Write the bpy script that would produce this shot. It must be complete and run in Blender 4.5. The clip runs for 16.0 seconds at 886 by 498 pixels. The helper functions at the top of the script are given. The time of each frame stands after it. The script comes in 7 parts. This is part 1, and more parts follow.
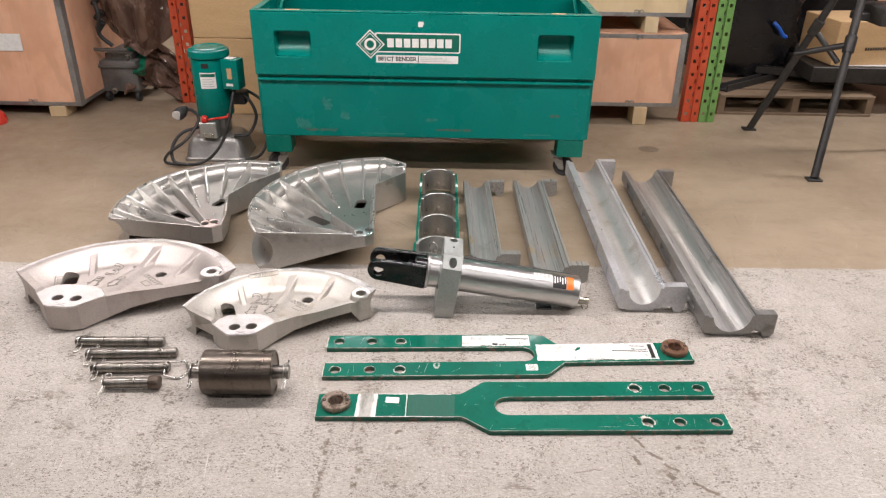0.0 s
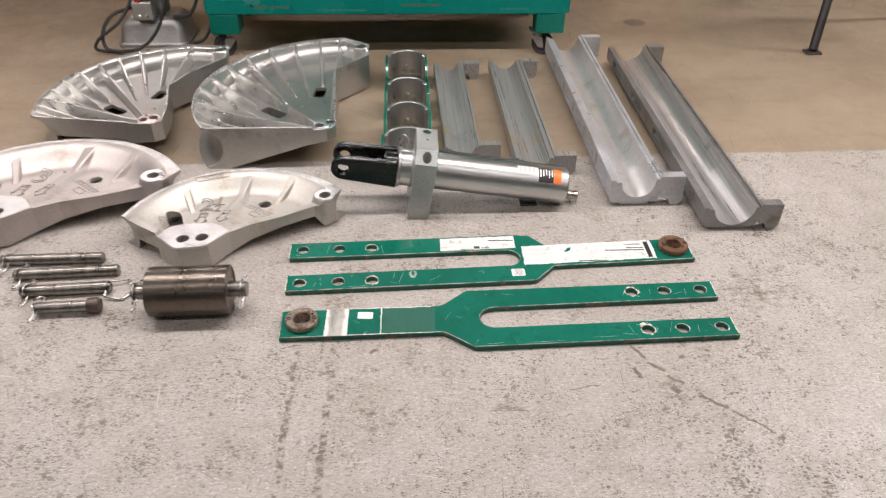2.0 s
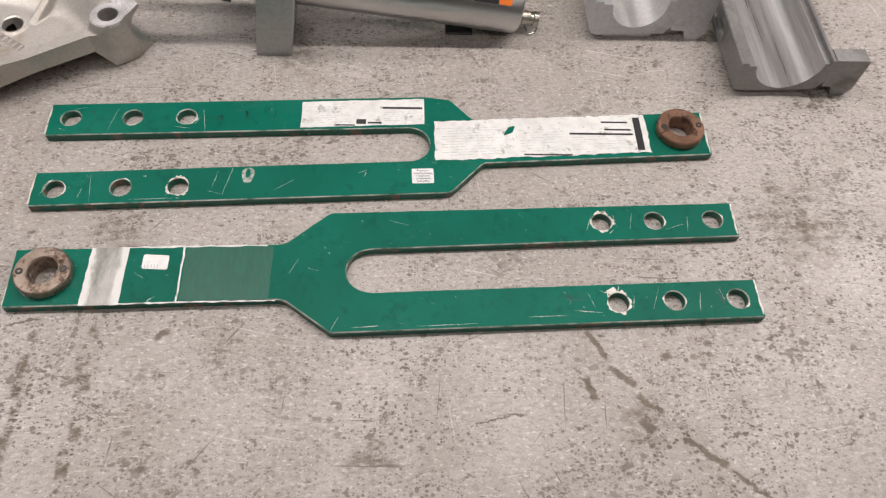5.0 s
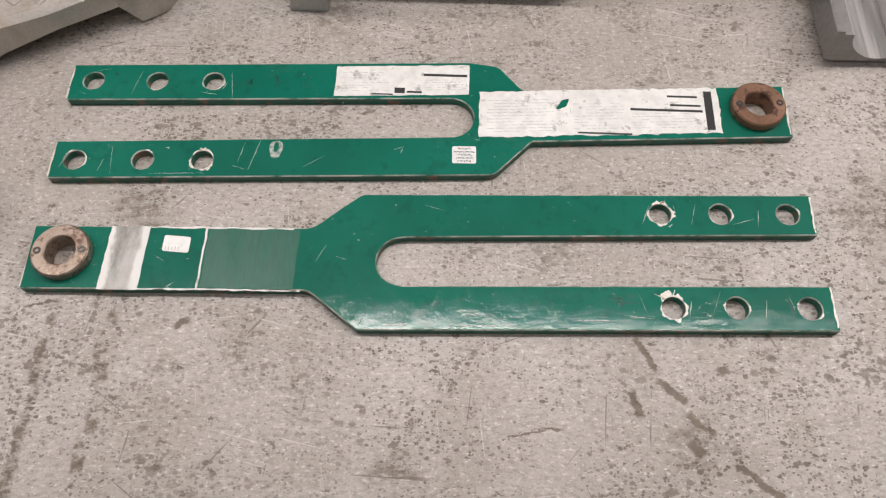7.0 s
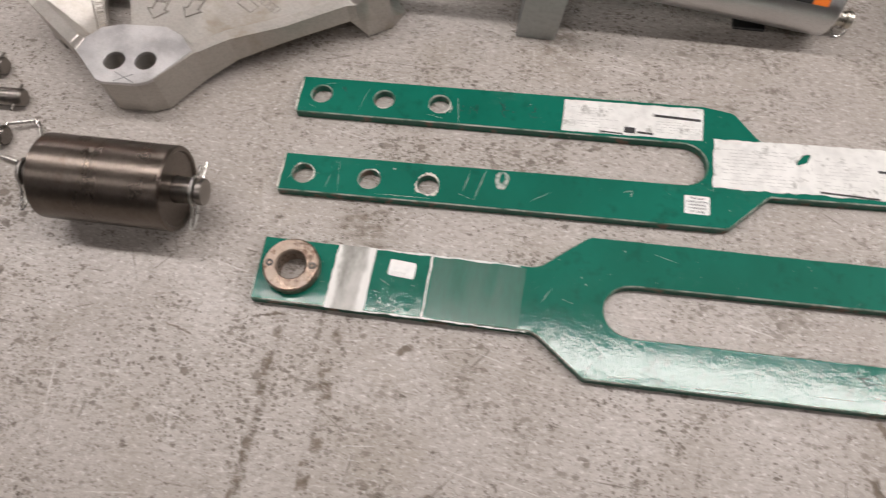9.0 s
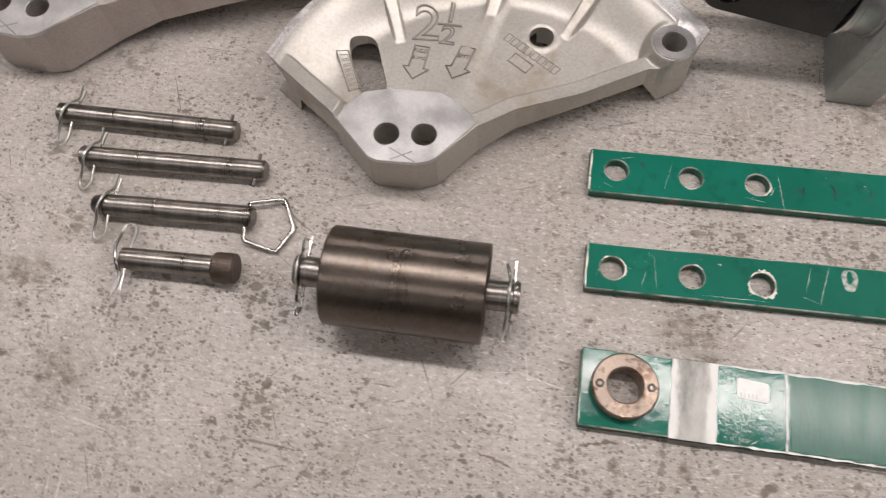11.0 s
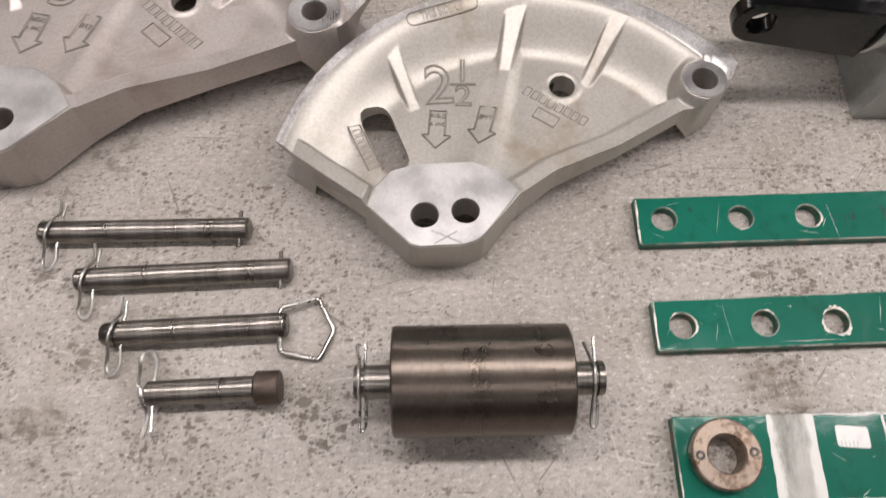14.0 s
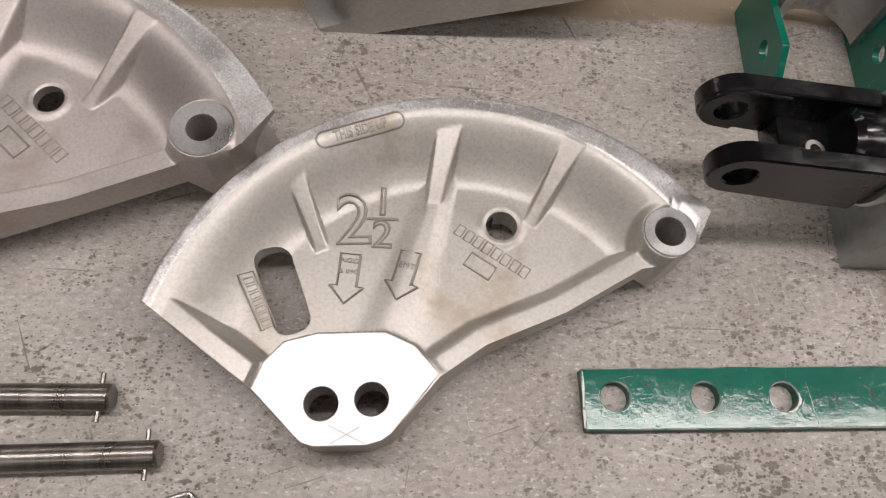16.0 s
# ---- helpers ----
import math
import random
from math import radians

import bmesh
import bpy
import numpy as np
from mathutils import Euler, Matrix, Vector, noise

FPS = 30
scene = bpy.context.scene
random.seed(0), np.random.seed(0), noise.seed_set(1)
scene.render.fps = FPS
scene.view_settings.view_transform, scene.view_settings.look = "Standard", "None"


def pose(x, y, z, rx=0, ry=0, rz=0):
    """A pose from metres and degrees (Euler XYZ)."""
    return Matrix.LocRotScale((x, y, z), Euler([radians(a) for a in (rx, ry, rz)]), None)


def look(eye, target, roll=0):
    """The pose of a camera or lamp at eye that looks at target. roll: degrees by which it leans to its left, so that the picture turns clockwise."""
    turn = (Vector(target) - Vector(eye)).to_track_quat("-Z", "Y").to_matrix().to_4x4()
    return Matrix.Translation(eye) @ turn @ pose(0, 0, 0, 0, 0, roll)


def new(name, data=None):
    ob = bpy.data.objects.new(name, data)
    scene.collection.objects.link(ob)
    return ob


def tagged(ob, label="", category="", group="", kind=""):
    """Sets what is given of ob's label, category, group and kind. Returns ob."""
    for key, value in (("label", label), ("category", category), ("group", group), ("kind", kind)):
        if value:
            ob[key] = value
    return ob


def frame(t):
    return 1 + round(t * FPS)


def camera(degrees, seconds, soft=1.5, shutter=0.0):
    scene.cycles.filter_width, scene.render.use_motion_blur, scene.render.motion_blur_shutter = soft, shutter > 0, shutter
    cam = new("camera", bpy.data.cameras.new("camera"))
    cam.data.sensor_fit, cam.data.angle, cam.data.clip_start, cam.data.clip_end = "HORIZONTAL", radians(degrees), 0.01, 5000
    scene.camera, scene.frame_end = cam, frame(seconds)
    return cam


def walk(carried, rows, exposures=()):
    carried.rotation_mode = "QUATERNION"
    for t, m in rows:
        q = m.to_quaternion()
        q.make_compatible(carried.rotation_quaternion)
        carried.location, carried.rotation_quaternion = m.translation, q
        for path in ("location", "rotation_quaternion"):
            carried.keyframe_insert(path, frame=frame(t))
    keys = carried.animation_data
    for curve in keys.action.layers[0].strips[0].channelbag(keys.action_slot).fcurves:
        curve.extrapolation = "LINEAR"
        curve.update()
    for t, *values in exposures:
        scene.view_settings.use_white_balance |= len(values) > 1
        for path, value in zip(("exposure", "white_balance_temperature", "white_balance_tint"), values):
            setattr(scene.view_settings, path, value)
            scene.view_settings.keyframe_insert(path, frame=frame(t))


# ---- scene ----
cam = camera(62.0, 16.0, soft=1.2, shutter=0.4)
EXPOSURES = [(0, 0.25), (1, 0.2), (2, 0.1), (3, -0.05), (4, -0.17), (7, -0.3), (10, -0.33), (13, -0.27), (14.5, -0.33), (16, -0.6)]
PATH = [
    (0, (0.004, 0.285, 1.299), (-0.009, 2.057, 0.372), 0.9),
    (0.5, (-0.004, 0.296, 1.295), (0.003, 2.049, 0.332), 0.8),
    (1, (-0.028, 0.33, 1.278), (0.005, 2.05, 0.257), 0.8),
    (1.5, (-0.047, 0.395, 1.239), (0.006, 2.066, 0.141), 0.6),
    (2, (-0.012, 0.512, 1.203), (0.06, 2.12, 0.016), 0.7),
    (2.5, (0.056, 0.654, 1.161), (0.146, 2.188, -0.118), 1.0),
    (3, (0.088, 0.785, 1.115), (0.188, 2.232, -0.262), 1.3),
    (3.5, (0.1, 0.96, 1.079), (0.213, 2.311, -0.391), 1.5),
    (4, (0.129, 1.079, 1.023), (0.314, 2.326, -0.53), 3.7),
    (4.2, (0.164, 1.133, 1.008), (0.34, 2.328, -0.586), 4.5),
    (6.3, (0.237, 1.429, 0.926), (0.247, 2.314, -0.867), 1.5),
    (6.5, (0.24, 1.432, 0.928), (0.237, 2.3, -0.874), 1.0),
    (7, (0.246, 1.435, 0.928), (0.211, 2.283, -0.883), -0.1),
    (7.5, (0.252, 1.431, 0.927), (0.173, 2.266, -0.888), -1.5),
    (8, (0.236, 1.433, 0.926), (0.11, 2.26, -0.891), -3.1),
    (8.5, (0.159, 1.452, 0.93), (-0.026, 2.275, -0.884), -5.1),
    (9, (0.026, 1.484, 0.943), (-0.196, 2.288, -0.875), -6.1),
    (9.5, (-0.09, 1.503, 0.939), (-0.349, 2.293, -0.88), -7.2),
    (10, (-0.229, 1.547, 0.939), (-0.453, 2.318, -0.893), -3.9),
    (10.2, (-0.271, 1.585, 0.928), (-0.516, 2.332, -0.911), -5.6),
    (12.3, (-0.613, 1.621, 0.864), (-0.67, 2.427, -0.965), -1.9),
    (12.5, (-0.618, 1.621, 0.861), (-0.668, 2.425, -0.969), -1.6),
    (13, (-0.626, 1.626, 0.857), (-0.659, 2.428, -0.975), -0.9),
    (13.5, (-0.619, 1.649, 0.857), (-0.64, 2.453, -0.974), -0.8),
    (14, (-0.6, 1.712, 0.855), (-0.598, 2.518, -0.975), 0.6),
    (14.5, (-0.562, 1.814, 0.849), (-0.549, 2.619, -0.982), 1.5),
    (15, (-0.534, 1.888, 0.829), (-0.501, 2.689, -1.003), 3.4),
    (15.5, (-0.536, 1.944, 0.808), (-0.491, 2.721, -1.034), 4.9),
    (16, (-0.534, 1.975, 0.792), (-0.467, 2.721, -1.062), 7.1),
]
walk(cam, [(t, look(eye, target, roll)) for t, eye, target, roll in PATH], EXPOSURES)

# ---- world, lamps ----
world = bpy.data.worlds.new("warehouse_world")
scene.world = world
world.use_nodes = True
world.node_tree.nodes["Background"].inputs["Color"].default_value = (0.9, 0.95, 1.0, 1)
world.node_tree.nodes["Background"].inputs["Strength"].default_value = 0.004


def strip_lamp(x, y, z, length, width, watts, colour=(1.0, 0.92, 0.90)):
    """A row of fluorescent tubes hung overhead, along x, or added fill of that shape."""
    data = bpy.data.lights.new("strip_lamp", "AREA")
    data.shape, data.size, data.size_y, data.energy, data.color = "RECTANGLE", length, width, watts, colour
    ob = new("strip_lamp", data)
    ob.matrix_basis = pose(x, y, z)
    return ob


strip_lamp(0.0, 2.43, 2.2, 6.4, 0.15, 104)
strip_lamp(-2.1, 5.55, 2.2, 5.8, 0.15, 85)
# unseen fill lamp, added to brighten the floor and crates on the right
strip_lamp(5.3, 4.4, 4.0, 4.0, 0.28, 190)
strip_lamp(-0.4, -0.2, 4.0, 9.0, 0.28, 78)
strip_lamp(0.0, -3.4, 4.0, 9.0, 0.28, 36)

# ---- materials ----
def nodes_of(name):
    m = bpy.data.materials.new(name)
    m.use_nodes = True
    return m, m.node_tree.nodes, m.node_tree.links, m.node_tree.nodes["Principled BSDF"]


def noise_node(nt, coords, scale, detail=4.0, rough=0.55, stretch=None):
    n, l = nt.nodes, nt.links
    tex = n.new("ShaderNodeTexNoise")
    tex.inputs["Scale"].default_value, tex.inputs["Detail"].default_value, tex.inputs["Roughness"].default_value = scale, detail, rough
    if stretch:
        mp = n.new("ShaderNodeMapping")
        mp.inputs["Scale"].default_value = stretch
        l.new(coords, mp.inputs["Vector"])
        coords = mp.outputs["Vector"]
    l.new(coords, tex.inputs["Vector"])
    return tex.outputs["Fac"]


def ramp(nt, fac, a, b, to0=0.0, to1=1.0):
    r = nt.nodes.new("ShaderNodeMapRange")
    r.interpolation_type = "SMOOTHSTEP"
    for k, v in (("From Min", a), ("From Max", b), ("To Min", to0), ("To Max", to1)):
        r.inputs[k].default_value = v
    nt.links.new(fac, r.inputs["Value"])
    return r.outputs["Result"]


def mixed(nt, fac, c1, c2, blend="MIX"):
    m = nt.nodes.new("ShaderNodeMix")
    m.data_type, m.blend_type = "RGBA", blend
    if hasattr(fac, "links"):
        nt.links.new(fac, m.inputs["Factor"])
    else:
        m.inputs["Factor"].default_value = fac
    for k, c in (("A", c1), ("B", c2)):
        sock = [s for s in m.inputs if s.name == k and s.type == "RGBA"][0]
        if hasattr(c, "links"):
            nt.links.new(c, sock)
        else:
            sock.default_value = (*c, 1)
    return [s for s in m.outputs if s.type == "RGBA"][0]


def maths(nt, op, a, b=0.0):
    m = nt.nodes.new("ShaderNodeMath")
    m.operation = op
    for i, v in enumerate((a, b)):
        if hasattr(v, "links"):
            nt.links.new(v, m.inputs[i])
        else:
            m.inputs[i].default_value = v
    return m.outputs[0]


def bumped(nt, bsdf, height, strength, distance=0.002):
    b = nt.nodes.new("ShaderNodeBump")
    b.inputs["Strength"].default_value, b.inputs["Distance"].default_value = strength, distance
    nt.links.new(height, b.inputs["Height"])
    nt.links.new(b.outputs["Normal"], bsdf.inputs["Normal"])


def surf(name, c1, c2, big=6.0, fine=120.0, rough=0.5, rough_var=0.12, metal=0.0, bump=0.15, spots=None, stretch=None, coat=0.0, scratches=None, bump_fine=None):
    """c1 and c2 mixed by broad noise, with fine grain; spots: (colour, scale, from, to); scratches: (colour, amount)."""
    m, n, l, bsdf = nodes_of(name)
    nt = m.node_tree
    co = n.new("ShaderNodeTexCoord").outputs["Object"]
    broad = noise_node(nt, co, big, 5, 0.6, stretch)
    grain = noise_node(nt, co, fine, 3, 0.6, stretch)
    col = mixed(nt, ramp(nt, broad, 0.32, 0.68), c1, c2)
    col = mixed(nt, ramp(nt, grain, 0.35, 0.75, 0.0, 0.35), col, tuple(0.6 * c for c in c1))
    if spots:
        sc, scale, a, b = spots
        mask = ramp(nt, noise_node(nt, co, scale, 6, 0.65), a, b)
        col = mixed(nt, mask, col, sc)
    if scratches:
        sc, amount = scratches
        s1 = noise_node(nt, co, 22, 3, 0.5, (1.0, 14.0, 6.0))
        s2 = noise_node(nt, co, 19, 3, 0.5, (12.0, 1.0, 6.0))
        gate = ramp(nt, noise_node(nt, co, 7, 3, 0.6), 0.5, 0.62)
        mask = maths(nt, "MULTIPLY", maths(nt, "MAXIMUM", ramp(nt, s1, 0.70, 0.74), ramp(nt, s2, 0.70, 0.74)), gate)
        col = mixed(nt, maths(nt, "MULTIPLY", mask, amount), col, sc)
    l.new(col, bsdf.inputs["Base Color"])
    bsdf.inputs["Metallic"].default_value = metal
    l.new(ramp(nt, broad, 0.3, 0.7, rough - rough_var, rough + rough_var), bsdf.inputs["Roughness"])
    if coat:
        bsdf.inputs["Coat Weight"].default_value, bsdf.inputs["Coat Roughness"].default_value = coat, 0.15
    if bump:
        bumped(nt, bsdf, noise_node(nt, co, bump_fine or fine, 4, 0.6, stretch), bump)
    return m


def specks(nt, co, scale, low, high, grow, ragged_by=0.9):
    """Scattered specks of uneven size and outline: one to a cell, more and larger where grow is high; also a tone per speck."""
    n, l = nt.nodes, nt.links
    nz = n.new("ShaderNodeTexNoise")
    nz.inputs["Scale"].default_value, nz.inputs["Detail"].default_value, nz.inputs["Roughness"].default_value = scale * 1.7, 4, 0.65
    l.new(co, nz.inputs["Vector"])
    warp = n.new("ShaderNodeVectorMath")
    warp.operation = "MULTIPLY_ADD"
    l.new(nz.outputs["Color"], warp.inputs[0])
    warp.inputs[1].default_value = (1.5 * ragged_by / scale, ragged_by / scale, 0)
    l.new(co, warp.inputs[2])
    level = n.new("ShaderNodeVectorMath")
    level.operation = "MULTIPLY"
    l.new(warp.outputs[0], level.inputs[0])
    level.inputs[1].default_value = (0.8, 1.15, 0)
    vor = n.new("ShaderNodeTexVoronoi")
    vor.inputs["Scale"].default_value = scale
    l.new(level.outputs[0], vor.inputs["Vector"])
    sep = n.new("ShaderNodeSeparateColor")
    l.new(vor.outputs["Color"], sep.inputs[0])
    size = maths(nt, "ADD", ramp(nt, sep.outputs[0], 0.30, 1.0, low, high), grow)
    return ramp(nt, maths(nt, "SUBTRACT", size, vor.outputs["Distance"]), -0.02, 0.05), sep.outputs[1]


def gouge(nt, x, y, wander, x0, y0, x1, y1, w):
    """A ragged scrape from one floor point to another."""
    length = math.hypot(x1 - x0, y1 - y0)
    ux, uy = (x1 - x0) / length, (y1 - y0) / length
    dx, dy = maths(nt, "ADD", x, -x0), maths(nt, "ADD", y, -y0)
    run = maths(nt, "ADD", maths(nt, "MULTIPLY", dx, ux), maths(nt, "MULTIPLY", dy, uy))
    side = maths(nt, "ABSOLUTE", maths(nt, "ADD", maths(nt, "ADD", maths(nt, "MULTIPLY", dx, -uy), maths(nt, "MULTIPLY", dy, ux)), wander))
    k = maths(nt, "MULTIPLY", ramp(nt, run, -0.004, 0.003), ramp(nt, run, length + 0.004, length - 0.003))
    return maths(nt, "MULTIPLY", k, ramp(nt, side, w, w * 0.55))


def floor_material():
    """Worn grey floor paint up to an uneven edge, bare brown concrete beyond it."""
    m, n, l, bsdf = nodes_of("painted_concrete")
    nt = m.node_tree
    co = n.new("ShaderNodeTexCoord").outputs["Object"]
    xyz = n.new("ShaderNodeSeparateXYZ")
    l.new(co, xyz.inputs[0])
    x, y = xyz.outputs["X"], xyz.outputs["Y"]
    cloud = noise_node(nt, co, 1.6, 5, 0.6)
    mid = noise_node(nt, co, 9, 6, 0.65)
    fine = noise_node(nt, co, 62, 5, 0.65)
    flake = noise_node(nt, co, 40, 8, 0.74, (0.8, 1.3, 1.0))
    grit = noise_node(nt, co, 300, 3, 0.6)
    # paint, uneven in tone, brushed pale in streaks
    paint = mixed(nt, ramp(nt, cloud, 0.3, 0.7), (0.43, 0.392, 0.356), (0.525, 0.486, 0.452))
    paint = mixed(nt, ramp(nt, mid, 0.44, 0.7, 0.0, 0.5), paint, (0.35, 0.312, 0.268))
    paint = mixed(nt, ramp(nt, noise_node(nt, co, 4.2, 6, 0.7), 0.52, 0.74, 0.0, 0.45), paint, (0.34, 0.292, 0.225))
    for a in (4, 78, 150):
        streak = noise_node(nt, turned(nt, co, a), 7, 6, 0.65, (1.0, 7.0, 1.0))
        paint = mixed(nt, ramp(nt, streak, 0.57, 0.68, 0.0, 0.45), paint, (0.59, 0.558, 0.53))
    worn = ramp(nt, noise_node(nt, co, 2.3, 4, 0.6), 0.34, 0.68)
    patch = ramp(nt, noise_node(nt, co, 12, 5, 0.65), 0.38, 0.66)
    # fine mottling and pale flecks
    paint = mixed(nt, ramp(nt, noise_node(nt, co, 120, 6, 0.72, (0.7, 1.3, 1)), 0.46, 0.62, 0.0, 0.60), paint, (0.29, 0.26, 0.226))
    paint = mixed(nt, ramp(nt, noise_node(nt, co, 150, 5, 0.65, (0.8, 1.4, 3)), 0.56, 0.64, 0.0, 0.75), paint, (0.69, 0.665, 0.637))
    # paint popped off in specks at four sizes
    grow = maths(nt, "ADD", maths(nt, "MULTIPLY", maths(nt, "ADD", maths(nt, "MULTIPLY", worn, 0.5), maths(nt, "MULTIPLY", patch, 0.75)), 0.36), -0.24)
    pits, tone = None, None
    for scale, low, high in ((105, -0.24, 0.38), (185, -0.18, 0.46), (310, -0.16, 0.46), (52, -0.46, 0.27)):
        k, c = specks(nt, co, scale, low, high, grow)
        pits, tone = (k, c) if pits is None else (maths(nt, "MAXIMUM", pits, k), tone)
    brown = mixed(nt, ramp(nt, fine, 0.38, 0.62), (0.105, 0.086, 0.068), (0.215, 0.182, 0.150))
    brown = mixed(nt, ramp(nt, tone, 0.3, 0.9, 0.0, 0.55), brown, (0.27, 0.24, 0.205))
    paint = mixed(nt, maths(nt, "MULTIPLY", pits, ramp(nt, noise_node(nt, co, 3.4, 5, 0.65), 0.34, 0.60, 0.45, 0.9)), paint, brown)
    # larger flakes and smears where it is most worn
    chips = ramp(nt, maths(nt, "ADD", flake, maths(nt, "MULTIPLY", maths(nt, "ADD", worn, patch), 0.035)), 0.640, 0.658)
    paint = mixed(nt, maths(nt, "MULTIPLY", chips, 0.85), paint, brown)
    smear = maths(nt, "MULTIPLY", ramp(nt, noise_node(nt, turned(nt, co, 35), 30, 7, 0.75, (1.0, 2.2, 1.0)), 0.58, 0.66), ramp(nt, noise_node(nt, co, 5.5, 4, 0.6), 0.50, 0.62))
    paint = mixed(nt, maths(nt, "MULTIPLY", smear, 0.6), paint, (0.20, 0.168, 0.13))
    # dark and pale hairline scratches
    lines = hairlines(nt, co, 4.5, (2, 33, 64, 95, 128, 160), 0.68, 0.015, 26.0, (0.53, 0.60))
    paint = mixed(nt, maths(nt, "MULTIPLY", lines, 0.75), paint, (0.17, 0.145, 0.12))
    pale = hairlines(nt, co, 5.0, (12, 80, 172), 0.67, 0.02, 30.0, (0.50, 0.60))
    paint = mixed(nt, maths(nt, "MULTIPLY", pale, 0.5), paint, (0.74, 0.715, 0.69))
    # two long drag marks, rusty places, and scrapes down to the concrete
    marks = None
    for cx, w in ((-0.291, 0.0055), (-0.207, 0.007)):
        d = maths(nt, "ABSOLUTE", maths(nt, "ADD", maths(nt, "ADD", x, -cx), maths(nt, "MULTIPLY", maths(nt, "ADD", mid, -0.5), 0.05)))
        k = ramp(nt, d, w * 1.6, w * 0.8)
        marks = k if marks is None else maths(nt, "MAXIMUM", marks, k)
    marks = maths(nt, "MULTIPLY", marks, maths(nt, "MULTIPLY", ramp(nt, y, 1.80, 1.72), ramp(nt, y, 0.75, 1.15)))
    marks = maths(nt, "MULTIPLY", marks, ramp(nt, flake, 0.46, 0.56))
    for cx, cy, r in ((-1.06, 1.85, 0.06), (-0.98, 1.735, 0.06), (-1.15, 1.83, 0.05), (-1.20, 2.235, 0.08), (-1.04, 2.222, 0.05), (0.18, 1.572, 0.05), (0.86, 1.95, 0.12), (0.555, 1.61, 0.05), (0.03, 2.28, 0.06), (-0.20, 1.925, 0.07)):
        dx, dy = maths(nt, "ADD", x, -cx), maths(nt, "ADD", y, -cy)
        d = maths(nt, "SQRT", maths(nt, "ADD", maths(nt, "MULTIPLY", dx, dx), maths(nt, "MULTIPLY", dy, dy)))
        k = maths(nt, "MULTIPLY", ramp(nt, d, r, r * 0.2), ramp(nt, flake, 0.46, 0.58, 0.0, 0.8))
        marks = maths(nt, "MAXIMUM", marks, k)
    wander = maths(nt, "MULTIPLY", maths(nt, "ADD", flake, -0.5), 0.03)
    for seg in ((0.486, 1.750, 0.511, 1.707, 0.005), (0.509, 1.692, 0.545, 1.668, 0.006), (0.475, 1.678, 0.487, 1.648, 0.007), (0.546, 1.652, 0.574, 1.626, 0.005), (0.543, 1.618, 0.558, 1.600, 0.010), (0.598, 1.592, 0.650, 1.554, 0.006),
                (0.655, 1.548, 0.725, 1.485, 0.0035), (-0.124, 1.742, -0.105, 1.752, 0.0055), (0.592, 1.706, 0.602, 1.714, 0.007), (0.322, 1.617, 0.385, 1.628, 0.0022), (-0.444, 1.735, -0.406, 1.724, 0.0018), (-0.330, 1.764, -0.285, 1.772, 0.002)):
        marks = maths(nt, "MAXIMUM", marks, gouge(nt, x, y, wander, *seg))
    paint = mixed(nt, maths(nt, "MULTIPLY", marks, 0.85), paint, mixed(nt, ramp(nt, fine, 0.4, 0.6), (0.125, 0.096, 0.068), (0.195, 0.155, 0.115)))
    # bare concrete
    bare = mixed(nt, ramp(nt, cloud, 0.3, 0.7), (0.285, 0.218, 0.15), (0.375, 0.295, 0.21))
    bare = mixed(nt, ramp(nt, noise_node(nt, co, 5, 6, 0.7, (0.5, 2.0, 1.0)), 0.48, 0.75, 0.0, 0.6), bare, (0.235, 0.178, 0.122))
    bare = mixed(nt, ramp(nt, flake, 0.6, 0.7, 0.0, 0.6), bare, (0.20, 0.15, 0.10))
    bare = mixed(nt, ramp(nt, noise_node(nt, co, 95, 4, 0.6), 0.64, 0.70, 0.0, 0.6), bare, (0.52, 0.44, 0.34))
    bare = mixed(nt, ramp(nt, noise_node(nt, turned(nt, co, 24), 11, 7, 0.72, (1.0, 1.8, 1.0)), 0.54, 0.72, 0.0, 0.5), bare, (0.20, 0.155, 0.11))
    bare = mixed(nt, maths(nt, "MULTIPLY", hairlines(nt, co, 3.2, (12, 70, 118, 160), 0.67, 0.03, 24.0, (0.46, 0.6)), 0.4), bare, (0.50, 0.41, 0.30))
    bare = mixed(nt, maths(nt, "MULTIPLY", hairlines(nt, co, 2.6, (-15, 44, 96), 0.67, 0.03, 20.0, (0.46, 0.6)), 0.5), bare, (0.15, 0.115, 0.08))
    dx, dy = maths(nt, "ADD", x, -1.035), maths(nt, "ADD", y, -3.93)
    d = maths(nt, "SQRT", maths(nt, "ADD", maths(nt, "MULTIPLY", dx, dx), maths(nt, "MULTIPLY", maths(nt, "MULTIPLY", dy, dy), 1.2)))
    bare = mixed(nt, ramp(nt, maths(nt, "ADD", d, maths(nt, "MULTIPLY", flake, 0.02)), 0.068, 0.056, 0.0, 0.75), bare, (0.11, 0.085, 0.06))
    edge = maths(nt, "ADD", maths(nt, "ADD", y, maths(nt, "MULTIPLY", x, -0.022)), maths(nt, "MULTIPLY", maths(nt, "ADD", mid, -0.5), 0.035))
    col = mixed(nt, ramp(nt, edge, 2.632, 2.646), paint, bare)
    col = mixed(nt, ramp(nt, grit, 0.3, 0.7, 0.0, 0.20), col, (0.16, 0.145, 0.12))
    l.new(col, bsdf.inputs["Base Color"])
    bare_spot = maths(nt, "MAXIMUM", maths(nt, "MAXIMUM", pits, chips), marks)
    l.new(maths(nt, "ADD", ramp(nt, mid, 0.3, 0.7, 0.32, 0.52), maths(nt, "MULTIPLY", bare_spot, 0.25)), bsdf.inputs["Roughness"])
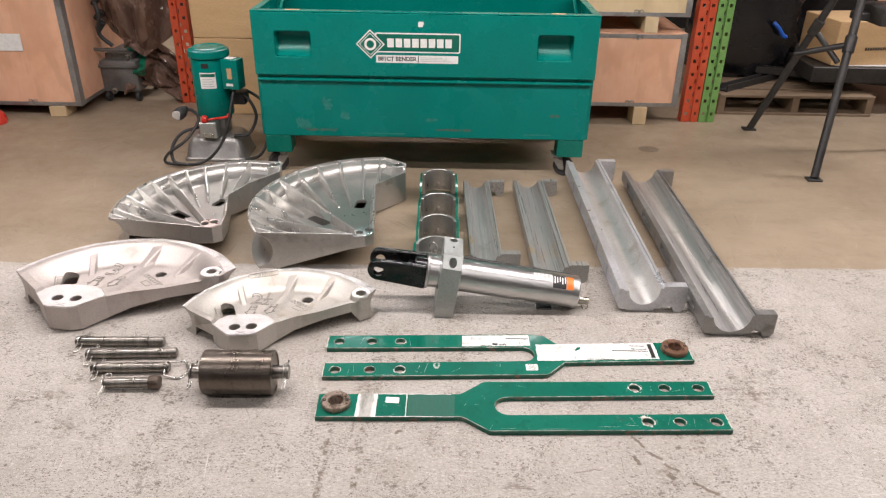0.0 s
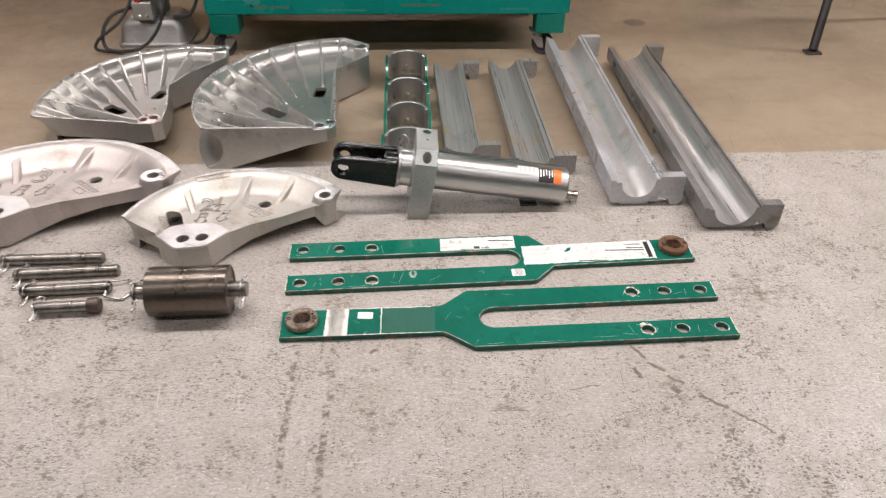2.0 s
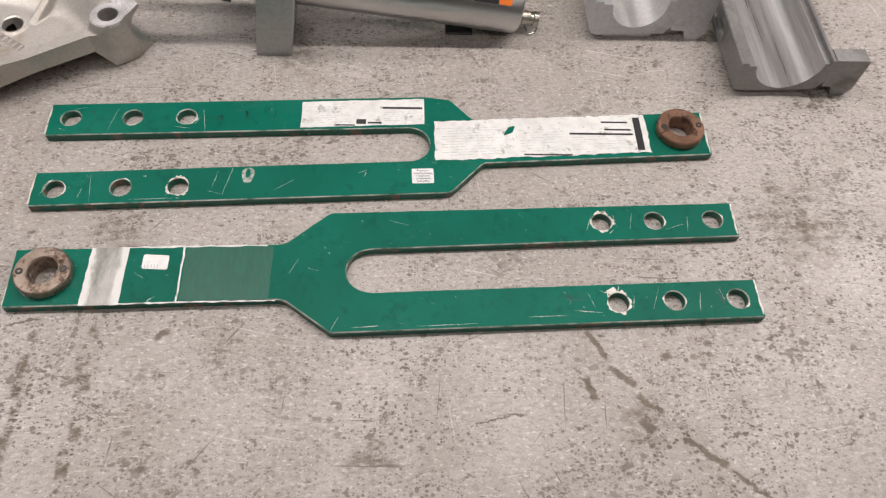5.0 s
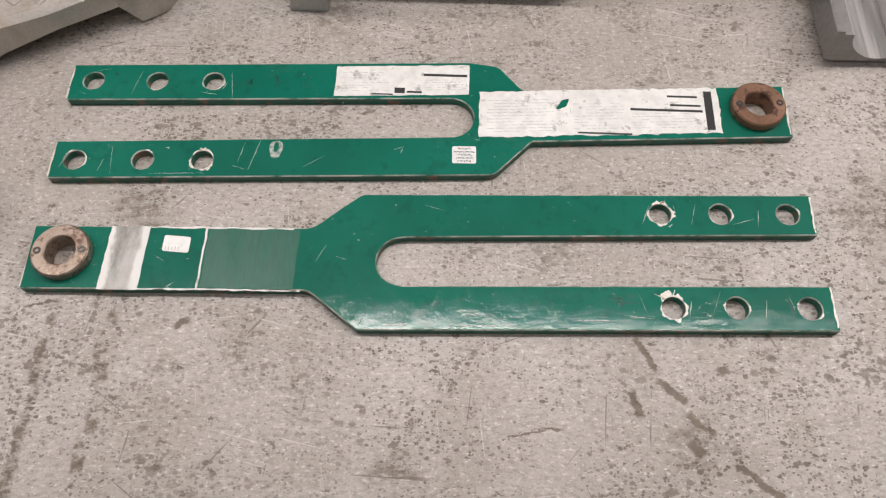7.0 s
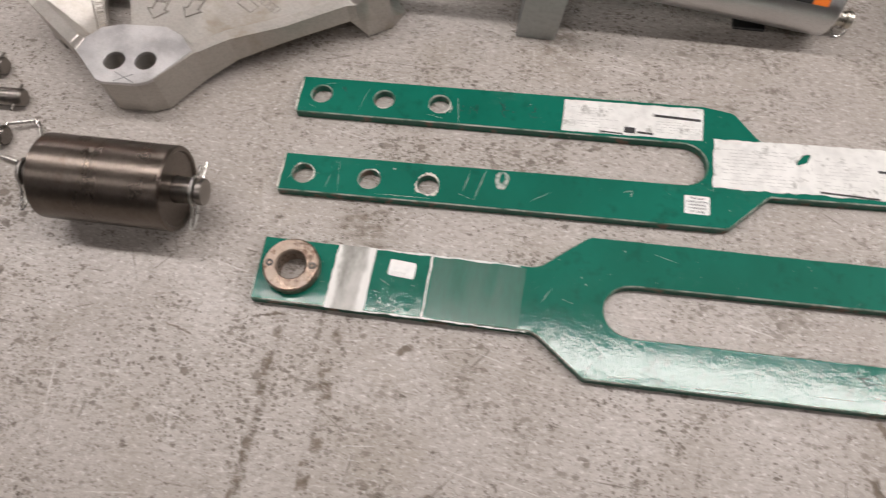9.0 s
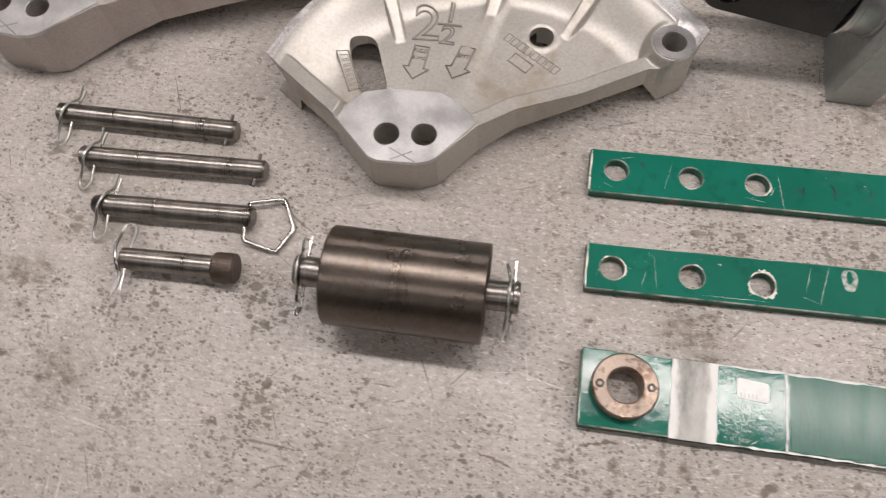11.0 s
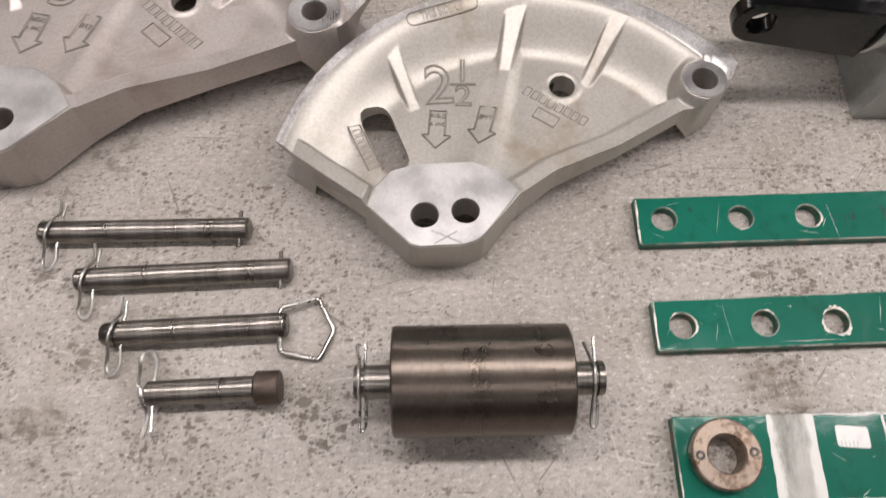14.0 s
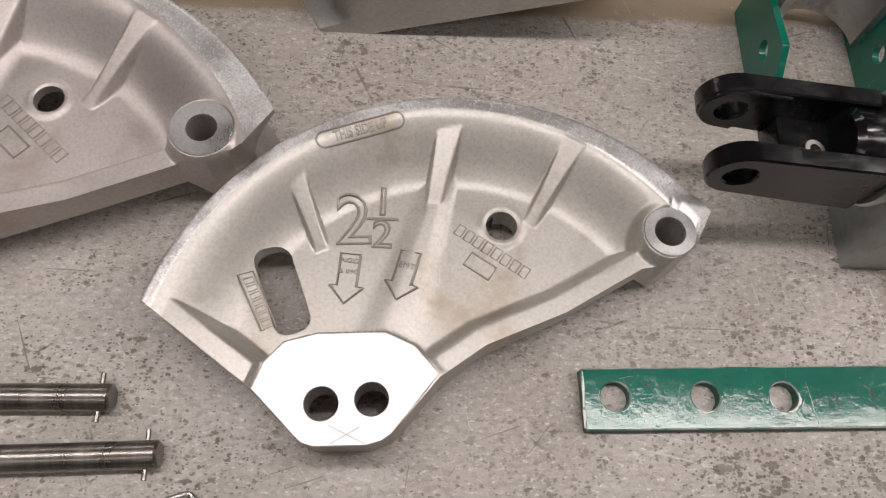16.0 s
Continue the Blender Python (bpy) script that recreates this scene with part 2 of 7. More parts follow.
    hgt = maths(nt, "ADD", maths(nt, "MULTIPLY", bare_spot, -0.7), maths(nt, "ADD", maths(nt, "MULTIPLY", fine, 0.7), maths(nt, "MULTIPLY", mid, 0.8)))
    bumped(nt, bsdf, hgt, 0.5, 0.002)
    return m


def turned(nt, coords, degrees_z):
    r = nt.nodes.new("ShaderNodeVectorRotate")
    r.rotation_type = "Z_AXIS"
    r.inputs["Angle"].default_value = radians(degrees_z)
    nt.links.new(coords, r.inputs["Vector"])
    return r.outputs["Vector"]


def hairlines(nt, coords, scale, angles, low=0.70, thin=0.02, length=34.0, gate=(0.48, 0.60)):
    """Thin broken scratches running in several directions."""
    mask = None
    for i, a in enumerate(angles):
        k = ramp(nt, noise_node(nt, turned(nt, coords, a), scale * (1 + 0.13 * i), 3, 0.5, (1.0, length, 1.0)), low, low + thin)
        k = maths(nt, "MULTIPLY", k, ramp(nt, noise_node(nt, turned(nt, coords, a + 31), 6 + i, 4, 0.6), *gate))
        mask = k if mask is None else maths(nt, "MAXIMUM", mask, k)
    return mask


def enamel_material(name, c1, c2):
    """Glossy sprayed enamel on steel plate: slightly wavy, hazed by handling, scuffed dull in strokes, chipped."""
    m, n, l, bsdf = nodes_of(name)
    nt = m.node_tree
    co = n.new("ShaderNodeTexCoord").outputs["Object"]
    broad = noise_node(nt, co, 5, 5, 0.6)
    haze = noise_node(nt, co, 15, 6, 0.68, (0.7, 1.3, 1.0))
    col = mixed(nt, ramp(nt, broad, 0.32, 0.68), c1, c2)
    col = mixed(nt, ramp(nt, noise_node(nt, co, 38, 5, 0.65), 0.52, 0.70, 0.0, 0.5), col, tuple(0.62 * c for c in c1))
    col = mixed(nt, ramp(nt, haze, 0.58, 0.76, 0.0, 0.22), col, (0.085, 0.17, 0.13))
    lines = hairlines(nt, co, 9, (4, 63, 97, 140), 0.69, 0.02, 36.0, (0.60, 0.70))
    col = mixed(nt, maths(nt, "MULTIPLY", lines, 0.28), col, (0.34, 0.40, 0.35))
    chips = maths(nt, "MULTIPLY", ramp(nt, noise_node(nt, co, 130, 5, 0.65), 0.66, 0.69), ramp(nt, haze, 0.50, 0.62))
    col = mixed(nt, maths(nt, "MULTIPLY", chips, 0.8), col, (0.62, 0.62, 0.57))
    l.new(col, bsdf.inputs["Base Color"])
    strokes = hairlines(nt, co, 6, (8, 22, 75, 110, 165), 0.56, 0.06, 22.0, (0.42, 0.58))
    dull = maths(nt, "ADD", maths(nt, "MULTIPLY", strokes, 0.08), maths(nt, "MULTIPLY", lines, 0.15))
    bsdf.inputs["Roughness"].default_value = 0.48
    bsdf.inputs["Specular IOR Level"].default_value = 0.2
    bsdf.inputs["Coat Weight"].default_value = 0.85
    l.new(maths(nt, "ADD", ramp(nt, haze, 0.38, 0.70, 0.015, 0.055), dull), bsdf.inputs["Coat Roughness"])
    hgt = maths(nt, "ADD", maths(nt, "MULTIPLY", noise_node(nt, co, 9, 2, 0.5), 0.26), maths(nt, "ADD", maths(nt, "MULTIPLY", noise_node(nt, co, 42, 4, 0.65), 0.15), maths(nt, "MULTIPLY", noise_node(nt, turned(nt, co, 62), 120, 4, 0.65, (1.0, 3.0, 1.0)), 0.035)))
    bumped(nt, bsdf, maths(nt, "ADD", hgt, maths(nt, "MULTIPLY", maths(nt, "MAXIMUM", lines, chips), -0.08)), 0.9, 0.0022)
    l.new(bsdf.inputs["Normal"].links[0].from_socket, bsdf.inputs["Coat Normal"])
    return m


def milled_material(name, c1, c2, arc, stain, metal=0.92, rough=0.30, fret=0.0):
    """Bright milled aluminium: overlapping cutter arcs in the gloss, handling scratches, a cloudy stain."""
    m, n, l, bsdf = nodes_of(name)
    nt = m.node_tree
    co = n.new("ShaderNodeTexCoord").outputs["Object"]
    wave = n.new("ShaderNodeTexWave")
    wave.wave_type, wave.rings_direction = "RINGS", "Z"
    wave.inputs["Scale"].default_value, wave.inputs["Distortion"].default_value, wave.inputs["Detail"].default_value = arc, 1.5, 3
    shift = n.new("ShaderNodeMapping")
    shift.inputs["Location"].default_value = (0.12, -0.13, 0)
    l.new(co, shift.inputs["Vector"])
    l.new(shift.outputs["Vector"], wave.inputs["Vector"])
    cloud = noise_node(nt, co, 17, 5, 0.6)
    col = mixed(nt, ramp(nt, cloud, 0.38, 0.62), c1, c2)
    col = mixed(nt, ramp(nt, noise_node(nt, co, 24, 6, 0.7), 0.56, 0.70, 0.0, 0.6), col, stain)
    if fret:
        for a in (20, 75, 130):
            nick = noise_node(nt, turned(nt, co, a), 150, 3, 0.6, (1.0, 3.5, 1.0))
            col = mixed(nt, ramp(nt, nick, 0.58, 0.66, 0.0, fret), col, (0.93, 0.92, 0.92))
            col = mixed(nt, ramp(nt, nick, 0.42, 0.34, 0.0, fret), col, (0.36, 0.345, 0.34))
    l.new(col, bsdf.inputs["Base Color"])
    bsdf.inputs["Metallic"].default_value = metal
    rough = maths(nt, "ADD", ramp(nt, cloud, 0.35, 0.65, rough - 0.06, rough + 0.06), maths(nt, "MULTIPLY", wave.outputs["Fac"], 0.02))
    l.new(rough, bsdf.inputs["Roughness"])
    bumped(nt, bsdf, maths(nt, "ADD", maths(nt, "MULTIPLY", wave.outputs["Fac"], 0.01), cloud), 0.25, 0.0012)
    return m


def tape_material():
    """Cloudy tape residue: smeared grey film, whiter along its two edges."""
    m, n, l, bsdf = nodes_of("cloudy_adhesive_film")
    nt = m.node_tree
    co = n.new("ShaderNodeTexCoord").outputs["Object"]
    xyz = n.new("ShaderNodeSeparateXYZ")
    l.new(co, xyz.inputs[0])
    smear = noise_node(nt, co, 30, 6, 0.7, (1.0, 0.35, 1.0))
    col = mixed(nt, ramp(nt, smear, 0.32, 0.66), (0.20, 0.20, 0.175), (0.50, 0.49, 0.46))
    d = maths(nt, "ABSOLUTE", maths(nt, "ADD", xyz.outputs["X"], 0.405))
    side = maths(nt, "ADD", d, maths(nt, "MULTIPLY", maths(nt, "ADD", smear, -0.5), 0.03))
    col = mixed(nt, ramp(nt, side, 0.015, 0.023), col, (0.74, 0.74, 0.71))
    l.new(col, bsdf.inputs["Base Color"])
    bsdf.inputs["Roughness"].default_value = 0.4
    bumped(nt, bsdf, smear, 0.2)
    return m


def plywood_material(name, c1, c2):
    """Rotary-cut veneer: broad wavy figure, blotches, and faint fine grain."""
    m, n, l, bsdf = nodes_of(name)
    nt = m.node_tree
    co = n.new("ShaderNodeTexCoord").outputs["Object"]
    warp = noise_node(nt, co, 2.2, 4, 0.55, (1.0, 1.0, 0.45))
    bands = maths(nt, "SINE", maths(nt, "MULTIPLY", warp, 34.0))
    grain = noise_node(nt, co, 20, 5, 0.6, (5.0, 5.0, 0.3))
    blotch = noise_node(nt, co, 5, 5, 0.6)
    col = mixed(nt, ramp(nt, blotch, 0.3, 0.7), c1, c2)
    col = mixed(nt, ramp(nt, bands, -0.3, 1.0, 0.0, 0.30), col, tuple(0.72 * c for c in c1))
    col = mixed(nt, ramp(nt, grain, 0.5, 0.75, 0.0, 0.25), col, tuple(0.66 * c for c in c1))
    l.new(col, bsdf.inputs["Base Color"])
    bsdf.inputs["Roughness"].default_value = 0.5
    bumped(nt, bsdf, grain, 0.1)
    return m


FLOOR = floor_material()
CAST = surf("sand_cast_aluminium", (0.45, 0.427, 0.39), (0.55, 0.525, 0.485), big=5, fine=240, rough=0.40, rough_var=0.06, metal=0.62, bump=0.12, spots=((0.37, 0.32, 0.255), 9, 0.52, 0.70), scratches=((0.66, 0.64, 0.62), 0.3))
# raised marks coloured darker, standing in for the shade along their edges
LETTER = surf("shaded_raised_casting", (0.27, 0.25, 0.222), (0.38, 0.355, 0.32), big=30, fine=240, rough=0.45, metal=0.5, bump=0.1)
CAST_WARM = surf("pinkish_cast_aluminium", (0.47, 0.425, 0.40), (0.56, 0.515, 0.49), big=5, fine=240, rough=0.40, rough_var=0.06, metal=0.65, bump=0.12, spots=((0.39, 0.335, 0.30), 8, 0.52, 0.70), scratches=((0.70, 0.66, 0.64), 0.3))
CAST_RIM = milled_material("rubbed_cast_rim", (0.50, 0.475, 0.465), (0.72, 0.705, 0.70), 60, (0.54, 0.46, 0.435), 0.7, 0.38, 0.55)
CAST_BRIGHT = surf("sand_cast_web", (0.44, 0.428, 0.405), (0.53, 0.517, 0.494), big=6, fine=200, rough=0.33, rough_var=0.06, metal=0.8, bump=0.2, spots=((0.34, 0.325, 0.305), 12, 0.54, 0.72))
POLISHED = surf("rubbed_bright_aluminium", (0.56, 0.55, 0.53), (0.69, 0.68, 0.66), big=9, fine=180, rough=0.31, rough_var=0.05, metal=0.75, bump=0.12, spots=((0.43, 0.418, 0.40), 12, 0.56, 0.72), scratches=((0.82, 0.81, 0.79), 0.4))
MACHINED = milled_material("machined_aluminium", (0.55, 0.54, 0.535), (0.70, 0.69, 0.685), 90, (0.42, 0.40, 0.39), 0.9, 0.30, 0.22)
PAD = milled_material("stained_machined_aluminium", (0.56, 0.55, 0.548), (0.70, 0.685, 0.68), 70, (0.52, 0.47, 0.45), 0.78, 0.37, 0.14)
BLUED = surf("blued_pad", (0.42, 0.50, 0.50), (0.58, 0.61, 0.60), big=20, fine=200, rough=0.36, metal=0.8, bump=0.06)
PINKED = surf("stained_pad", (0.72, 0.55, 0.52), (0.76, 0.70, 0.68), big=20, fine=200, rough=0.36, metal=0.8, bump=0.06)
TROUGH = surf("drawn_aluminium", (0.40, 0.392, 0.38), (0.55, 0.54, 0.53), big=9, fine=60, rough=0.34, rough_var=0.07, metal=0.65, bump=0.05, stretch=(12, 0.3, 12), spots=((0.32, 0.31, 0.295), 8, 0.56, 0.72), scratches=((0.72, 0.71, 0.70), 0.3))
TROUGH_CAST = surf("matt_cast_aluminium", (0.58, 0.572, 0.565), (0.69, 0.68, 0.67), big=6, fine=150, rough=0.38, rough_var=0.08, metal=0.65, bump=0.14, spots=((0.47, 0.445, 0.40), 9, 0.52, 0.70))
TROUGH_DARK = surf("dull_grey_aluminium", (0.25, 0.246, 0.24), (0.34, 0.335, 0.328), big=6, fine=110, rough=0.42, metal=0.7, bump=0.12, spots=((0.19, 0.182, 0.17), 8, 0.56, 0.72), scratches=((0.6, 0.59, 0.58), 0.4))
RAIL = surf("bluish_machined_aluminium", (0.54, 0.55, 0.58), (0.64, 0.65, 0.68), big=9, fine=120, rough=0.38, metal=0.6, bump=0.08, spots=((0.43, 0.435, 0.46), 12, 0.54, 0.70), scratches=((0.85, 0.85, 0.86), 0.4))
TROUGH_RUST = surf("stained_aluminium", (0.29, 0.288, 0.278), (0.38, 0.376, 0.362), big=12, fine=70, rough=0.36, metal=0.45, bump=0.08, stretch=(16, 0.2, 16), spots=((0.40, 0.27, 0.11), 6, 0.57, 0.72), scratches=((0.58, 0.57, 0.56), 0.3))
GREEN = enamel_material("scuffed_green_enamel", (0.000, 0.117, 0.076), (0.001, 0.151, 0.101))
GREEN_BOX = surf("green_powder_coat", (0.0, 0.182, 0.152), (0.0, 0.208, 0.174), big=3, fine=160, rough=0.27, rough_var=0.07, bump=0.06, spots=((0.02, 0.245, 0.205), 5, 0.62, 0.80), scratches=((0.20, 0.38, 0.33), 0.4), bump_fine=14)
GREEN_WORN = surf("worn_green_paint", (0.0, 0.135, 0.098), (0.005, 0.17, 0.125), big=8, fine=90, rough=0.42, bump=0.1, spots=((0.26, 0.19, 0.13), 16, 0.66, 0.74))
EDGE_WORN = surf("rubbed_bare_edge", (0.64, 0.63, 0.57), (0.015, 0.13, 0.08), big=34, fine=120, rough=0.45, metal=0.2, bump=0.1)
GREEN_SIDE = surf("scraped_green_edge", (0.0, 0.085, 0.053), (0.004, 0.115, 0.072), big=20, fine=90, rough=0.4, bump=0.2, spots=((0.15, 0.10, 0.068), 42, 0.55, 0.62), scratches=((0.66, 0.62, 0.55), 0.8))
TAPE = tape_material()
STICKER = surf("scuffed_white_vinyl", (0.74, 0.74, 0.71), (0.82, 0.82, 0.79), big=9, fine=60, rough=0.45, bump=0.04, spots=((0.40, 0.40, 0.37), 45, 0.575, 0.66), scratches=((0.28, 0.29, 0.27), 0.75))
WHITE = surf("white_print", (0.82, 0.82, 0.80), (0.86, 0.86, 0.84), big=10, fine=80, rough=0.4, bump=0.02)
INK = surf("black_print", (0.02, 0.02, 0.02), (0.035, 0.035, 0.035), rough=0.45, bump=0.0)
GREY_INK = surf("grey_print", (0.52, 0.52, 0.50), (0.62, 0.62, 0.60), rough=0.45, bump=0.0)
ORANGE = surf("orange_print", (0.85, 0.19, 0.02), (0.9, 0.22, 0.03), rough=0.4, bump=0.0)
STEEL = surf("ground_steel", (0.20, 0.184, 0.168), (0.35, 0.325, 0.30), big=5, fine=60, rough=0.30, rough_var=0.04, metal=0.95, bump=0.0, stretch=(6.0, 0.25, 0.25))
ROLLER = surf("oiled_mill_steel", (0.142, 0.118, 0.100), (0.175, 0.150, 0.129), big=14, fine=210, rough=0.30, rough_var=0.035, metal=0.92, bump=0.14, stretch=(1.6, 0.8, 0.8), spots=((0.118, 0.090, 0.072), 34, 0.54, 0.74), scratches=((0.36, 0.33, 0.30), 0.35))
WIRE = surf("zinc_wire", (0.52, 0.51, 0.48), (0.66, 0.65, 0.62), big=30, fine=200, rough=0.33, metal=1.0, bump=0.0)
KNURL = surf("knurled_rusty_steel", (0.10, 0.078, 0.064), (0.16, 0.125, 0.105), big=20, fine=400, rough=0.42, metal=0.85, bump=0.5)
RUST = surf("rusted_bushing", (0.20, 0.105, 0.065), (0.28, 0.16, 0.105), big=30, fine=160, rough=0.42, metal=0.5, bump=0.15, spots=((0.085, 0.045, 0.03), 60, 0.52, 0.62))
RUST_PALE = surf("worn_bushing", (0.25, 0.19, 0.145), (0.35, 0.285, 0.235), big=30, fine=160, rough=0.36, metal=0.6, bump=0.14, spots=((0.11, 0.065, 0.042), 80, 0.50, 0.64))
CHROME = surf("brushed_steel_barrel", (0.56, 0.555, 0.55), (0.62, 0.615, 0.61), big=3, fine=500, rough=0.31, rough_var=0.03, metal=1.0, bump=0.0)
BLOCK = surf("milled_block", (0.40, 0.42, 0.41), (0.50, 0.52, 0.51), big=8, fine=120, rough=0.45, metal=0.7, bump=0.08)
BLACK = surf("black_gloss_paint", (0.005, 0.005, 0.0055), (0.010, 0.010, 0.011), big=8, fine=90, rough=0.22, bump=0.22, bump_fine=45, scratches=((0.14, 0.13, 0.12), 0.7))
RUBBER = surf("black_rubber", (0.02, 0.02, 0.021), (0.035, 0.035, 0.036), rough=0.55, bump=0.1)
PEN = surf("faded_pen_ink", (0.006, 0.045, 0.032), (0.012, 0.07, 0.05), big=90, rough=0.4, bump=0.0)
BRASS = surf("nickel_coupler", (0.45, 0.42, 0.36), (0.58, 0.55, 0.48), big=20, rough=0.28, metal=1.0, bump=0.0)
SADDLE = surf("bare_saddle_casting", (0.42, 0.415, 0.41), (0.54, 0.53, 0.525), big=9, fine=140, rough=0.38, metal=0.92, bump=0.12, spots=((0.30, 0.29, 0.28), 14, 0.55, 0.7))
PLY_RED = plywood_material("reddish_plywood", (0.74, 0.40, 0.25), (0.82, 0.50, 0.34))
PLY_PALE = plywood_material("pale_plywood", (0.66, 0.50, 0.29), (0.76, 0.60, 0.38))
PINE = plywood_material("pine_block", (0.62, 0.46, 0.27), (0.72, 0.57, 0.37))
PALLET = plywood_material("weathered_pallet_wood", (0.19, 0.13, 0.082), (0.29, 0.21, 0.14))
GALV = surf("galvanised_strip", (0.33, 0.33, 0.33), (0.45, 0.45, 0.45), big=12, fine=100, rough=0.45, metal=0.8, bump=0.08)
CARD = surf("corrugated_cardboard", (0.56, 0.37, 0.19), (0.63, 0.42, 0.225), big=3, fine=60, rough=0.75, rough_var=0.05, bump=0.06, stretch=(1, 1, 5))
RACK_RED = surf("orange_red_rack_paint", (0.55, 0.075, 0.03), (0.62, 0.10, 0.04), big=7, fine=80, rough=0.42, bump=0.06, spots=((0.30, 0.07, 0.04), 10, 0.6, 0.72))
RACK_GREEN = surf("light_green_rack_paint", (0.16, 0.34, 0.09), (0.20, 0.40, 0.12), big=7, fine=80, rough=0.45, bump=0.06, spots=((0.12, 0.20, 0.07), 10, 0.6, 0.72))
TARP = surf("brown_tarpaulin", (0.135, 0.083, 0.062), (0.18, 0.115, 0.088), big=6, fine=160, rough=0.24, bump=0.06)
TARP_GREEN = surf("green_tarpaulin_back", (0.01, 0.16, 0.09), (0.02, 0.22, 0.13), big=6, fine=120, rough=0.36, bump=0.12)
DARK_IRON = surf("dark_iron", (0.035, 0.034, 0.034), (0.06, 0.058, 0.056), big=8, fine=90, rough=0.5, metal=0.4, bump=0.1)
GREY_CAST = surf("grey_cast_housing", (0.26, 0.25, 0.24), (0.36, 0.35, 0.34), big=8, fine=120, rough=0.42, metal=0.6, bump=0.15)
WRAP = surf("black_shrink_wrap", (0.006, 0.006, 0.007), (0.014, 0.014, 0.016), big=7, fine=60, rough=0.22, bump=0.3)
RED = surf("red_plastic", (0.55, 0.03, 0.02), (0.62, 0.05, 0.03), rough=0.35, bump=0.03)
BLUE = surf("blue_strap", (0.01, 0.09, 0.45), (0.02, 0.12, 0.55), rough=0.4, bump=0.03)
WALL = surf("warehouse_wall_paint", (0.15, 0.146, 0.14), (0.19, 0.185, 0.178), big=2, fine=50, rough=0.8, bump=0.06)
# far wall near black: the shade behind the storage is put into its colour
WALL_SHADE = surf("shade_dark_wall", (0.012, 0.011, 0.0105), (0.020, 0.019, 0.018), big=2, fine=50, rough=0.85, bump=0.06)
CEIL = surf("ceiling_deck_paint", (0.10, 0.10, 0.098), (0.14, 0.14, 0.137), big=2, fine=40, rough=0.85, bump=0.04)
for m, level in ((GREEN, 0.14), (GREEN_BOX, 0.25), (GREEN_WORN, 0.3)):
    m.node_tree.nodes["Principled BSDF"].inputs["Specular IOR Level"].default_value = level

# ---- builders ----
def part(name, bm, material, parent=None, label="", smooth=35):
    """One bmesh as one mesh object, under a thing or part when parent is given."""
    me = bpy.data.meshes.new(name)
    bm.to_mesh(me)
    bm.free()
    for m in material if isinstance(material, (list, tuple)) else [material]:
        me.materials.append(m)
    if smooth:
        for p in me.polygons:
            p.use_smooth = True
        me.set_sharp_from_angle(angle=radians(smooth))
    ob = new(name, me)
    ob.parent = parent
    if label:
        ob["label"] = label
    if name in ("printing", "raised_lettering", "strip_marks", "banner_marks", "rivet_row"):
        ob["kind"] = "stuff"
    return ob


def thing(name, m, label, category, group="", kind=""):
    ob = new(name)
    ob.empty_display_size = 0.05
    ob.matrix_basis = m
    return tagged(ob, label, category, group, kind)


def joined(*bms):
    out = bmesh.new()
    for b in bms:
        me = bpy.data.meshes.new("join")
        b.to_mesh(me)
        out.from_mesh(me)
        b.free()
        bpy.data.meshes.remove(me)
    return out


def moved(bm, m):
    bm.transform(m)
    return bm


def cuboid(x0, x1, y0, y1, z0, z1, bevel=0.002, seg=1):
    bm = bmesh.new()
    bmesh.ops.create_cube(bm, size=1)
    bmesh.ops.transform(bm, matrix=Matrix.Translation(((x0 + x1) / 2, (y0 + y1) / 2, (z0 + z1) / 2)) @ Matrix.Diagonal((x1 - x0, y1 - y0, z1 - z0, 1)), verts=bm.verts)
    if bevel:
        bmesh.ops.bevel(bm, geom=bm.edges[:], offset=bevel, segments=seg, profile=0.5, affect="EDGES", clamp_overlap=True)
    return bm


def along(p0, p1):
    """The pose that lays z along p0 to p1, and the length."""
    p0, p1 = Vector(p0), Vector(p1)
    d = p1 - p0
    return Matrix.Translation(p0) @ d.to_track_quat("Z", "Y").to_matrix().to_4x4(), d.length


def lathe(profile, n=28, m=None):
    """(radius, height) pairs turned about z; a closed surface where the radii end at 0 or the profile is closed by the caller."""
    bm = bmesh.new()
    rings = []
    for r, z in profile:
        if r < 1e-6:
            rings.append([bm.verts.new((0, 0, z))])
        else:
            rings.append([bm.verts.new((r * math.cos(2 * math.pi * i / n), r * math.sin(2 * math.pi * i / n), z)) for i in range(n)])
    for a, b in zip(rings, rings[1:]):
        for i in range(n):
            j = (i + 1) % n
            if len(a) == 1 and len(b) == 1:
                continue
            if len(a) == 1:
                bm.faces.new((a[0], b[j], b[i]))
            elif len(b) == 1:
                bm.faces.new((a[i], a[j], b[0]))
            else:
                bm.faces.new((a[i], a[j], b[j], b[i]))
    bmesh.ops.recalc_face_normals(bm, faces=bm.faces)
    if m is not None:
        bm.transform(m)
    return bm


def rod(p0, p1, r, n=20, bevel=0.0015):
    m, h = along(p0, p1)
    c = min(bevel, r * 0.4, h * 0.4)
    return lathe([(0, 0), (r - c, 0), (r, c), (r, h - c), (r - c, h), (0, h)], n, m)


def ring_of(r_in, r_out, z0, z1, n=36, c=0.0015):
    return lathe([(r_in + c, z0), (r_out - c, z0), (r_out, z0 + c), (r_out, z1 - c), (r_out - c, z1), (r_in + c, z1), (r_in, z1 - c), (r_in, z0 + c), (r_in + c, z0)], n)


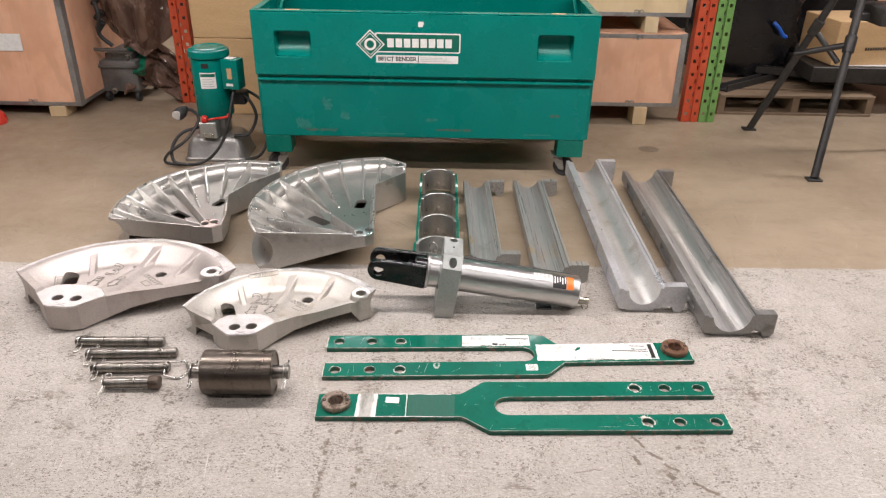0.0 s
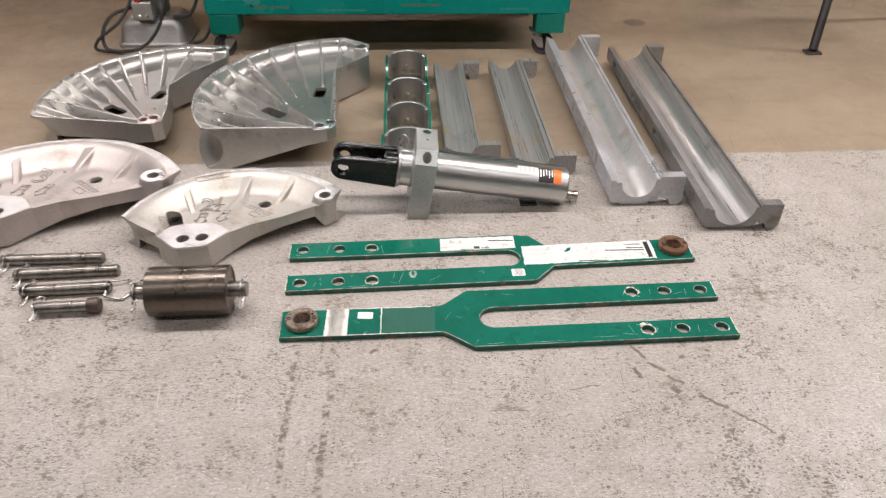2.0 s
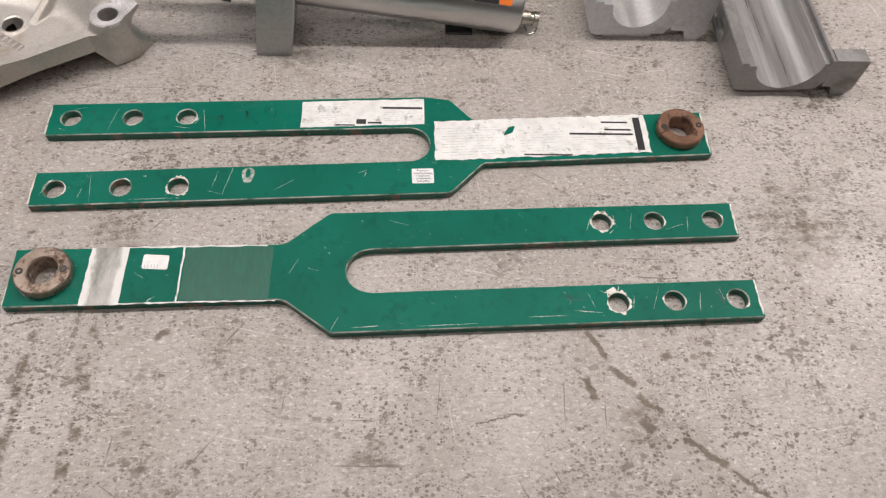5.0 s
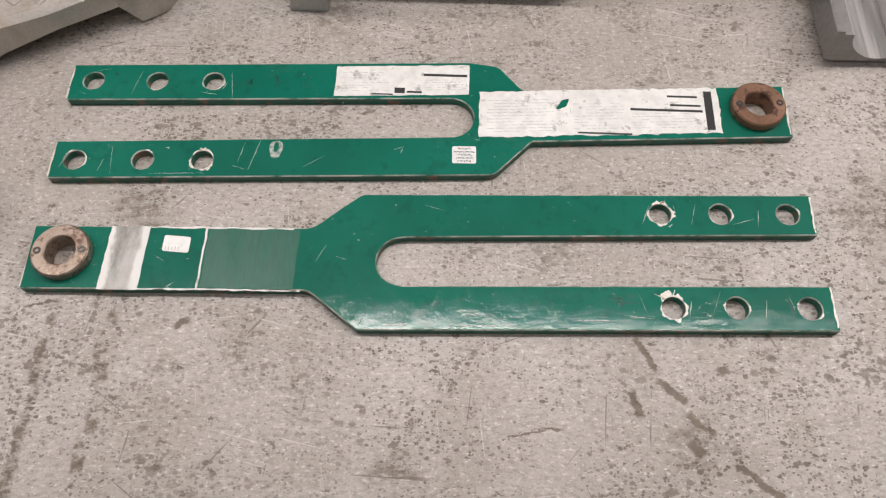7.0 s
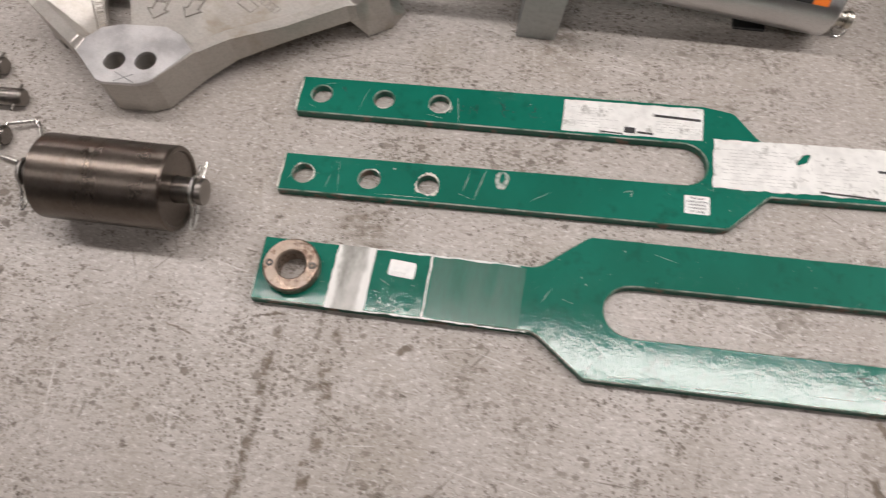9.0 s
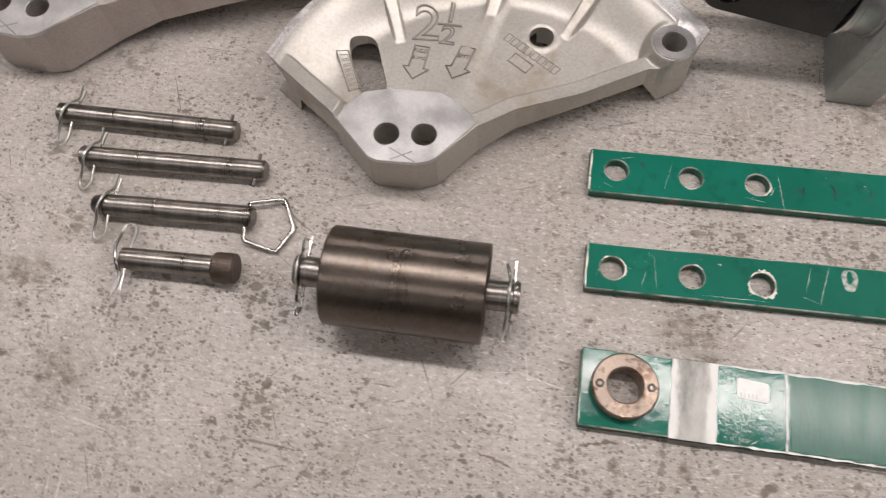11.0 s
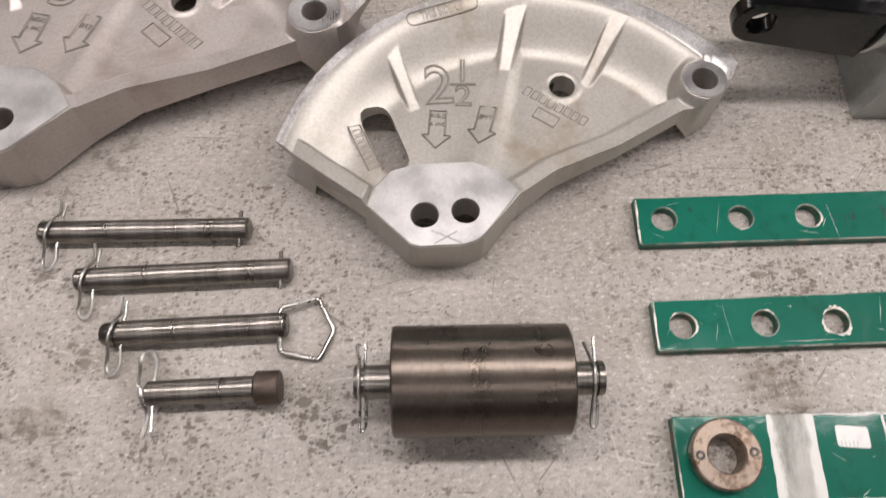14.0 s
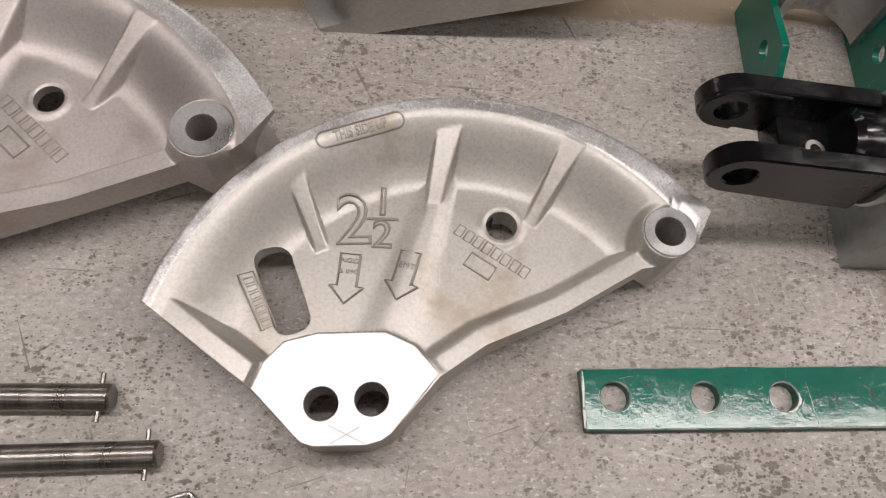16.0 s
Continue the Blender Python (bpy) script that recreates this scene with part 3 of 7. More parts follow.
def wire(points, r, n=8, smooth_steps=6, closed=False):
    """A bent wire or hose through the points."""
    pts = [Vector(p) for p in points]
    line = []
    if smooth_steps > 1:
        k = len(pts)
        for i in range(k if closed else k - 1):
            a = pts[i - 1] if (i or closed) else pts[0] * 2 - pts[1]
            b, c = pts[i], pts[(i + 1) % k]
            d = pts[(i + 2) % k] if (closed or i + 2 < k) else c * 2 - b
            for s in range(smooth_steps):
                t = s / smooth_steps
                line.append(0.5 * ((2 * b) + (c - a) * t + (2 * a - 5 * b + 4 * c - d) * t * t + (3 * b - a - 3 * c + d) * t ** 3))
        if not closed:
            line.append(pts[-1])
    else:
        line = pts
    bm = bmesh.new()
    rings, side = [], None
    for i, p in enumerate(line):
        nxt = line[(i + 1) % len(line)] if (closed or i + 1 < len(line)) else p
        prv = line[i - 1] if (closed or i) else p
        d = (nxt - prv).normalized()
        if side is None:
            side = d.orthogonal().normalized()
        side = (side - d * side.dot(d)).normalized()
        up = d.cross(side)
        rings.append([bm.verts.new(p + r * (math.cos(2 * math.pi * j / n) * side + math.sin(2 * math.pi * j / n) * up)) for j in range(n)])
    pairs = list(zip(rings, rings[1:])) + ([(rings[-1], rings[0])] if closed else [])
    for a, b in pairs:
        for j in range(n):
            bm.faces.new((a[j], a[(j + 1) % n], b[(j + 1) % n], b[j]))
    if not closed:
        bm.faces.new(rings[0][::-1])
        bm.faces.new(rings[-1])
    bmesh.ops.recalc_face_normals(bm, faces=bm.faces)
    return bm


def circle(cx, cy, r, n=24):
    return [(cx + r * math.cos(2 * math.pi * i / n), cy + r * math.sin(2 * math.pi * i / n)) for i in range(n)]


def rounded(pts, radii, seg=5):
    """A closed outline with its corners rounded."""
    out, k = [], len(pts)
    for i, p in enumerate(pts):
        r = radii[i] if isinstance(radii, (list, tuple)) else radii
        a, b, c = Vector(pts[i - 1]), Vector(p), Vector(pts[(i + 1) % k])
        u, v = (a - b), (c - b)
        if r <= 0:
            out.append(tuple(b))
            continue
        ang = u.angle(v)
        t = min(r / math.tan(ang / 2), 0.45 * u.length, 0.45 * v.length)
        p0, p1 = b + u.normalized() * t, b + v.normalized() * t
        for s in range(seg + 1):
            f = s / seg
            out.append(tuple(p0 * (1 - f) ** 2 + b * 2 * f * (1 - f) + p1 * f * f))
    return out


def inset(loop, d):
    """The closed loop (counter-clockwise) moved inwards by d."""
    out, k = [], len(loop)
    for i in range(k):
        a, b, c = Vector(loop[i - 1]), Vector(loop[i]), Vector(loop[(i + 1) % k])
        u, v = (b - a), (c - b)
        u = u.normalized() if u.length > 1e-9 else v.normalized()
        v = v.normalized() if v.length > 1e-9 else u
        n = Vector((-u.y, u.x)) + Vector((-v.y, v.x))
        n = n.normalized() if n.length > 1e-6 else Vector((-u.y, u.x))
        s = max(0.35, n.dot(Vector((-u.y, u.x))))
        out.append(tuple(b + n * d / s))
    return out


def area_of(loop):
    return 0.5 * sum(a[0] * b[1] - b[0] * a[1] for a, b in zip(loop, loop[1:] + loop[:1]))


def plate(outline, holes, z0, z1, c=0.001, wall=0):
    """A flat plate with holes through it and its upper edges broken by c; material slot 1 on that broken edge, slot wall on the sides."""
    loops = [outline if area_of(outline) > 0 else outline[::-1]] + [h if area_of(h) < 0 else h[::-1] for h in holes]
    bm = bmesh.new()
    tops, bottoms = [], []
    for loop in loops:
        ins = inset(loop, c)
        levels = [[bm.verts.new((x, y, z0)) for x, y in loop], [bm.verts.new((x, y, z1 - c)) for x, y in loop], [bm.verts.new((x, y, z1)) for x, y in ins]]
        k = len(loop)
        for li, (a, b) in enumerate(zip(levels, levels[1:])):
            for i in range(k):
                f = bm.faces.new((a[i], a[(i + 1) % k], b[(i + 1) % k], b[i]))
                f.material_index = 1 if li else wall
        bottoms.append(levels[0])
        tops.append(levels[2])
    for group in (tops, bottoms):
        edges = [bm.edges.get((v[i], v[(i + 1) % len(v)])) for v in group for i in range(len(v))]
        bmesh.ops.triangle_fill(bm, edges=edges, use_beauty=True)
    bmesh.ops.recalc_face_normals(bm, faces=bm.faces)
    return bm


def prism(section, y0, y1, c=0.0):
    """A closed (x, z) section drawn out along y."""
    bm = bmesh.new()
    a = [bm.verts.new((x, y0, z)) for x, z in section]
    b = [bm.verts.new((x, y1, z)) for x, z in section]
    k = len(section)
    for i in range(k):
        bm.faces.new((a[i], a[(i + 1) % k], b[(i + 1) % k], b[i]))
    for v in (a, b):
        bmesh.ops.triangle_fill(bm, edges=[bm.edges.get((v[i], v[(i + 1) % k])) for i in range(k)], use_beauty=True)
    bmesh.ops.recalc_face_normals(bm, faces=bm.faces)
    return bm


def cut(ob, cutter_bm):
    """Takes the cutter's volume out of ob for good."""
    me = bpy.data.meshes.new("cutter")
    cutter_bm.to_mesh(me)
    cutter_bm.free()
    tool = new("cutter", me)
    tool.parent = ob.parent
    mod = ob.modifiers.new("cut", "BOOLEAN")
    mod.operation, mod.solver, mod.object = "DIFFERENCE", "EXACT", tool
    made = bpy.data.meshes.new_from_object(ob.evaluated_get(bpy.context.evaluated_depsgraph_get()))
    ob.modifiers.clear()
    made.name = ob.name
    ob.data = made
    bpy.data.objects.remove(tool)
    bpy.data.meshes.remove(me)


def lettering(name, text, size, material, parent, m, depth=0.0008, outline=0.0, label="", bold=0.0):
    """Letters in the built-in font, flat with a little depth, or as a raised outline of that thickness."""
    cu = bpy.data.curves.new(name, "FONT")
    cu.body, cu.size, cu.align_x, cu.align_y, cu.resolution_u = text, size, "CENTER", "CENTER", 3
    cu.offset = bold
    if outline:
        cu.fill_mode, cu.bevel_depth, cu.bevel_resolution = "NONE", outline, 1
    else:
        cu.extrude = depth
    ob = bpy.data.objects.new(name, cu)
    scene.collection.objects.link(ob)
    me = bpy.data.meshes.new_from_object(ob.evaluated_get(bpy.context.evaluated_depsgraph_get()))
    bpy.data.objects.remove(ob)
    me.materials.clear()
    me.materials.append(material)
    me.transform(m)
    ob = new(name, me)
    ob.parent = parent
    if label:
        ob["label"] = label
    return ob


def bars(rects, z0, z1):
    """Small flat bars: (x0, y0, x1, y1) each."""
    bm = bmesh.new()
    for x0, y0, x1, y1 in rects:
        v = [bm.verts.new(p) for p in ((x0, y0, z0), (x1, y0, z0), (x1, y1, z0), (x0, y1, z0), (x0, y0, z1), (x1, y0, z1), (x1, y1, z1), (x0, y1, z1))]
        for f in ((4, 5, 6, 7), (0, 1, 5, 4), (1, 2, 6, 5), (2, 3, 7, 6), (3, 0, 4, 7), (3, 2, 1, 0)):
            bm.faces.new([v[i] for i in f])
    return bm

# ---- the room ----
def slab(name, x0, x1, y0, y1, z0, z1, material, label, category):
    return tagged(part(name, cuboid(x0, x1, y0, y1, z0, z1, 0), material, smooth=0), label, category, kind="structure")


slab("floor", -8, 8, -6, 9, -0.2, 0.0, FLOOR, "worn grey painted concrete floor with bare brown concrete beyond", "floor")
slab("wall_north", -8, 8, 7.2, 7.4, 0.0, 4.6, WALL_SHADE, "far warehouse wall, coloured near black for shade", "wall")
slab("wall_south", -8, 8, -5.4, -5.2, 0.0, 4.6, WALL, "plain painted warehouse wall", "wall")
slab("wall_west", -7.4, -7.2, -5.2, 7.2, 0.0, 4.6, WALL, "plain painted warehouse wall", "wall")
slab("wall_east", 7.2, 7.4, -5.2, 7.2, 0.0, 4.6, WALL, "plain painted warehouse wall", "wall")
slab("ceiling", -8, 8, -6, 9, 4.6, 4.8, CEIL, "pale warehouse ceiling deck", "ceiling")

# ---- bending shoes ----
def seg_dist(px, py, a, b):
    ax, ay, bx, by = *a, *b
    dx, dy = bx - ax, by - ay
    t = np.clip(((px - ax) * dx + (py - ay) * dy) / (dx * dx + dy * dy + 1e-12), 0, 1)
    return np.hypot(px - ax - t * dx, py - ay - t * dy), t


def poly_dist(px, py, pts):
    return np.min([seg_dist(px, py, a, b)[0] for a, b in zip(pts, pts[1:])], axis=0)


def inside(px, py, loop):
    r = np.zeros(px.shape, bool)
    for (ax, ay), (bx, by) in zip(loop, loop[1:] + loop[:1]):
        c = (ay > py) != (by > py)
        r ^= c & (px < (bx - ax) * (py - ay) / (by - ay + 1e-12) + ax)
    return r


def sstep(x, a, b):
    t = np.clip((x - a) / (b - a), 0, 1)
    return t * t * (3 - 2 * t)


def shoe(name, m, spec, materials, label, number=None):
    """A cast bending shoe: its cross-section (side wall, dished top, grooved rim, underside) is swept along the arc."""
    ob0 = thing(name, m, label, "bending shoe", "bending shoes on the floor")
    R, top, web = spec["R"], spec["top"], spec["web"]
    inner, iu = spec["inner"], spec["iu"]
    a0, a1, arc_end, tail = spec["arc"]
    us = sorted(set(np.round(np.linspace(0, 1, spec.get("nu", 300)), 4).tolist() + list(iu) + [arc_end]))
    us = np.array(us)
    ix, iy = np.interp(us, iu, [p[0] for p in inner]), np.interp(us, iu, [p[1] for p in inner])
    ib = np.interp(us, iu, spec["bottom"])
    ang = np.radians(np.interp(us, [0, arc_end], [a0, a1]))
    ox, oy = R * np.cos(ang), R * np.sin(ang)
    if tail:
        k = us > arc_end
        f = (us[k] - arc_end) / (1 - arc_end)
        e = (R * math.cos(math.radians(a1)), R * math.sin(math.radians(a1)))
        ox[k], oy[k] = e[0] + (tail[0] - e[0]) * f, e[1] + (tail[1] - e[1]) * f
    nv = spec.get("nv", 110)
    rims = np.interp(us, *spec["rim"])
    fine = np.linspace(0, 1, 400)
    vs = np.zeros((len(us), nv))
    for i in range(len(us)):
        r = np.hypot(ix[i] + (ox[i] - ix[i]) * fine, iy[i] + (oy[i] - iy[i]) * fine)
        vr = fine[np.argmax(r >= r[-1] - rims[i])]
        vr = min(max(vr, 0.3), 0.97)
        vs[i] = np.concatenate([np.linspace(0, vr, nv - 8), vr + (1 - vr) * np.array((0.2, 0.4, 0.6, 0.75, 0.86, 0.94, 0.98, 1))])
    px = ix[:, None] + (ox - ix)[:, None] * vs
    py = iy[:, None] + (oy - iy)[:, None] * vs
    rad = np.hypot(px, py)
    de = np.where(np.degrees(np.arctan2(py, px)) % 360 > a1 - (2 if tail else 8), R - rad, 9)
    if tail:
        de = np.minimum(np.abs(de), seg_dist(px, py, e, tail)[0])
    cove, band = spec["cove"], spec["band"]
    di = poly_dist(px, py, inner)
    dl, _ = seg_dist(px, py, (ox[0], oy[0]), inner[0])
    dr, _ = seg_dist(px, py, (ox[-1], oy[-1]), inner[-1])
    etop = spec["edge_top"]
    t = np.clip((de - rims[:, None]) / cove, 0, 1)
    if spec["fall"]:
        h = np.where(t > 0, web + (top - 0.009 - web) * (1 - t) ** spec["fall"], top)
    else:
        h = np.where(t > 0, web + (top - 0.0004 - web) * (1 - sstep(t ** 0.9, 0, 1)), top)
    h = h - 0.002 * np.clip(1 - de / 0.004, 0, 1) ** 2
    h = np.maximum(h, web + (etop - web) * (1 - sstep(di, band, band + 0.018)))
    h = np.maximum(h, web + (top - 0.004 - web) * (1 - sstep(dl, spec["end_band"], spec["end_band"] + 0.02)))
    h = np.maximum(h, web + (etop - web) * (1 - sstep(dr, band, band + 0.02)))
    for a, b, w, ha, hb in spec["ribs"]:
        soft = w < 0
        d, t = seg_dist(px, py, a, b)
        w = w * (1 + spec["flare"] * (1 - t) ** 2) * (1 - 0.35 * t) if w > 0 else -w * (0.5 + 0.6 * t)
        rh = ha + (hb - ha) * t
        h = np.maximum(h, web + (rh - web) * (1 - sstep(d, w * (0.25 if soft else spec["rib_top"]), w * (1.9 if soft else 1.4))))
    for sx, sy, ln, wd, a in spec["slots"] if spec["fall"] else ():
        ca, sa = math.cos(math.radians(a)), math.sin(math.radians(a))
        qx, qy = np.abs((px - sx) * ca + (py - sy) * sa) - ln / 2, np.abs((py - sy) * ca - (px - sx) * sa) - wd / 2
        w = 1 - sstep(np.hypot(np.maximum(qx, 0), np.maximum(qy, 0)), 0.003, 0.014)
        h = h * (1 - w) + np.minimum(h, web + 0.001) * w
    pad = spec["pad"]
    ins = inside(px, py, pad)
    dp = poly_dist(px, py, pad + pad[:1])
    sd = np.where(ins, dp, -dp)
    w = sstep(sd, -0.007, 0.0)
    h = h * (1 - w) + (spec["pad_z"] - 0.0025) * w
    bx, by, br, bz = spec["boss"]
    db = np.hypot(px - bx, py - by)
    w = 1 - sstep(db, br, br + 0.012)
    h = h * (1 - w) + np.maximum(h, bz) * w
    w = 1 - sstep(db, br - 0.001, br + 0.002)
    h = h * (1 - w) + (bz - 0.0025) * w
    for hx, hy, hr in spec.get("lips", ()):
        d = np.hypot(px - hx, py - hy)
        h = h + 0.0025 * np.exp(-((d - hr - 0.004) / 0.004) ** 2)
    spec["surface"] = (px.ravel(), py.ravel(), h.ravel())
    # sweep
    bm = bmesh.new()
    rg, lip = spec["groove"], spec["lip"]
    zc = top / 2
    rings = []
    for i in range(len(us)):
        dx, dy = ox[i] - ix[i], oy[i] - iy[i]
        length = math.hypot(dx, dy)
        dx, dy = dx / length, dy / length
        pts = [(ix[i], iy[i], ib[i])] + [(px[i, j], py[i, j], h[i, j]) for j in range(nv)]
        ot = h[i, -1]
        for s in range(13):
            z = (ot - lip) + (lip - (ot - lip)) * s / 12
            g = math.sqrt(max(0.0, rg * rg - (z - zc) ** 2)) * spec["depth"]
            g = min(g, length * 0.8)
            pts.append((ox[i] - dx * g, oy[i] - dy * g, z))
        f0, f1 = min(rg * spec["depth"] + 0.012, length * 0.86), min(rg * spec["depth"] + 0.02, length * 0.93)
        under = max(ib[i], 0.0) if length < 0.1 else 0.004
        hollow = length > 0.12 and ib[i] < web - 0.014
        under = web - 0.011 if hollow else under
        wall = 0.010 if hollow else 0.0005
        pts += [(ox[i], oy[i], 0.0), (ox[i] - dx * f0, oy[i] - dy * f0, 0.0), (ox[i] - dx * f1, oy[i] - dy * f1, under),
                (ix[i] + dx * wall, iy[i] + dy * wall, under if hollow else ib[i]), (ix[i] + dx * wall * 0.8, iy[i] + dy * wall * 0.8, ib[i] + 0.0002)]
        rings.append([bm.verts.new(p) for p in pts])
    k = len(rings[0])
    for i, (a, b) in enumerate(zip(rings, rings[1:])):
        for j in range(k):
            f = bm.faces.new((a[j], b[j], b[(j + 1) % k], a[(j + 1) % k]))
            if 1 <= j < nv:
                if (spec["fall"] and h[i, j - 1] > web + 0.012) or j > nv - 9 :
                    f.material_index = 1
    bm.faces.new(rings[0])
    bm.faces.new(rings[-1][::-1])
    bmesh.ops.recalc_face_normals(bm, faces=bm.faces)
    body = part("body", bm, materials[:1] + materials[2:], ob0, smooth=50)
    inner_pad = inset(pad if area_of(pad) > 0 else pad[::-1], 0.0012)
    pin_holes = [circle(x, y, r, 26) for x, y, r in spec["holes"] if inside(np.array([x]), np.array([y]), pad)[0]]
    part("machined_pad", plate(inner_pad, pin_holes, spec["pad_z"] - 0.006, spec["pad_z"], 0.0006), materials[1], ob0, "machined flat pad with two pin holes", smooth=20)
    part("boss_face", plate(circle(bx, by, br, 40), [circle(bx, by, 0.0165, 26)], bz - 0.006, bz, 0.0006), MACHINED, ob0, "machined ring round the pin hole", smooth=20)
    cutters = [lathe([(0, -0.05), (r, -0.05), (r, 0.3), (0, 0.3)], 28, Matrix.Translation((x, y, 0))) for x, y, r in spec["holes"]]
    for x, y, ln, wd, a in spec["slots"]:
        loop = rounded([(-ln / 2, -wd / 2), (ln / 2, -wd / 2), (ln / 2, wd / 2), (-ln / 2, wd / 2)], wd * spec.get("slot_round", 0.49), 6)
        cutters.append(moved(plate(loop, [], -0.05, 0.3, 0.0001), Matrix.Translation((x, y, 0)) @ Matrix.Rotation(math.radians(a), 4, "Z")))
    cut(body, joined(*cutters))
    return ob0


def draped(spec, me):
    """Lays a flat mark on the casting: every corner takes the height of the surface under it."""
    sx, sy, sh = spec["surface"]
    for v in me.vertices:
        d = (sx - v.co.x) ** 2 + (sy - v.co.y) ** 2
        near = np.argpartition(d, 4)[:4]
        wt = 1 / (d[near] + 1e-9)
        v.co.z += float((sh[near] * wt).sum() / wt.sum())
    me.update()


def arrow_outline(parent, spec, x, y, a, s, words):
    """A raised arrow outline with raised words in its shaft."""
    m = Matrix.Translation((x, y, 0.0003)) @ Matrix.Rotation(math.radians(a), 4, "Z") @ Matrix.Scale(s, 4)
    pts = [(-0.0105, 0.027, 0), (0.0105, 0.027, 0), (0.0105, -0.010, 0), (0.018, -0.010, 0), (0, -0.029, 0), (-0.018, -0.010, 0), (-0.0105, -0.010, 0)]
    ob = part("raised_arrow", moved(wire(pts, 0.0017, 6, 1, True), m), LETTER, parent)
    draped(spec, ob.data)
    for i, w in enumerate(words):
        t = m @ Matrix.Translation((0, 0.019 - 0.0125 * i - (0.009 if len(words) == 1 else 0), 0))
        draped(spec, lettering("raised_lettering", w, 0.0095 if len(w) < 4 else 0.0078, LETTER, parent, t, depth=0.0011).data)


def small_shoe(name, centre, turn, k, label, number, boss=(0.2165, 0.177), eye=(0.042, 0.193)):
    """The two smaller shoes share one shape at two sizes."""
    def q(*pts):
        return [(x * k, y * k) for x, y in pts]
    z = 0.046 * k
    spec = dict(
        R=0.33 * k, top=0.090 * k, web=z, edge_top=0.074 * k, arc=(166.0, 37.6, 1.0, None), rim=((0, 0.5, 0.72, 1), (0.014 * k, 0.014 * k, 0.020 * k, 0.034 * k)), flare=0.7, cove=0.080 * k, fall=0, rib_top=0.75, nu=400, nv=150, band=0.018 * k, end_band=0.018 * k,
        inner=q((-0.203, -0.003), (-0.155, -0.047), (-0.143, -0.051), (-0.090, -0.0485), (-0.066, -0.0385), (-0.022, 0.017), (0.024, 0.051), (0.104, 0.087), (0.188, 0.139), (0.213, 0.143), (0.243, 0.163)),
        iu=(0, 0.15, 0.18, 0.35, 0.40, 0.5, 0.57, 0.7, 0.87, 0.92, 1), bottom=tuple(v * k for v in (0.006, 0.004, 0.004, 0.004, 0.005, 0.012, 0.026, 0.042, 0.040, 0.004, 0.004)),
        ribs=[(*q((-0.196, 0.255), (-0.152, 0.155)), 0.0105 * k, 0.0898 * k, 0.046 * k), (*q((-0.016, 0.318), (-0.038, 0.190)), 0.0125 * k, 0.0898 * k, 0.047 * k),
              (*q((-0.024, 0.250), (-0.075, 0.05)), -0.021 * k, 0.056 * k, 0.050 * k), (*q((0.118, 0.280), (0.072, 0.195)), 0.010 * k, 0.0898 * k, 0.046 * k), (*q((0.256, 0.196), boss), 0.0165 * k, 0.0898 * k, 0.088 * k)],
        pad=q((-0.205, -0.003), (-0.196, 0.025), (-0.178, 0.046), (-0.146, 0.056), (-0.078, 0.06), (-0.048, 0.047), (-0.022, 0.019), (-0.066, -0.0405), (-0.076, -0.048), (-0.090, -0.0525), (-0.141, -0.0555), (-0.153, -0.052)), pad_z=0.078 * k,
        boss=(boss[0] * k, boss[1] * k, 0.028 * k, 0.088 * k), groove=0.039 * k, lip=0.005 * k, depth=0.92,
        holes=[(-0.136 * k, -0.014 * k, 0.0165), (-0.088 * k, -0.008 * k, 0.0165), (eye[0] * k, eye[1] * k, 0.0175), (boss[0] * k, boss[1] * k, 0.0165)],
        slots=[(-0.190 * k, 0.108 * k, 0.098 * k, 0.040 * k, 112)], lips=((eye[0] * k, eye[1] * k, 0.0175),))
    ob = shoe(name, pose(*centre, 0, 0, turn), spec, [CAST_WARM if number == "3" else CAST, PAD, CAST_RIM], label)
    def number_at(text, size, x, y, a=0.0, thick=0.0017):
        m = Matrix.Translation((x * k, y * k, 0.0002)) @ Matrix.Rotation(radians(a), 4, "Z")
        draped(spec, lettering("raised_number", text, size * k, LETTER, ob, m, outline=thick).data)

    def mark(name, bm, m):
        draped(spec, part(name, moved(bm, m), LETTER, ob).data)

    for x0, y0, x1, y1 in ((-0.128, -0.034, -0.092, -0.050), (-0.124, -0.051, -0.098, -0.035)):
        a = math.atan2(y1 - y0, x1 - x0)
        ln = math.hypot(x1 - x0, y1 - y0) * k / 2
        part("scribed_line", moved(bars([(-ln, -0.0009, ln, 0.0009)], 0.078 * k - 0.0003, 0.078 * k + 0.0002), Matrix.Translation(((x0 + x1) / 2 * k, (y0 + y1) / 2 * k, 0)) @ Matrix.Rotation(a, 4, "Z")), GALV, ob, smooth=0)
    if number == "3":
        number_at("3", 0.085, -0.105, 0.195)
        mark("raised_mark", bars([(-0.004, -0.004, 0.004, 0.004)], -0.001, 0.0026), Matrix.Translation((-0.062 * k, 0.225 * k, 0)))
    else:
        number_at("2", 0.082, -0.121, 0.190, 4)
        number_at("1", 0.046, -0.090, 0.215, 0, 0.0013)
        number_at("2", 0.046, -0.089, 0.176, 0, 0.0013)
        mark("raised_bar", bars([(-0.107 * k, 0.194 * k, -0.072 * k, 0.197 * k)], -0.001, 0.0018), Matrix())
    arrow_outline(ob, spec, -0.123 * k, 0.126 * k, -4, k, ("RIGID", "& IMC"))
    arrow_outline(ob, spec, -0.063 * k, 0.130 * k, -14, k, ("EMT",))
    # maker's mark and casting number as plain bars
    t = Matrix.Translation((0.032 * k, 0.162 * k, 0)) @ Matrix.Rotation(radians(-33), 4, "Z") @ Matrix.Scale(k, 4)
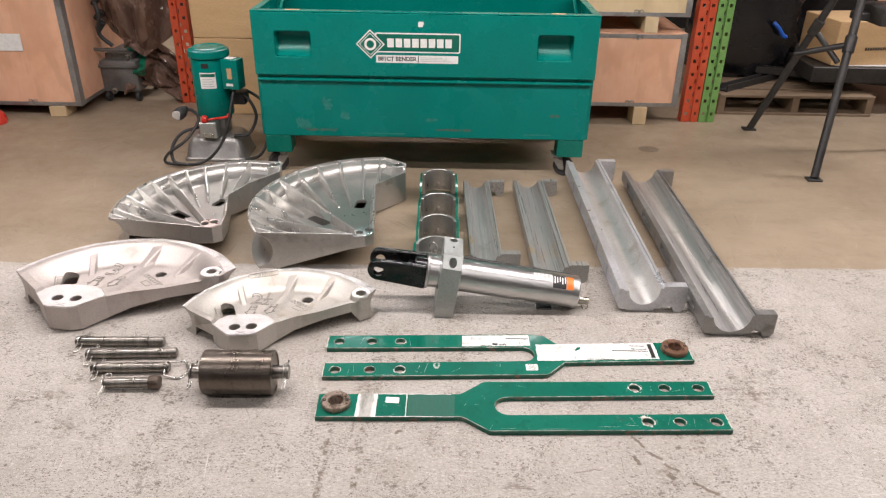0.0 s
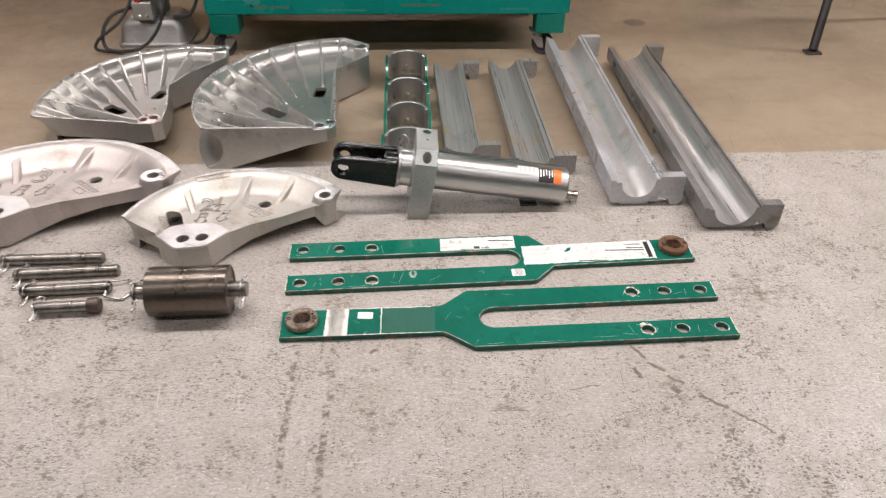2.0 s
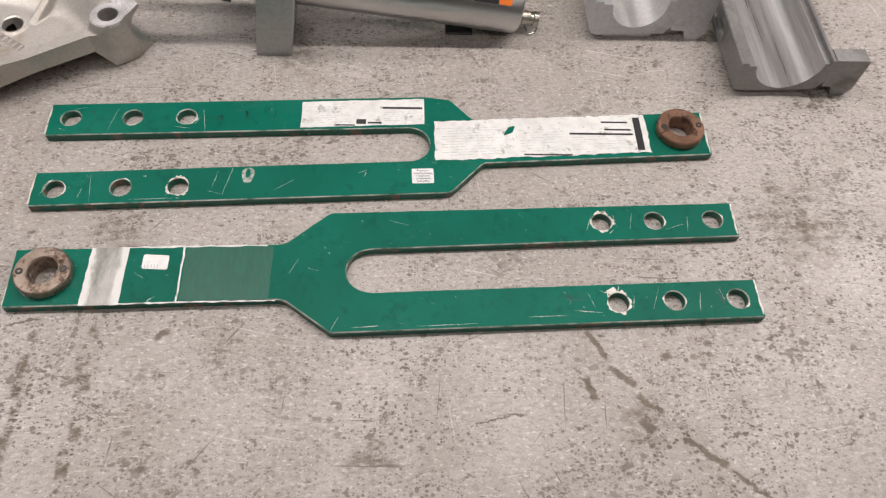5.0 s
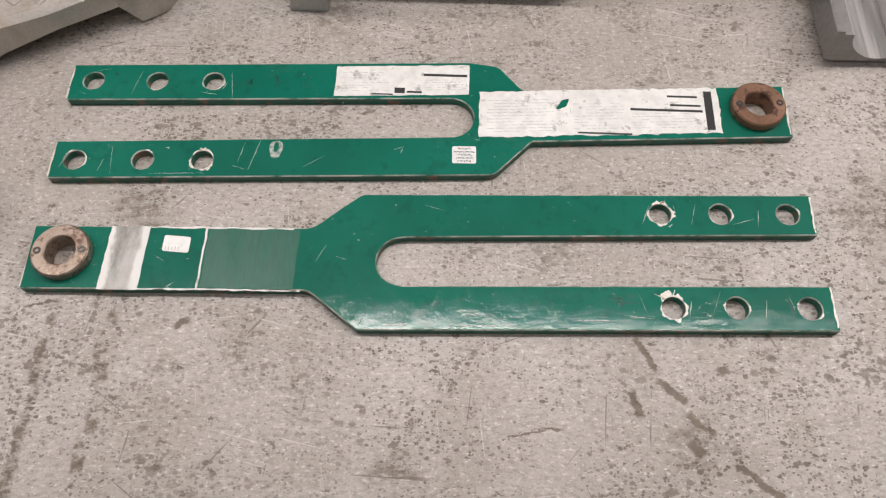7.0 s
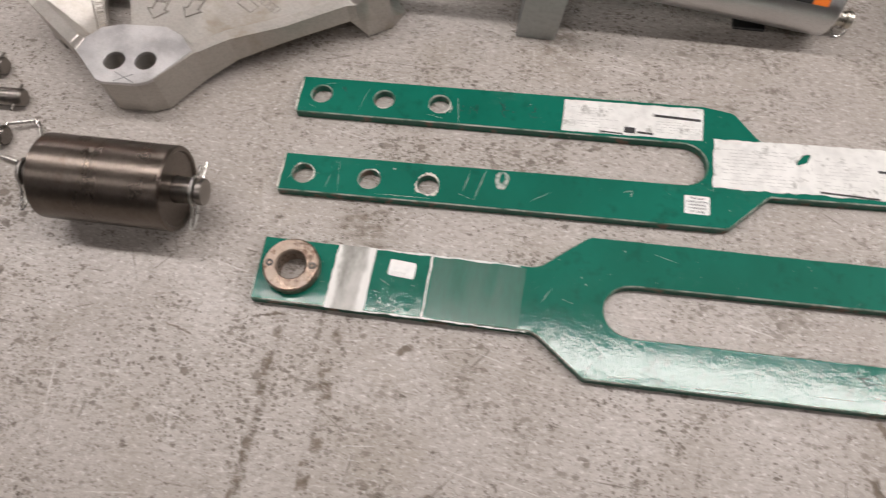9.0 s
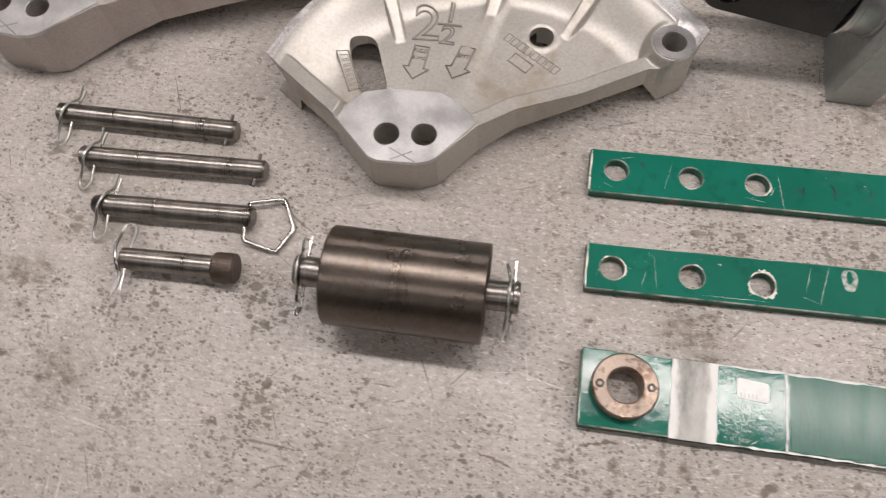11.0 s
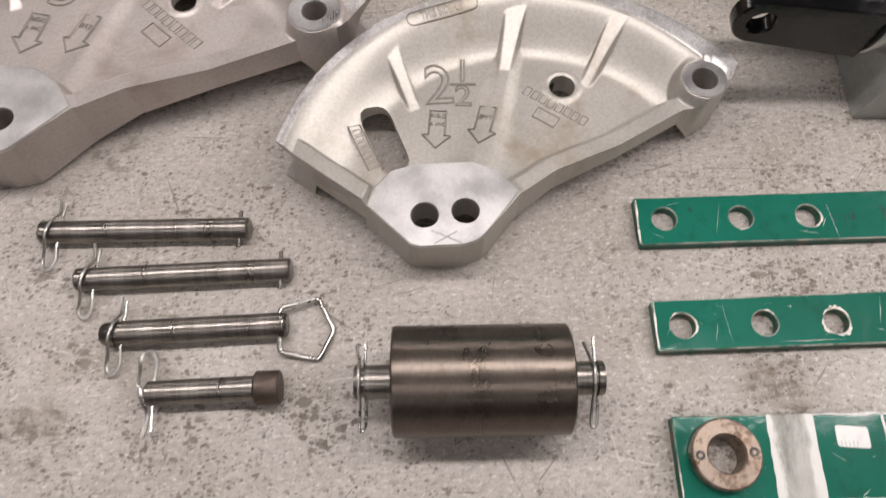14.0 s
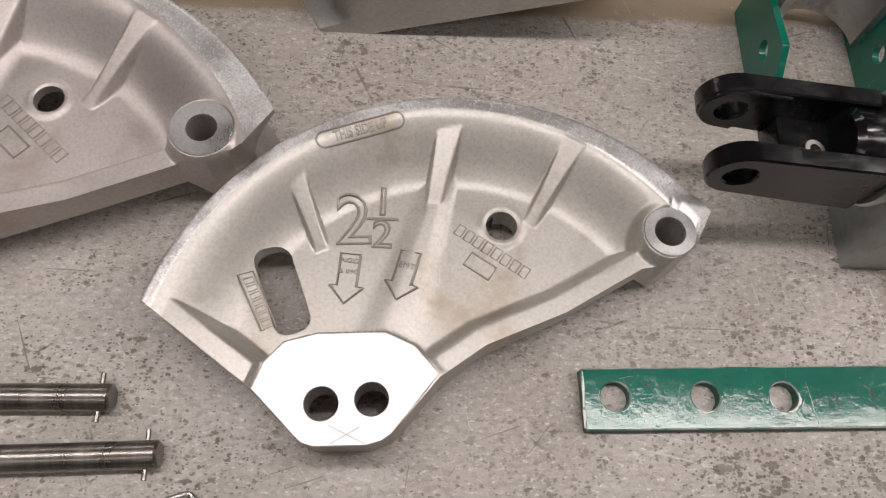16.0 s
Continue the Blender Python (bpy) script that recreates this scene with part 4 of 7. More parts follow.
    mark("raised_lettering", joined(*[wire([(-0.047 + 0.012 * i, -0.006, 0), (-0.0385 + 0.012 * i, -0.006, 0), (-0.0385 + 0.012 * i, 0.007, 0), (-0.047 + 0.012 * i, 0.007, 0)], 0.0010, 5, 1, True) for i in range(8)]), t)
    mark("raised_frame", wire([(-0.018, -0.030, 0), (0.014, -0.030, 0), (0.014, -0.013, 0), (-0.018, -0.013, 0)], 0.0013, 6, 1, True), t)
    t = Matrix.Translation((-0.214 * k, 0.094 * k, 0)) @ Matrix.Rotation(radians(-63), 4, "Z") @ Matrix.Scale(k, 4)
    mark("raised_frame", wire([(-0.033, -0.008, 0), (0.030, -0.008, 0), (0.030, 0.008, 0), (-0.033, 0.008, 0)], 0.0012, 6, 1, True), t)
    mark("raised_lettering", joined(*[wire([(-0.028 + 0.0082 * i, -0.005, 0), (-0.0225 + 0.0082 * i, -0.005, 0), (-0.0225 + 0.0082 * i, 0.005, 0), (-0.028 + 0.0082 * i, 0.005, 0)], 0.0009, 5, 1, True) for i in range(7)]), t)
    if number != "3":
        # the raised words in a lozenge on the rim
        t = Matrix.Translation((-0.1175, 0.2835, 0)) @ Matrix.Rotation(radians(21), 4, "Z")
        narrow = t @ Matrix.Diagonal((0.70, 1, 1, 1))
        draped(spec, lettering("raised_lettering", "THIS SIDE UP", 0.0150, LETTER, ob, narrow, depth=0.0017, bold=0.0004).data)
        mark("raised_frame", wire([(sx * (0.041 + 0.0085 * math.cos(radians(a))), 0.0085 * math.sin(radians(a)) * sx, 0) for sx in (1, -1) for a in range(-90, 91, 15)], 0.0012, 6, 1, True), t)
    return ob


small_shoe("bending_shoe", (-0.485, 2.112, 0), 0, 1.0, "small grey cast aluminium bending shoe with a machined two-hole pad", "2 1/2")
small_shoe("bending_shoe", (-1.037, 2.211, 0), -8.2, 1.19, "medium grey cast aluminium bending shoe with a machined two-hole pad", "3", (0.203, 0.172), (0.036, 0.196))
def large_shoe(name, centre, turn, R, top, arc, tail, inner, iu, bottom, hub, hub_r, pins, slots, boss, rib_angles, long_ribs, part_wall, pad_mat, label):
    web, rise = top * 0.56, top * 0.67 + 0.034
    ribs = []
    for i, a in enumerate(rib_angles):
        p = ((R - 0.012) * math.cos(radians(a)), (R - 0.012) * math.sin(radians(a)))
        f = 0.93 if i in long_ribs else 0.50 + 0.06 * math.sin(3.1 * i)
        e = (p[0] + (hub[0] - p[0]) * f, p[1] + (hub[1] - p[1]) * f)
        ribs.append((p, e, 0.0058, top - 0.001, web + (0.034 if i in long_ribs else 0.006)))
    rim_end, corner = part_wall
    p = ((R - 0.010) * math.cos(radians(rim_end)), (R - 0.010) * math.sin(radians(rim_end)))
    ribs.append((p, corner, 0.0058, top - 0.001, rise))
    pad = circle(hub[0], hub[1], hub_r, 20)
    spec = dict(R=R, top=top, web=web, edge_top=rise, arc=arc + (tail,), rim=((0, 1), (0.007, 0.007)), flare=0.35, cove=0.085, fall=1.7, rib_top=0.42, band=0.005, end_band=0.006, inner=inner, iu=iu, bottom=bottom, ribs=ribs, pad=pad, pad_z=rise + 0.001,
                boss=boss, groove=top * 0.435, lip=0.006, depth=0.9, holes=[(*p, 0.0145) for p in pins] + [(boss[0], boss[1], 0.0165)], slots=slots, slot_round=0.3, nu=620, nv=170)
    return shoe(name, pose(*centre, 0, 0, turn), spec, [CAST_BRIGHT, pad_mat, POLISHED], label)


def off(c, *pts):
    return [(x - c[0], y - c[1]) for x, y in pts]


C4 = (-0.25, 2.858)
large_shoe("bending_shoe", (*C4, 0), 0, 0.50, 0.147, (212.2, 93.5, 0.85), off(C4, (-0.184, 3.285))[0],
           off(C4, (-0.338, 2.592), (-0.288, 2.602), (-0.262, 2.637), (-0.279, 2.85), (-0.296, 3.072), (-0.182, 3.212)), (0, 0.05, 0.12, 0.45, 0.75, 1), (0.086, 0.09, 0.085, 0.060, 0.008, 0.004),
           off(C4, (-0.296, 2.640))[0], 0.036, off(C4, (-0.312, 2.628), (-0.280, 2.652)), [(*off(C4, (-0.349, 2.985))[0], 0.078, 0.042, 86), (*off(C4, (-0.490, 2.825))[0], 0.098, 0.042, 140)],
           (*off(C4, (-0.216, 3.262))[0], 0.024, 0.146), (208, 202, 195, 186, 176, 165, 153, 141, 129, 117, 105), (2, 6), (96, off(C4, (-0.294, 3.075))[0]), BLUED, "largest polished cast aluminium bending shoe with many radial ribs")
C35 = (-0.79, 2.868)
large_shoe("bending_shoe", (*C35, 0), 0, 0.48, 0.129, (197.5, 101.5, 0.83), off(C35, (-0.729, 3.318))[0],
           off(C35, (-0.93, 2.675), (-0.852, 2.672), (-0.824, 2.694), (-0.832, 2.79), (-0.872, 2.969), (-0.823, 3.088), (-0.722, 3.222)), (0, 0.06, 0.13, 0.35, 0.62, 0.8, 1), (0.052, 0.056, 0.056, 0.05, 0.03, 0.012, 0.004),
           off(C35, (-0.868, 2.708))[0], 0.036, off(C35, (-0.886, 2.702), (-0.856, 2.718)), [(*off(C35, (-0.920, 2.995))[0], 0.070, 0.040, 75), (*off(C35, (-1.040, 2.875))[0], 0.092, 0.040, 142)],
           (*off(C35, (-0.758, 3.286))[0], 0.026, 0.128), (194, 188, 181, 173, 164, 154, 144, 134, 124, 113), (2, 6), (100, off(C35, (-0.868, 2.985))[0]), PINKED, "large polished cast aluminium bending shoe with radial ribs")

# ---- fork frames ----
def bushing(parent, x, y, z, material, r=0.0390, inner=0.0205, h=0.016):
    b = part("bushing", moved(joined(ring_of(inner, r, z, z + h, 44, 0.002), ring_of(inner, 0.0230, 0.0005, z + 0.002, 36, 0.0005)), Matrix.Translation((x, y, 0))), material, parent, "rusty steel ring bushing")
    for s in (-1, 1):
        part("screw", moved(lathe([(0, z + h - 0.002), (0.0022, z + h - 0.002), (0.0024, z + h + 0.0008), (0.0052, z + h + 0.0008), (0.0056, z + h - 0.001), (0.0056, z + h - 0.003)], 14), Matrix.Translation((x + s * 0.0298, y + s * 0.002, 0))), DARK_IRON, b)
    return b


def ragged(x0, y0, x1, y1, wob, seed, skew=0.0):
    """A label's outline with torn, uneven edges, leaning by skew."""
    rnd = random.Random(seed)
    corner = [(x0, y0), (x1, y0), (x1, y1), (x0, y1)]
    pts = []
    for (ax, ay), (bx, by) in zip(corner, corner[1:] + corner[:1]):
        n = max(2, int(math.hypot(bx - ax, by - ay) / 0.008))
        for i in range(n):
            f = i / n
            pts.append((ax + (bx - ax) * f + rnd.uniform(-wob, wob), ay + (by - ay) * f + rnd.uniform(-wob, wob)))
    return [(x, y + skew * (x - x0)) for x, y in pts]


TH = 0.0145
fork_a = thing("fork_frame", pose(0.2, 2.07, 0), "green painted steel fork frame with worn white labels", "fork frame", "pair of fork frames")
A0 = (0.2, 2.07)
arc_a = [(0.231 + 0.0345 * math.cos(radians(a)), 2.080 + 0.0345 * math.sin(radians(a))) for a in range(-80, 90, 12)]
out_a = rounded([(-0.344, 1.953), (0.297, 1.983), (0.352, 2.042), (0.737, 2.065), (0.736, 2.158), (0.340, 2.133), (0.302, 2.178), (0.258, 2.184), (-0.355, 2.156), (-0.351, 2.090), (0.226, 2.1145)] + arc_a[::-1] + [(0.226, 2.0455), (-0.347, 2.016)],
                [0.003, 0.02, 0.012, 0.003, 0.003, 0.02, 0.02, 0.012, 0.003, 0.003, 0] + [0] * len(arc_a) + [0, 0.003])
holes_a = [(-0.318, 2.127), (-0.220, 2.130), (-0.134, 2.133), (-0.312, 1.985), (-0.213, 1.989), (-0.127, 1.992)]
part("plate", plate(off(A0, *out_a), [circle(*off(A0, h)[0], 0.0155, 22) for h in holes_a] + [circle(*off(A0, (0.688, 2.112))[0], 0.0235, 26)], 0, TH, 0.0015, 2), [GREEN, EDGE_WORN, GREEN_SIDE], fork_a, smooth=25)
bushing(fork_a, *off(A0, (0.688, 2.112))[0], TH, RUST, 0.0395)
def words_in_rows(parent, o, x0, y0, x1, rows, pitch, high, seed, skew):
    """Lines of print too small to read: short bars of uneven length along a leaning label."""
    rnd = random.Random(seed)
    lines = []
    for i in range(rows):
        x, end = x0, x1 - rnd.choice((0, 0, 0.1, 0.35)) * (x1 - x0)
        while x < end:
            ln = min(rnd.uniform(0.004, 0.013), end - x)
            if rnd.random() > 0.22:
                y = y0 + pitch * i + skew * (x - x0)
                lines.append((x - o[0], y - o[1], x + ln - o[0], y + high - o[1]))
            x += ln + 0.0022
    return part("printing", bars(lines, TH + 0.0007, TH + 0.0009), GREY_INK, parent, smooth=0)


label_a = part("label", plate(off(A0, *ragged(0.053, 2.112, 0.257, 2.168, 0.0006, 3, 0.05)), [], TH, TH + 0.0007, 0.0002), STICKER, fork_a, "scuffed white printed label")
part("printing", bars([(x - 0.2, y - 2.07, x1 - 0.2, y1 - 2.07) for x, y, x1, y1 in ((0.187, 2.1545, 0.254, 2.159), (0.144, 2.121, 0.160, 2.131), (0.163, 2.122, 0.186, 2.1255), (0.11, 2.117, 0.142, 2.1195))], TH + 0.0007, TH + 0.0009), INK, label_a)
words_in_rows(label_a, A0, 0.062, 2.122, 0.135, 8, 0.0048, 0.0009, 1, 0.05)
words_in_rows(label_a, A0, 0.19, 2.128, 0.250, 5, 0.0046, 0.0008, 2, 0.05)
label_b = part("label", plate(off(A0, *ragged(0.274, 2.046, 0.634, 2.128, 0.0016, 5, 0.06)), [off(A0, *rounded([(0.386, 2.098), (0.404, 2.106), (0.410, 2.122), (0.398, 2.118)], 0.004))], TH, TH + 0.0007, 0.0002), STICKER, fork_a, "torn and scuffed white printed label")
part("printing", bars([(x - 0.2, y - 2.07, x1 - 0.2, y1 - 2.07) for x, y, x1, y1 in ((0.612, 2.072, 0.624, 2.142), (0.50, 2.103, 0.608, 2.107), (0.56, 2.113, 0.606, 2.1165), (0.557, 2.129, 0.602, 2.1325), (0.42, 2.0585, 0.50, 2.0615))], TH + 0.0007, TH + 0.0009), INK, label_b)
words_in_rows(label_b, A0, 0.285, 2.056, 0.385, 11, 0.0056, 0.0009, 3, 0.06)
words_in_rows(label_b, A0, 0.415, 2.066, 0.49, 9, 0.0056, 0.0009, 4, 0.06)
words_in_rows(label_b, A0, 0.502, 2.071, 0.605, 6, 0.0050, 0.0009, 5, 0.06)
label_c = part("label", plate(off(A0, *rounded([(0.236, 2.000), (0.271, 2.001), (0.270, 2.030), (0.235, 2.029)], 0.003)), [], TH, TH + 0.0007, 0.0002), WHITE, fork_a, "small white notice label")
for i, words in enumerate(("Read and", "understand", "instruction", "Manual before", "operating")):
    lettering("printing", words, 0.0052, INK, label_c, Matrix.Translation((0.2535 - 0.2, 2.004 + 0.0052 * i - 2.07, TH + 0.0009)) @ Matrix.Rotation(radians(181), 4, "Z"), depth=0.0001)
def scratch(parent, o, x0, y0, x1, y1, w, seed):
    """One scraped streak of pale bare metal in the paint, uneven in width."""
    rnd = random.Random(seed)
    d = Vector((x1 - x0, y1 - y0))
    nrm = Vector((-d.y, d.x)).normalized()
    n = max(4, int(d.length / 0.003))
    a, b = [], []
    for i in range(n + 1):
        p = Vector((x0 - o[0], y0 - o[1])) + d * (i / n) + nrm * rnd.uniform(-0.0004, 0.0004)
        h = 0.62 * w * rnd.uniform(0.1, 1.0) * math.sin(math.pi * min(0.97, max(0.03, i / n)))
        a.append(tuple(p + nrm * h))
        b.append(tuple(p - nrm * h))
    part("paint_scratch", plate(b + a[::-1], [], TH - 0.0002, TH + 0.00025, 0.00005), BARE, parent, smooth=0)


BARE = surf("scraped_pale_metal", (0.34, 0.40, 0.36), (0.58, 0.59, 0.55), big=60, fine=200, rough=0.45, metal=0.3, bump=0.05)
for i, (x0, y0, x1, y1, w) in enumerate((
        
        (-0.075, 1.990, -0.068, 2.024, 0.0012), (-0.058, 1.976, -0.046, 2.030, 0.0013), (-0.082, 1.984, -0.060, 1.978, 0.0011), (-0.275, 1.966, -0.270, 1.988, 0.0008), (-0.255, 1.962, -0.262, 2.012, 0.0007),
        (-0.100, 2.098, -0.108, 2.150, 0.0012), (-0.118, 2.118, -0.112, 2.132, 0.0014), (-0.150, 2.112, -0.125, 2.108, 0.0009), (-0.335, 2.106, -0.322, 2.100, 0.0010), (0.150, 2.020, 0.164, 2.026, 0.0011), (0.164, 2.026, 0.160, 2.012, 0.001),
        (-0.20, 1.966, -0.12, 1.970, 0.0008), (-0.315, 2.145, -0.296, 2.150, 0.0008), (-0.332, 1.972, -0.318, 2.004, 0.0007), (0.02, 1.985, 0.05, 2.006, 0.0006), (-0.255, 2.104, -0.246, 2.148, 0.0006))):
    scratch(fork_a, A0, x0, y0, x1, y1, w, 40 + i)

SCUFF = surf("scuffed_patch", (0.52, 0.54, 0.50), (0.01, 0.12, 0.075), big=130, fine=300, rough=0.45, bump=0.1)
ring = [(-0.022 + 0.0095 * math.cos(radians(a)) * (1 + 0.12 * math.sin(3 * radians(a))), 2.014 + 0.0165 * math.sin(radians(a)) * (1 + 0.1 * math.cos(2 * radians(a)))) for a in range(0, 360, 15)]
part("paint_scuff", plate(off(A0, *ring), [off(A0, *[(-0.022 + 0.0038 * math.cos(radians(a)), 2.018 + 0.0085 * math.sin(radians(a))) for a in range(0, 360, 20)])], TH - 0.0002, TH + 0.0003, 0.0001), SCUFF, fork_a, "oval patch of rubbed paint")

fork_b = thing("fork_frame", pose(0.2, 1.855, 0), "green painted steel fork frame with a strip of cloudy tape", "fork frame", "pair of fork frames")
B0 = (0.2, 1.855)
arc_b = [(0.174 + 0.0355 * math.cos(radians(a)), 1.8425 + 0.0355 * math.sin(radians(a))) for a in range(95, 270, 12)]
out_b = rounded([(-0.336, 1.783), (0.050, 1.795), (0.120, 1.742), (0.751, 1.765), (0.750, 1.828), (0.178, 1.8065)] + arc_b[::-1] + [(0.178, 1.879), (0.746, 1.904), (0.745, 1.967), (0.110, 1.944), (0.046, 1.888), (-0.339, 1.877)],
                [0.003, 0.03, 0.01, 0.003, 0.003, 0] + [0] * len(arc_b) + [0, 0.003, 0.003, 0.02, 0.03, 0.003])
holes_b = [(0.530, 1.929), (0.614, 1.932), (0.708, 1.935), (0.536, 1.789), (0.620, 1.792), (0.716, 1.795)]
part("plate", plate(off(B0, *out_b), [circle(*off(B0, h)[0], 0.0155, 22) for h in holes_b] + [circle(*off(B0, (-0.287, 1.834))[0], 0.0235, 26)], 0, TH, 0.0015, 2), [GREEN, EDGE_WORN, GREEN_SIDE], fork_b, smooth=25)
bushing(fork_b, *off(B0, (-0.287, 1.834))[0], TH, RUST_PALE)
part("tape_strip", plate(off(B0, *ragged(-0.232, 1.785, -0.178, 1.880, 0.0006, 11, 0.02)), [], TH, TH + 0.0006, 0.0002), TAPE, fork_b, "strip of cloudy adhesive tape residue")
RESIDUE = surf("dull_adhesive_residue", (0.004, 0.100, 0.064), (0.010, 0.122, 0.080), big=30, fine=90, rough=0.46, rough_var=0.14, bump=0.5, bump_fine=36, stretch=(3.5, 0.6, 1), coat=0.3, scratches=((0.10, 0.20, 0.15), 0.3))
part("residue_film", plate(off(B0, *ragged(-0.0955, 1.7935, 0.030, 1.8815, 0.0008, 17, 0.012)), [], TH, TH + 0.0003, 0.0001), RESIDUE, fork_b, "dull film of old adhesive")
tag_b = part("label", plate(off(B0, *rounded([(-0.156, 1.845), (-0.119, 1.843), (-0.119, 1.867), (-0.156, 1.869)], 0.004)), [], TH, TH + 0.0007, 0.0002), WHITE, fork_b, "blank white sticker")
part("printing", bars([(-0.352 + 0.0045 * i, -0.009, -0.351 + 0.0045 * i, -0.0035) for i in range(5)], TH + 0.0007, TH + 0.0009), GREY_INK, tag_b)
part("paint_scuff", plate(off(B0, *ragged(-0.1005, 1.790, -0.0975, 1.884, 0.0008, 12)), [], TH, TH + 0.0004, 0.0001), STICKER, fork_b, "scratched pale line in the paint")
for sx, sy, ln, sd in ((-0.18, 1.8795, 0.2, 21), (-0.20, 1.7868, 0.24, 22)):
    part("paint_scuff", plate(off(B0, *ragged(sx, sy, sx + ln, sy + 0.0022, 0.0011, sd, 0.022)), [], TH, TH + 0.0004, 0.0001), STICKER, fork_b, "paint rubbed off along the edge")

# ---- pins and roller ----
def clip(parent, x, y, z, r, flip=1, lean=0.0):
    """A hairpin clip through a pin that lies along x: a straight leg through it, a bowed leg over it, an open eye."""
    pts = [(0.005, 0.040, 0.0), (0.003, 0.0, 0.0), (0.003, -0.016, 0.0), (0.003, -0.034, -0.004), (-0.001, -0.045, -0.006), (-0.007, -0.048, -0.006), (-0.012, -0.043, -0.006), (-0.0125, -0.034, -0.004),
           (-0.0085, -0.022, r * 0.4), (-0.006, -0.010, r + 0.002), (-0.002, 0.008, r + 0.001), (0.0015, 0.021, r * 0.35), (0.0005, 0.031, 0.002), (-0.0025, 0.047, 0.0)]
    m = Matrix.Translation((x, y, z)) @ Matrix.Rotation(lean, 4, "Z") @ Matrix.Diagonal((1, flip, 1, 1)) @ Matrix.Diagonal((1.25, 1.08, 1, 1) if flip < 0 else (1, 1, 1, 1))
    return part("hairpin_clip", moved(wire(pts, 0.0021, 8, 5), m), WIRE, parent, "bright zinc hairpin clip")


def pin(p0, p1, r, label, clip_at, cross=None, tip=0.0, head=0.0, ring=False, flip=1):
    a, b = Vector(p0), Vector(p1)
    d = (b - a)
    yaw = math.degrees(math.atan2(d.y, d.x))
    ob = thing("steel_pin", pose(a.x, a.y, 0, 0, 0, yaw), label, "pin", "row of steel pins on the floor")
    z, length = (r if not head else head * 1.0), d.length
    turn = Matrix.Translation((0, 0, z)) @ Matrix.Rotation(radians(90), 4, "Y")
    c = 0.0025
    prof = [(0, 0), (r - c, 0), (r, c)] if not tip else [(0, 0), (r * 0.8, 0), (r * 0.86, 0.001), (r, tip)]
    end = length - (0.028 if head else 0)
    prof += [(r, end - c), (r - c, end), (0, end)]
    part("shaft", lathe(prof, 30, turn), STEEL, ob)
    if tip:
        part("tip", lathe([(0, -0.001), (r * 0.72, -0.001), (r * 0.93, tip * 0.9), (r + 0.0006, tip), (r + 0.0006, tip + 0.002)], 30, turn), DARK_IRON, ob, "dark tapered tip")
    if head:
        part("head", lathe([(0, end - 0.001), (head - 0.002, end - 0.001), (head, end + 0.001), (head, length - 0.002), (head - 0.002, length), (0, length)], 34, turn), KNURL, ob, "rusty knurled head")
    if clip_at is not None:
        clip(ob, clip_at, 0, z, r, flip)
    if cross:
        part("roll_pin", rod((cross, -r - 0.011, z), (cross, r + 0.011, z), 0.0026, 12, 0.0004), STEEL, ob)
    if ring:
        e = length - 0.006
        corner = [(e - 0.004, r - 0.006, z), (e - 0.004, r + 0.006, z), (e + 0.041, r + 0.0185, z - 0.006), (e + 0.060, -0.007, z - 0.010), (e + 0.042, -r - 0.0275, z - 0.011), (e - 0.004, -r - 0.0165, z - 0.006), (e - 0.004, -r + 0.006, z)]
        bend = [Vector(corner[0])]
        for p, q, w in zip(corner, corner[1:], corner[2:]):
            p, q, w = Vector(p), Vector(q), Vector(w)
            p, w = q + (p - q).normalized() * 0.006, q + (w - q).normalized() * 0.006
            bend += [p * (1 - f) ** 2 + q * 2 * f * (1 - f) + w * f * f for f in (0, 0.25, 0.5, 0.75, 1)]
        part("pull_ring", wire(bend + [Vector(corner[-1])], 0.0030, 12, 1), WIRE, ob, "bent zinc wire pull ring")
    return ob


pin((-1.104, 2.100), (-0.842, 2.108), 0.0143, "long ground steel pin with a hairpin clip and cross pin", 0.020, cross=0.249)
pin((-1.046, 2.037), (-0.785, 2.053), 0.0143, "long ground steel pin with a cross pin, shifted along the row", 0.0185, cross=0.248)
pin((-1.000, 1.968), (-0.783, 1.982), 0.0150, "dark steel pin with a tapered tip and wire pull ring", 0.019, tip=0.016, ring=True)
pin((-0.935, 1.897), (-0.783, 1.906), 0.0145, "short steel pin with a knurled rusty head", 0.003, head=0.0195, flip=-1)

roller = thing("roller", pose(-0.557, 1.906, 0, 0, 0, 1.5), "dark oily steel roller on a bright axle with clips", "roller")
RR = 0.0605
turn = Matrix.Translation((0, 0, RR)) @ Matrix.Rotation(radians(90), 4, "Y")
part("drum", lathe([(0.03, -0.094), (RR - 0.002, -0.0955), (RR, -0.0935), (RR, -0.090), (RR, -0.006), (RR, -0.0034), (RR - 0.0005, -0.0030), (RR - 0.0005, -0.0010), (RR, -0.0006), (RR, 0.003), (RR, 0.090), (RR, 0.0935), (RR - 0.002, 0.0955), (0.054, 0.0955), (0.053, 0.0945), (0.052, 0.0925), (0.0195, 0.0925)], 64, turn), ROLLER, roller, "dark oily steel drum of two halves")
part("axle", lathe([(0, -0.137), (0.0185, -0.137), (0.0195, -0.135), (0.0195, -0.131), (0.016, -0.130), (0.016, -0.126), (0.0185, -0.125), (0.0185, 0.121), (0.016, 0.122), (0.016, 0.126), (0.0195, 0.127), (0.0195, 0.131), (0.0185, 0.134), (0, 0.134)], 32, turn), STEEL, roller, "bright ground steel axle")
